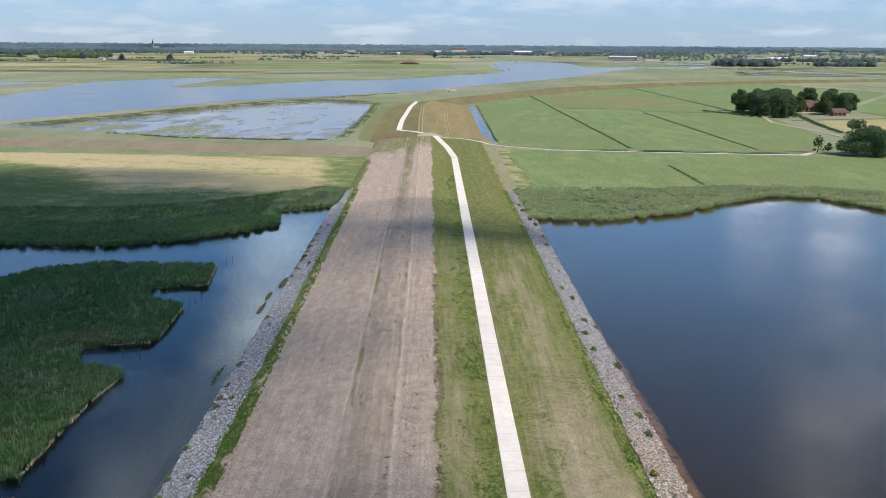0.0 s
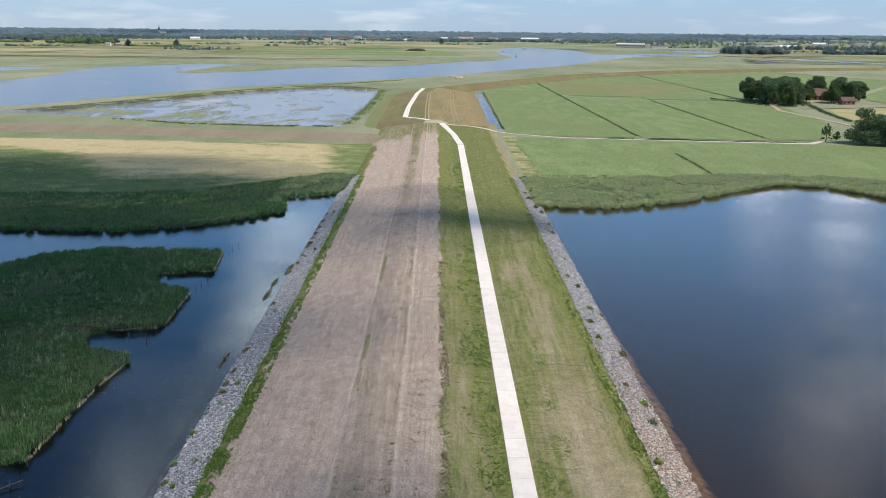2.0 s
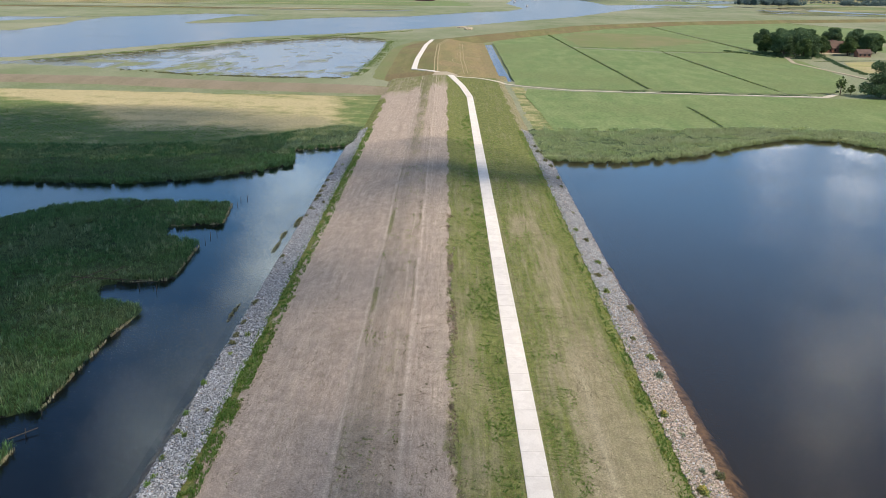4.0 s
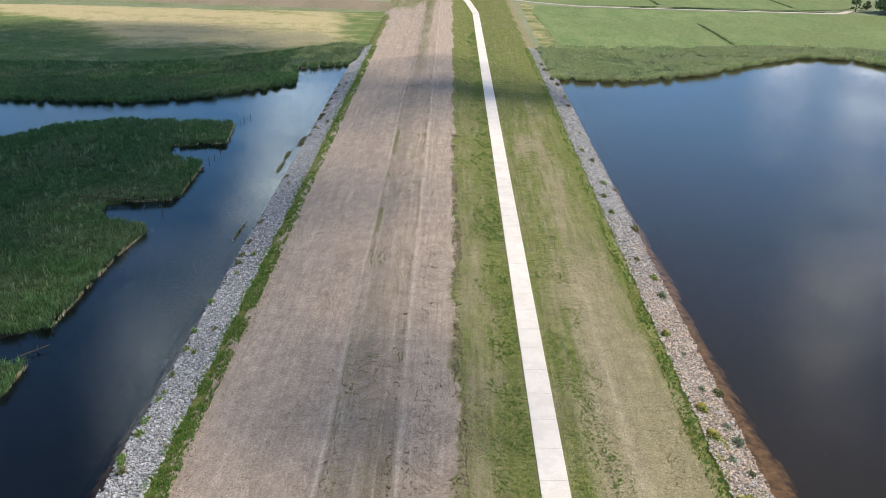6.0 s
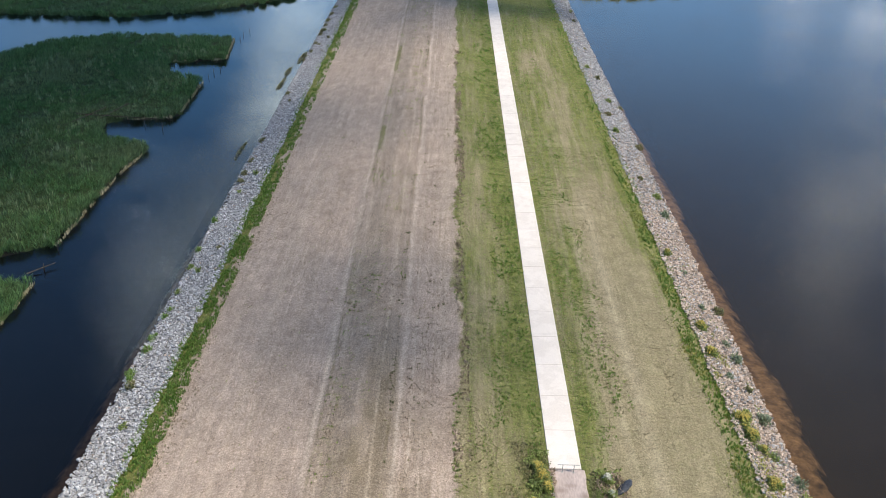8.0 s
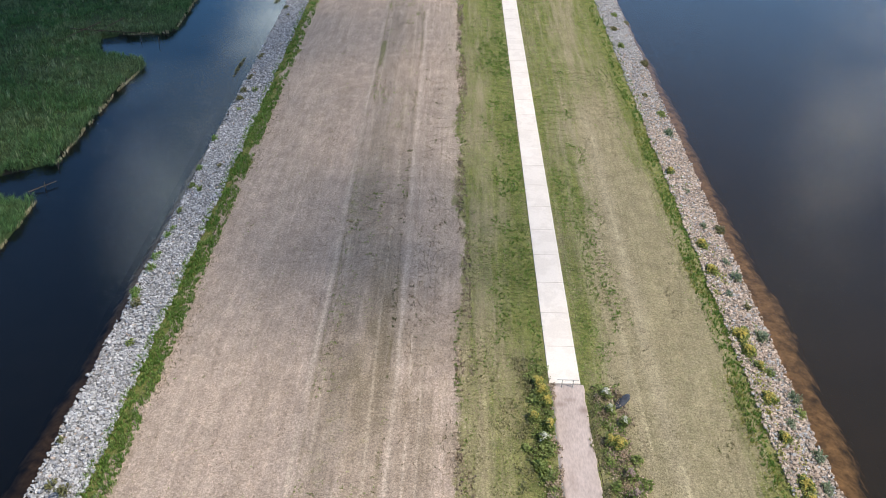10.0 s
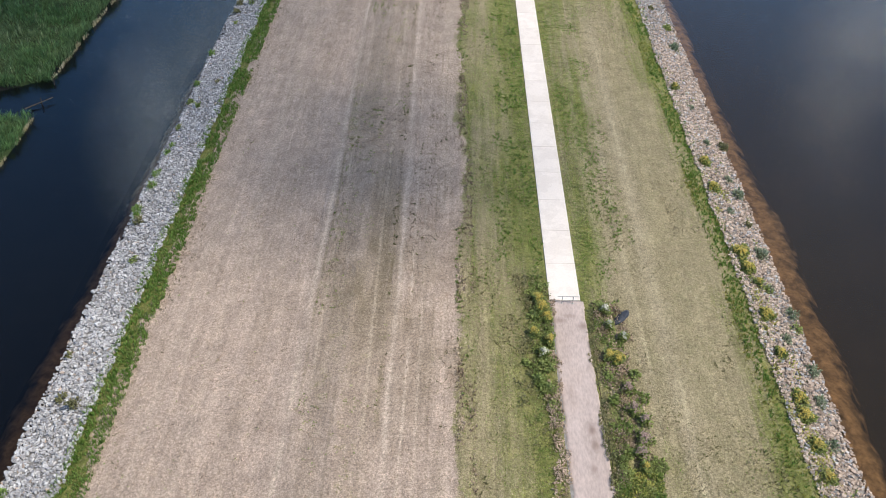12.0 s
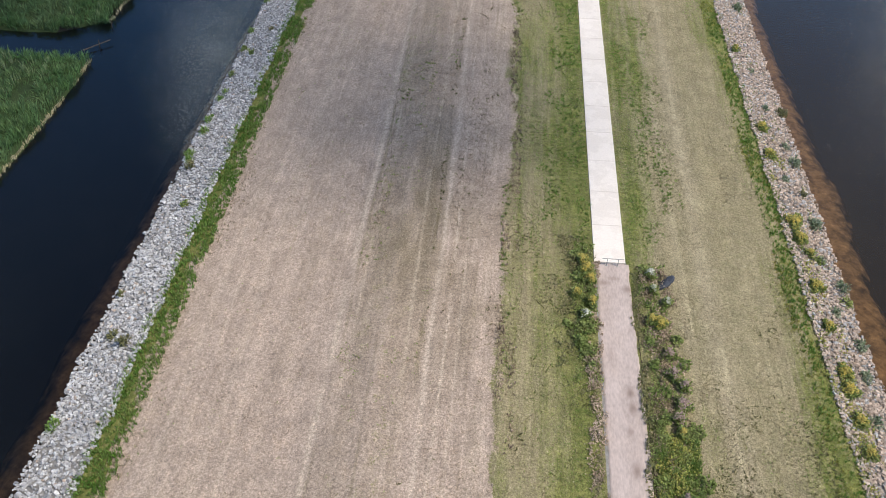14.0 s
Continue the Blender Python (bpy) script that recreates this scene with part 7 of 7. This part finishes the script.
# barns and houses by the far woods
for x, y, lx, ly, h, rh, wall, roof, label in (
        (58, 3120, 52, 24, 16, 6, "white_wall", "roof_tile", "large pale building with a red roof"), (285, 3080, 62, 26, 10, 4, "pale_brick", "white_roof", "large brown hall with a white roof"),
        (-83, 2860, 40, 14, 6, 4, "pale_brick", "roof_tile", "long low house with a pale red roof"), (-148, 2880, 10, 9, 6, 3, "white_wall", "white_roof", "small white house by the far trees"),
        (-804, 2020, 12, 9, 5, 3, "white_wall", "grey_roof", "small white farmhouse in the meadows"), (-782, 2030, 16, 10, 4, 3, "pale_brick", "grey_roof", "small brick barn in the meadows"),
        (-640, 2990, 26, 12, 7, 4, "white_wall", "roof_tile", "pale house by the far woods"), (-840, 2840, 30, 12, 6, 4, "white_wall", "white_roof", "pale house by the far woods"),
        (-520, 3050, 30, 14, 8, 5, "pale_brick", "roof_tile", "brick house at the edge of the town"), (-440, 3080, 26, 12, 8, 5, "white_wall", "roof_tile", "pale house at the edge of the town"),
        (-380, 3060, 34, 12, 8, 5, "pale_brick", "roof_tile", "brick house at the edge of the town"), (-330, 3100, 24, 12, 9, 5, "white_wall", "grey_roof", "pale house at the edge of the town"),
        (-270, 3070, 30, 12, 8, 5, "pale_brick", "roof_tile", "brick house at the edge of the town"), (160, 3180, 36, 16, 8, 4, "white_wall", "grey_roof", "pale house among far trees"),
        (-20, 3160, 24, 12, 8, 4, "white_wall", "white_roof", "white house among far trees"), (400, 3150, 30, 14, 7, 4, "white_wall", "grey_roof", "pale house among far trees"),
        (520, 2480, 80, 20, 6, 3, "pale_brick", "white_roof", "long greenhouse-like hall by the pool"), (560, 2300, 40, 16, 6, 3, "white_wall", "roof_tile", "pale farm building on the plain"),
        (860, 2330, 60, 20, 6, 4, "pale_brick", "grey_roof", "long farm barn with a grey roof"), (930, 2380, 60, 22, 6, 4, "white_wall", "white_roof", "long farm barn with a white roof"),
        (800, 2280, 30, 14, 5, 4, "white_wall", "grey_roof", "pale farm building on the plain"), (1180, 2760, 40, 16, 7, 4, "white_wall", "white_roof", "white house far off on the plain"),
        (1330, 2800, 40, 16, 7, 4, "white_wall", "grey_roof", "pale house far off on the plain")):
    build_house("house", x, y, lx, ly, h, rh, 0.08 * math.sin(x), wall, roof, label, max(3, int(lx / 7)))


def build_church(x, y):
    thing = tagged(new("church"), "distant grey church with a slim pointed spire", "church")
    thing.matrix_basis = Matrix.Translation((x, y, 2)) @ Matrix.Diagonal((0.75, 0.75, 0.75, 1))
    bm = bmesh.new()
    box(bm, -4, 4, -4, 4, -1, 34)
    part("tower", bm, "grey_roof", thing)
    bm = bmesh.new()
    rod(bm, (0, 0, 34), (0, 0, 62), 5.2, 0.1, 8)
    part("spire", bm, "dark_pile", thing)
    bm = bmesh.new()
    box(bm, 4, 34, -7, 7, -1, 14)
    v = [bm.verts.new(c) for c in ((4, -7.5, 14), (34, -7.5, 14), (34, 0, 24), (4, 0, 24), (4, 7.5, 14), (34, 7.5, 14))]
    for f in ((0, 1, 2, 3), (3, 2, 5, 4), (1, 5, 2), (0, 3, 4)):
        bm.faces.new([v[i] for i in f])
    part("nave", bm, "grey_roof", thing)


build_church(-1180, 3500)

# ---- far woods, hedges and river things ----


def woods(name, places, per, leaf, label, material="hazy_leaf", category="woods", jitter=0.4):
    """Woods as many ragged crowns of leaf sprays, joined. places: x, y, radius, height arrays."""
    x, y, r, h = (np.repeat(v, per) for v in places)
    n = len(x)
    d = RNG.normal(0, 1, (n, 3))
    d /= np.linalg.norm(d, axis=1)[:, None]
    d = d * RNG.uniform(0.35, 1.05, (n, 1))
    base = 2.0 * smooth01((y - 3000) / 1800) + LAND
    p = np.stack([x + d[:, 0] * r, y + d[:, 1] * r, base + h * (0.5 + 0.48 * d[:, 2])], 1)
    # sprays droop outwards and show their upper sides
    face = np.array([0.1, -0.5, 0.8]) + d * min(0.5, jitter * 1.25) + RNG.normal(0, jitter, (n, 3))
    u = np.cross(face, RNG.normal(0, 1, (n, 3)))
    u /= np.linalg.norm(u, axis=1)[:, None]
    w = np.cross(face, u)
    w /= np.linalg.norm(w, axis=1)[:, None]
    s = leaf * RNG.uniform(0.6, 1.3, (n, 1))
    v = np.stack([p - u * s, p - w * s * 0.7, p + u * s, p + w * s * 0.7], 1)
    v[..., 2] = np.maximum(v[..., 2], base[:, None] - 0.3)
    f = np.arange(n)[:, None] * 4 + np.array([[0, 1, 2, 3]])
    tagged(new(name, fast_mesh(name, v.reshape(-1, 3), f, [material])), label, category, kind="stuff")


def wood_band(x0, x1, y0, y1, n, r, h, gap=0.45, seed=70, wide=220, deep=60):
    x, y = RNG.uniform(x0, x1, n), RNG.uniform(y0, y1, n)
    k = fractal(x / wide, y / deep, seed) > gap
    x, y = x[k], y[k]
    return x, y, r * RNG.uniform(0.6, 1.4, len(x)), h * RNG.uniform(0.5, 1.25, len(x))


# distant crowns take their haze from the leaf colour
woods("far_woods", wood_band(-2300, 900, 2850, 3350, 5200, 5, 9, 0.57), 18, 2.6, "broken belt of far trees, blue haze in their colour", jitter=0.2)
woods("far_woods", wood_band(-3200, 1300, 3400, 4100, 7500, 6.5, 11, 0.50, 75), 13, 4.6, "belt of far woods, blue haze in their colour", "hazy_distant_leaf", jitter=0.12)
woods("far_woods", wood_band(-4600, 4600, 4150, 4930, 15000, 10, 17, 0.15, 80, 500, 120), 8, 8.5, "woods on the horizon, grey-blue haze in their colour", "hazy_distant_leaf", jitter=0.08)
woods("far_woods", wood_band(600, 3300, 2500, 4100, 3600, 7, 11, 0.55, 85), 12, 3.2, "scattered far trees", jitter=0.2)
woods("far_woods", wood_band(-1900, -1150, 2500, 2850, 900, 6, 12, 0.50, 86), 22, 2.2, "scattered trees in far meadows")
woods("far_woods", wood_band(-1040, -890, 2200, 2330, 90, 8, 15, 0.0), 110, 1.8, "small dark wood in the meadows", "dark_leaf")
woods("far_woods", wood_band(-1230, -1110, 2250, 2300, 60, 5, 6, 0.0), 60, 1.4, "low dark thicket in the meadows", "dark_leaf")
woods("far_woods", wood_band(600, 720, 1830, 1900, 75, 7, 16, 0.0), 110, 1.7, "small wood on the plain", "hazy_leaf")
woods("far_woods", wood_band(830, 960, 1880, 1920, 60, 6, 12, 0.0), 90, 1.6, "small wood on the plain", "hazy_leaf")
woods("far_woods", wood_band(900, 1150, 2240, 2330, 70, 7, 12, 0.35), 80, 1.8, "small wood on the plain", "hazy_leaf")
woods("far_woods", wood_band(-60, 470, 2960, 3040, 260, 6, 11, 0.45, 92, 60, 40), 50, 1.9, "trees in front of the far houses", "hazy_leaf")
woods("far_scrub", wood_band(-760, -600, 1990, 2060, 80, 4, 4, 0.0), 40, 1.2, "low dark scrub in the meadows", "dark_leaf", "scrub")
pick = np.random.default_rng(43)
for i in range(34):                       # hedges and rows of trees across the far land
    y0 = 1700 + 1300 * pick.uniform()
    mid, half = pick.uniform(-0.55, 0.55) * y0, pick.uniform(20, 90)
    if -0.05 * y0 < mid < 0.22 * y0 and y0 < 2500:
        continue
    n = int(half * 0.5)
    x = mid + half * pick.uniform(-1, 1, n)
    woods("hedgerow", (x, y0 + 0.05 * (x - mid) + pick.normal(0, 3, n), pick.uniform(2, 4.5, n), pick.uniform(2.5, 8, n)), 22, 1.2, "row of far hedge trees and bushes", "hazy_leaf", "hedge")


def heap(name, x, y, rx, ry, h, material, label, z=LAND, category="heap"):
    bm = bmesh.new()
    bmesh.ops.create_icosphere(bm, subdivisions=3, radius=1)
    for v in bm.verts:
        r = 1 + 0.25 * noise.noise(v.co * 2.1 + Vector((x, 0, 0)))
        v.co = Vector((v.co.x * rx * r, v.co.y * ry * r, max(v.co.z, -0.1) * h * r))
    ob = tagged(new(name, bm_mesh(name, bm, material)), label, category)
    ob.location = (x, y, z)


heap("peat_heap", -73, 1862, 22, 8, 4.5, "dark_pile", "long dark heap of peat or timber in the meadow")
heap("sand_heap", 10, 906, 5, 8, 2.5, "sand", "pale heap of sand by the river")
heap("sand_heap", 3, 925, 6, 5, 1.8, "sand", "pale heap of sand by the river")


def build_boat(x, y, turn, label):
    thing = tagged(new("motor_boat"), label, "boat", "boats on the river")
    thing.matrix_basis = Matrix.Translation((x, y, 0)) @ Matrix.Rotation(turn, 4, "Z")
    bm = bmesh.new()
    outline = [(-5, -1.6), (2.5, -1.7), (5, -0.9), (6.2, 0), (5, 0.9), (2.5, 1.7), (-5, 1.6)]
    lo = [bm.verts.new((a * 0.9, b * 0.75, -0.4)) for a, b in outline]
    hi = [bm.verts.new((a, b, 1.2)) for a, b in outline]
    bm.faces.new(lo[::-1]), bm.faces.new(hi)
    for i in range(len(lo)):
        j = (i + 1) % len(lo)
        bm.faces.new((lo[i], lo[j], hi[j], hi[i]))
    part("hull", bm, "boat_hull", thing)
    bm = bmesh.new()
    box(bm, -2.5, 1.8, -1.2, 1.2, 1.2, 2.7)
    bmesh.ops.bevel(bm, geom=bm.edges[:], offset=0.15, segments=2, affect="EDGES")
    cabin = part("cabin", bm, "boat_hull", thing)
    for side in (-1, 1):
        bm = bmesh.new()
        box(bm, -2.1, 1.4, side * 1.2 - 0.03, side * 1.2 + 0.03, 1.9, 2.4)
        part("window", bm, "dark_glass", cabin, "dark window strip")


build_boat(128, 1640, 1.2, "white motor boat on the river")
build_boat(122, 1930, 0.9, "white motor boat on the river")
build_boat(190, 2180, 0.4, "white motor boat far up the river")

# ---- fair-weather clouds that drift over the land ----


def build_cloud(cx, cy, rx, ry, high, seed, material="cloud", turn=0.0, tall=0.35):
    """A flat-based cumulus whose shadow falls round (cx, cy)."""
    centre = Vector((cx, cy, 0)) + SUN_DIR * (high / SUN_DIR.z)
    bm = bmesh.new()
    bmesh.ops.create_icosphere(bm, subdivisions=4, radius=1.0)
    shift = Vector((seed * 3.7, seed * 1.3, 0))
    for v in bm.verts:
        p = v.co.copy()
        lump = 1 + 0.22 * noise.noise(p * 2.0 + shift) + 0.12 * noise.noise(p * 4.6 + shift)
        v.co = Vector((p.x * lump, p.y * lump, max(p.z, -0.12) * lump))
    for f in bm.faces:
        f.smooth = True
    if material in ("white_cloud", "veil_cloud", "pale_cloud", "soft_cloud"):
        ob = tagged(new("backdrop", bm_mesh("backdrop", bm, material)), "glowing far-off cloud added to the sky backdrop", "sky", kind="structure")
    else:
        ob = tagged(new("cloud", bm_mesh("cloud", bm, material)), "white fair-weather cumulus cloud", "cloud", "clouds")
    ob.matrix_world = Matrix.Translation(centre) @ Matrix.Rotation(turn, 4, "Z") @ Matrix.Diagonal((rx, ry, tall * min(rx, ry), 1))


build_cloud(-185, 225, 150, 132, 620, 1)
build_cloud(-130, 296, 98, 62, 620, 7)
build_cloud(-86, 172, 46, 82, 620, 2)
build_cloud(-88, 98, 42, 44, 620, 9, "mid_cloud")
build_cloud(-14, 230, 42, 50, 620, 3, "mid_cloud")
build_cloud(14, 230, 36, 16, 620, 4, "mid_cloud")
build_cloud(-32, 145, 44, 72, 620, 5, "thin_cloud")
build_cloud(-15, 86, 38, 34, 620, 8, "faint_cloud")
build_cloud(-10, 73, 19, 18, 620, 6, "thin_cloud")


def distant_cloud(x, y, z, rx, ry, seed, material="white_cloud"):
    """An unseen glowing cumulus low in the northern sky, added for the water to mirror."""
    off = SUN_DIR * (z / SUN_DIR.z)
    build_cloud(x - off.x, y - off.y, rx, ry, z, seed, material, 0.0, 0.35)


distant_cloud(905, 1840, 900, 115, 150, 11, "soft_cloud")
distant_cloud(1170, 2160, 900, 150, 120, 12, "veil_cloud")
distant_cloud(-645, 1480, 900, 66, 190, 13, "pale_cloud")
distant_cloud(-625, 1830, 900, 75, 260, 19, "veil_cloud")
distant_cloud(-610, 2850, 900, 190, 850, 14, "veil_cloud")
distant_cloud(-760, 4000, 900, 330, 420, 17, "veil_cloud")
distant_cloud(1850, 4800, 900, 230, 130, 15)
distant_cloud(2300, 4750, 900, 230, 130, 16)
distant_cloud(1950, 4000, 900, 230, 160, 18, "veil_cloud")
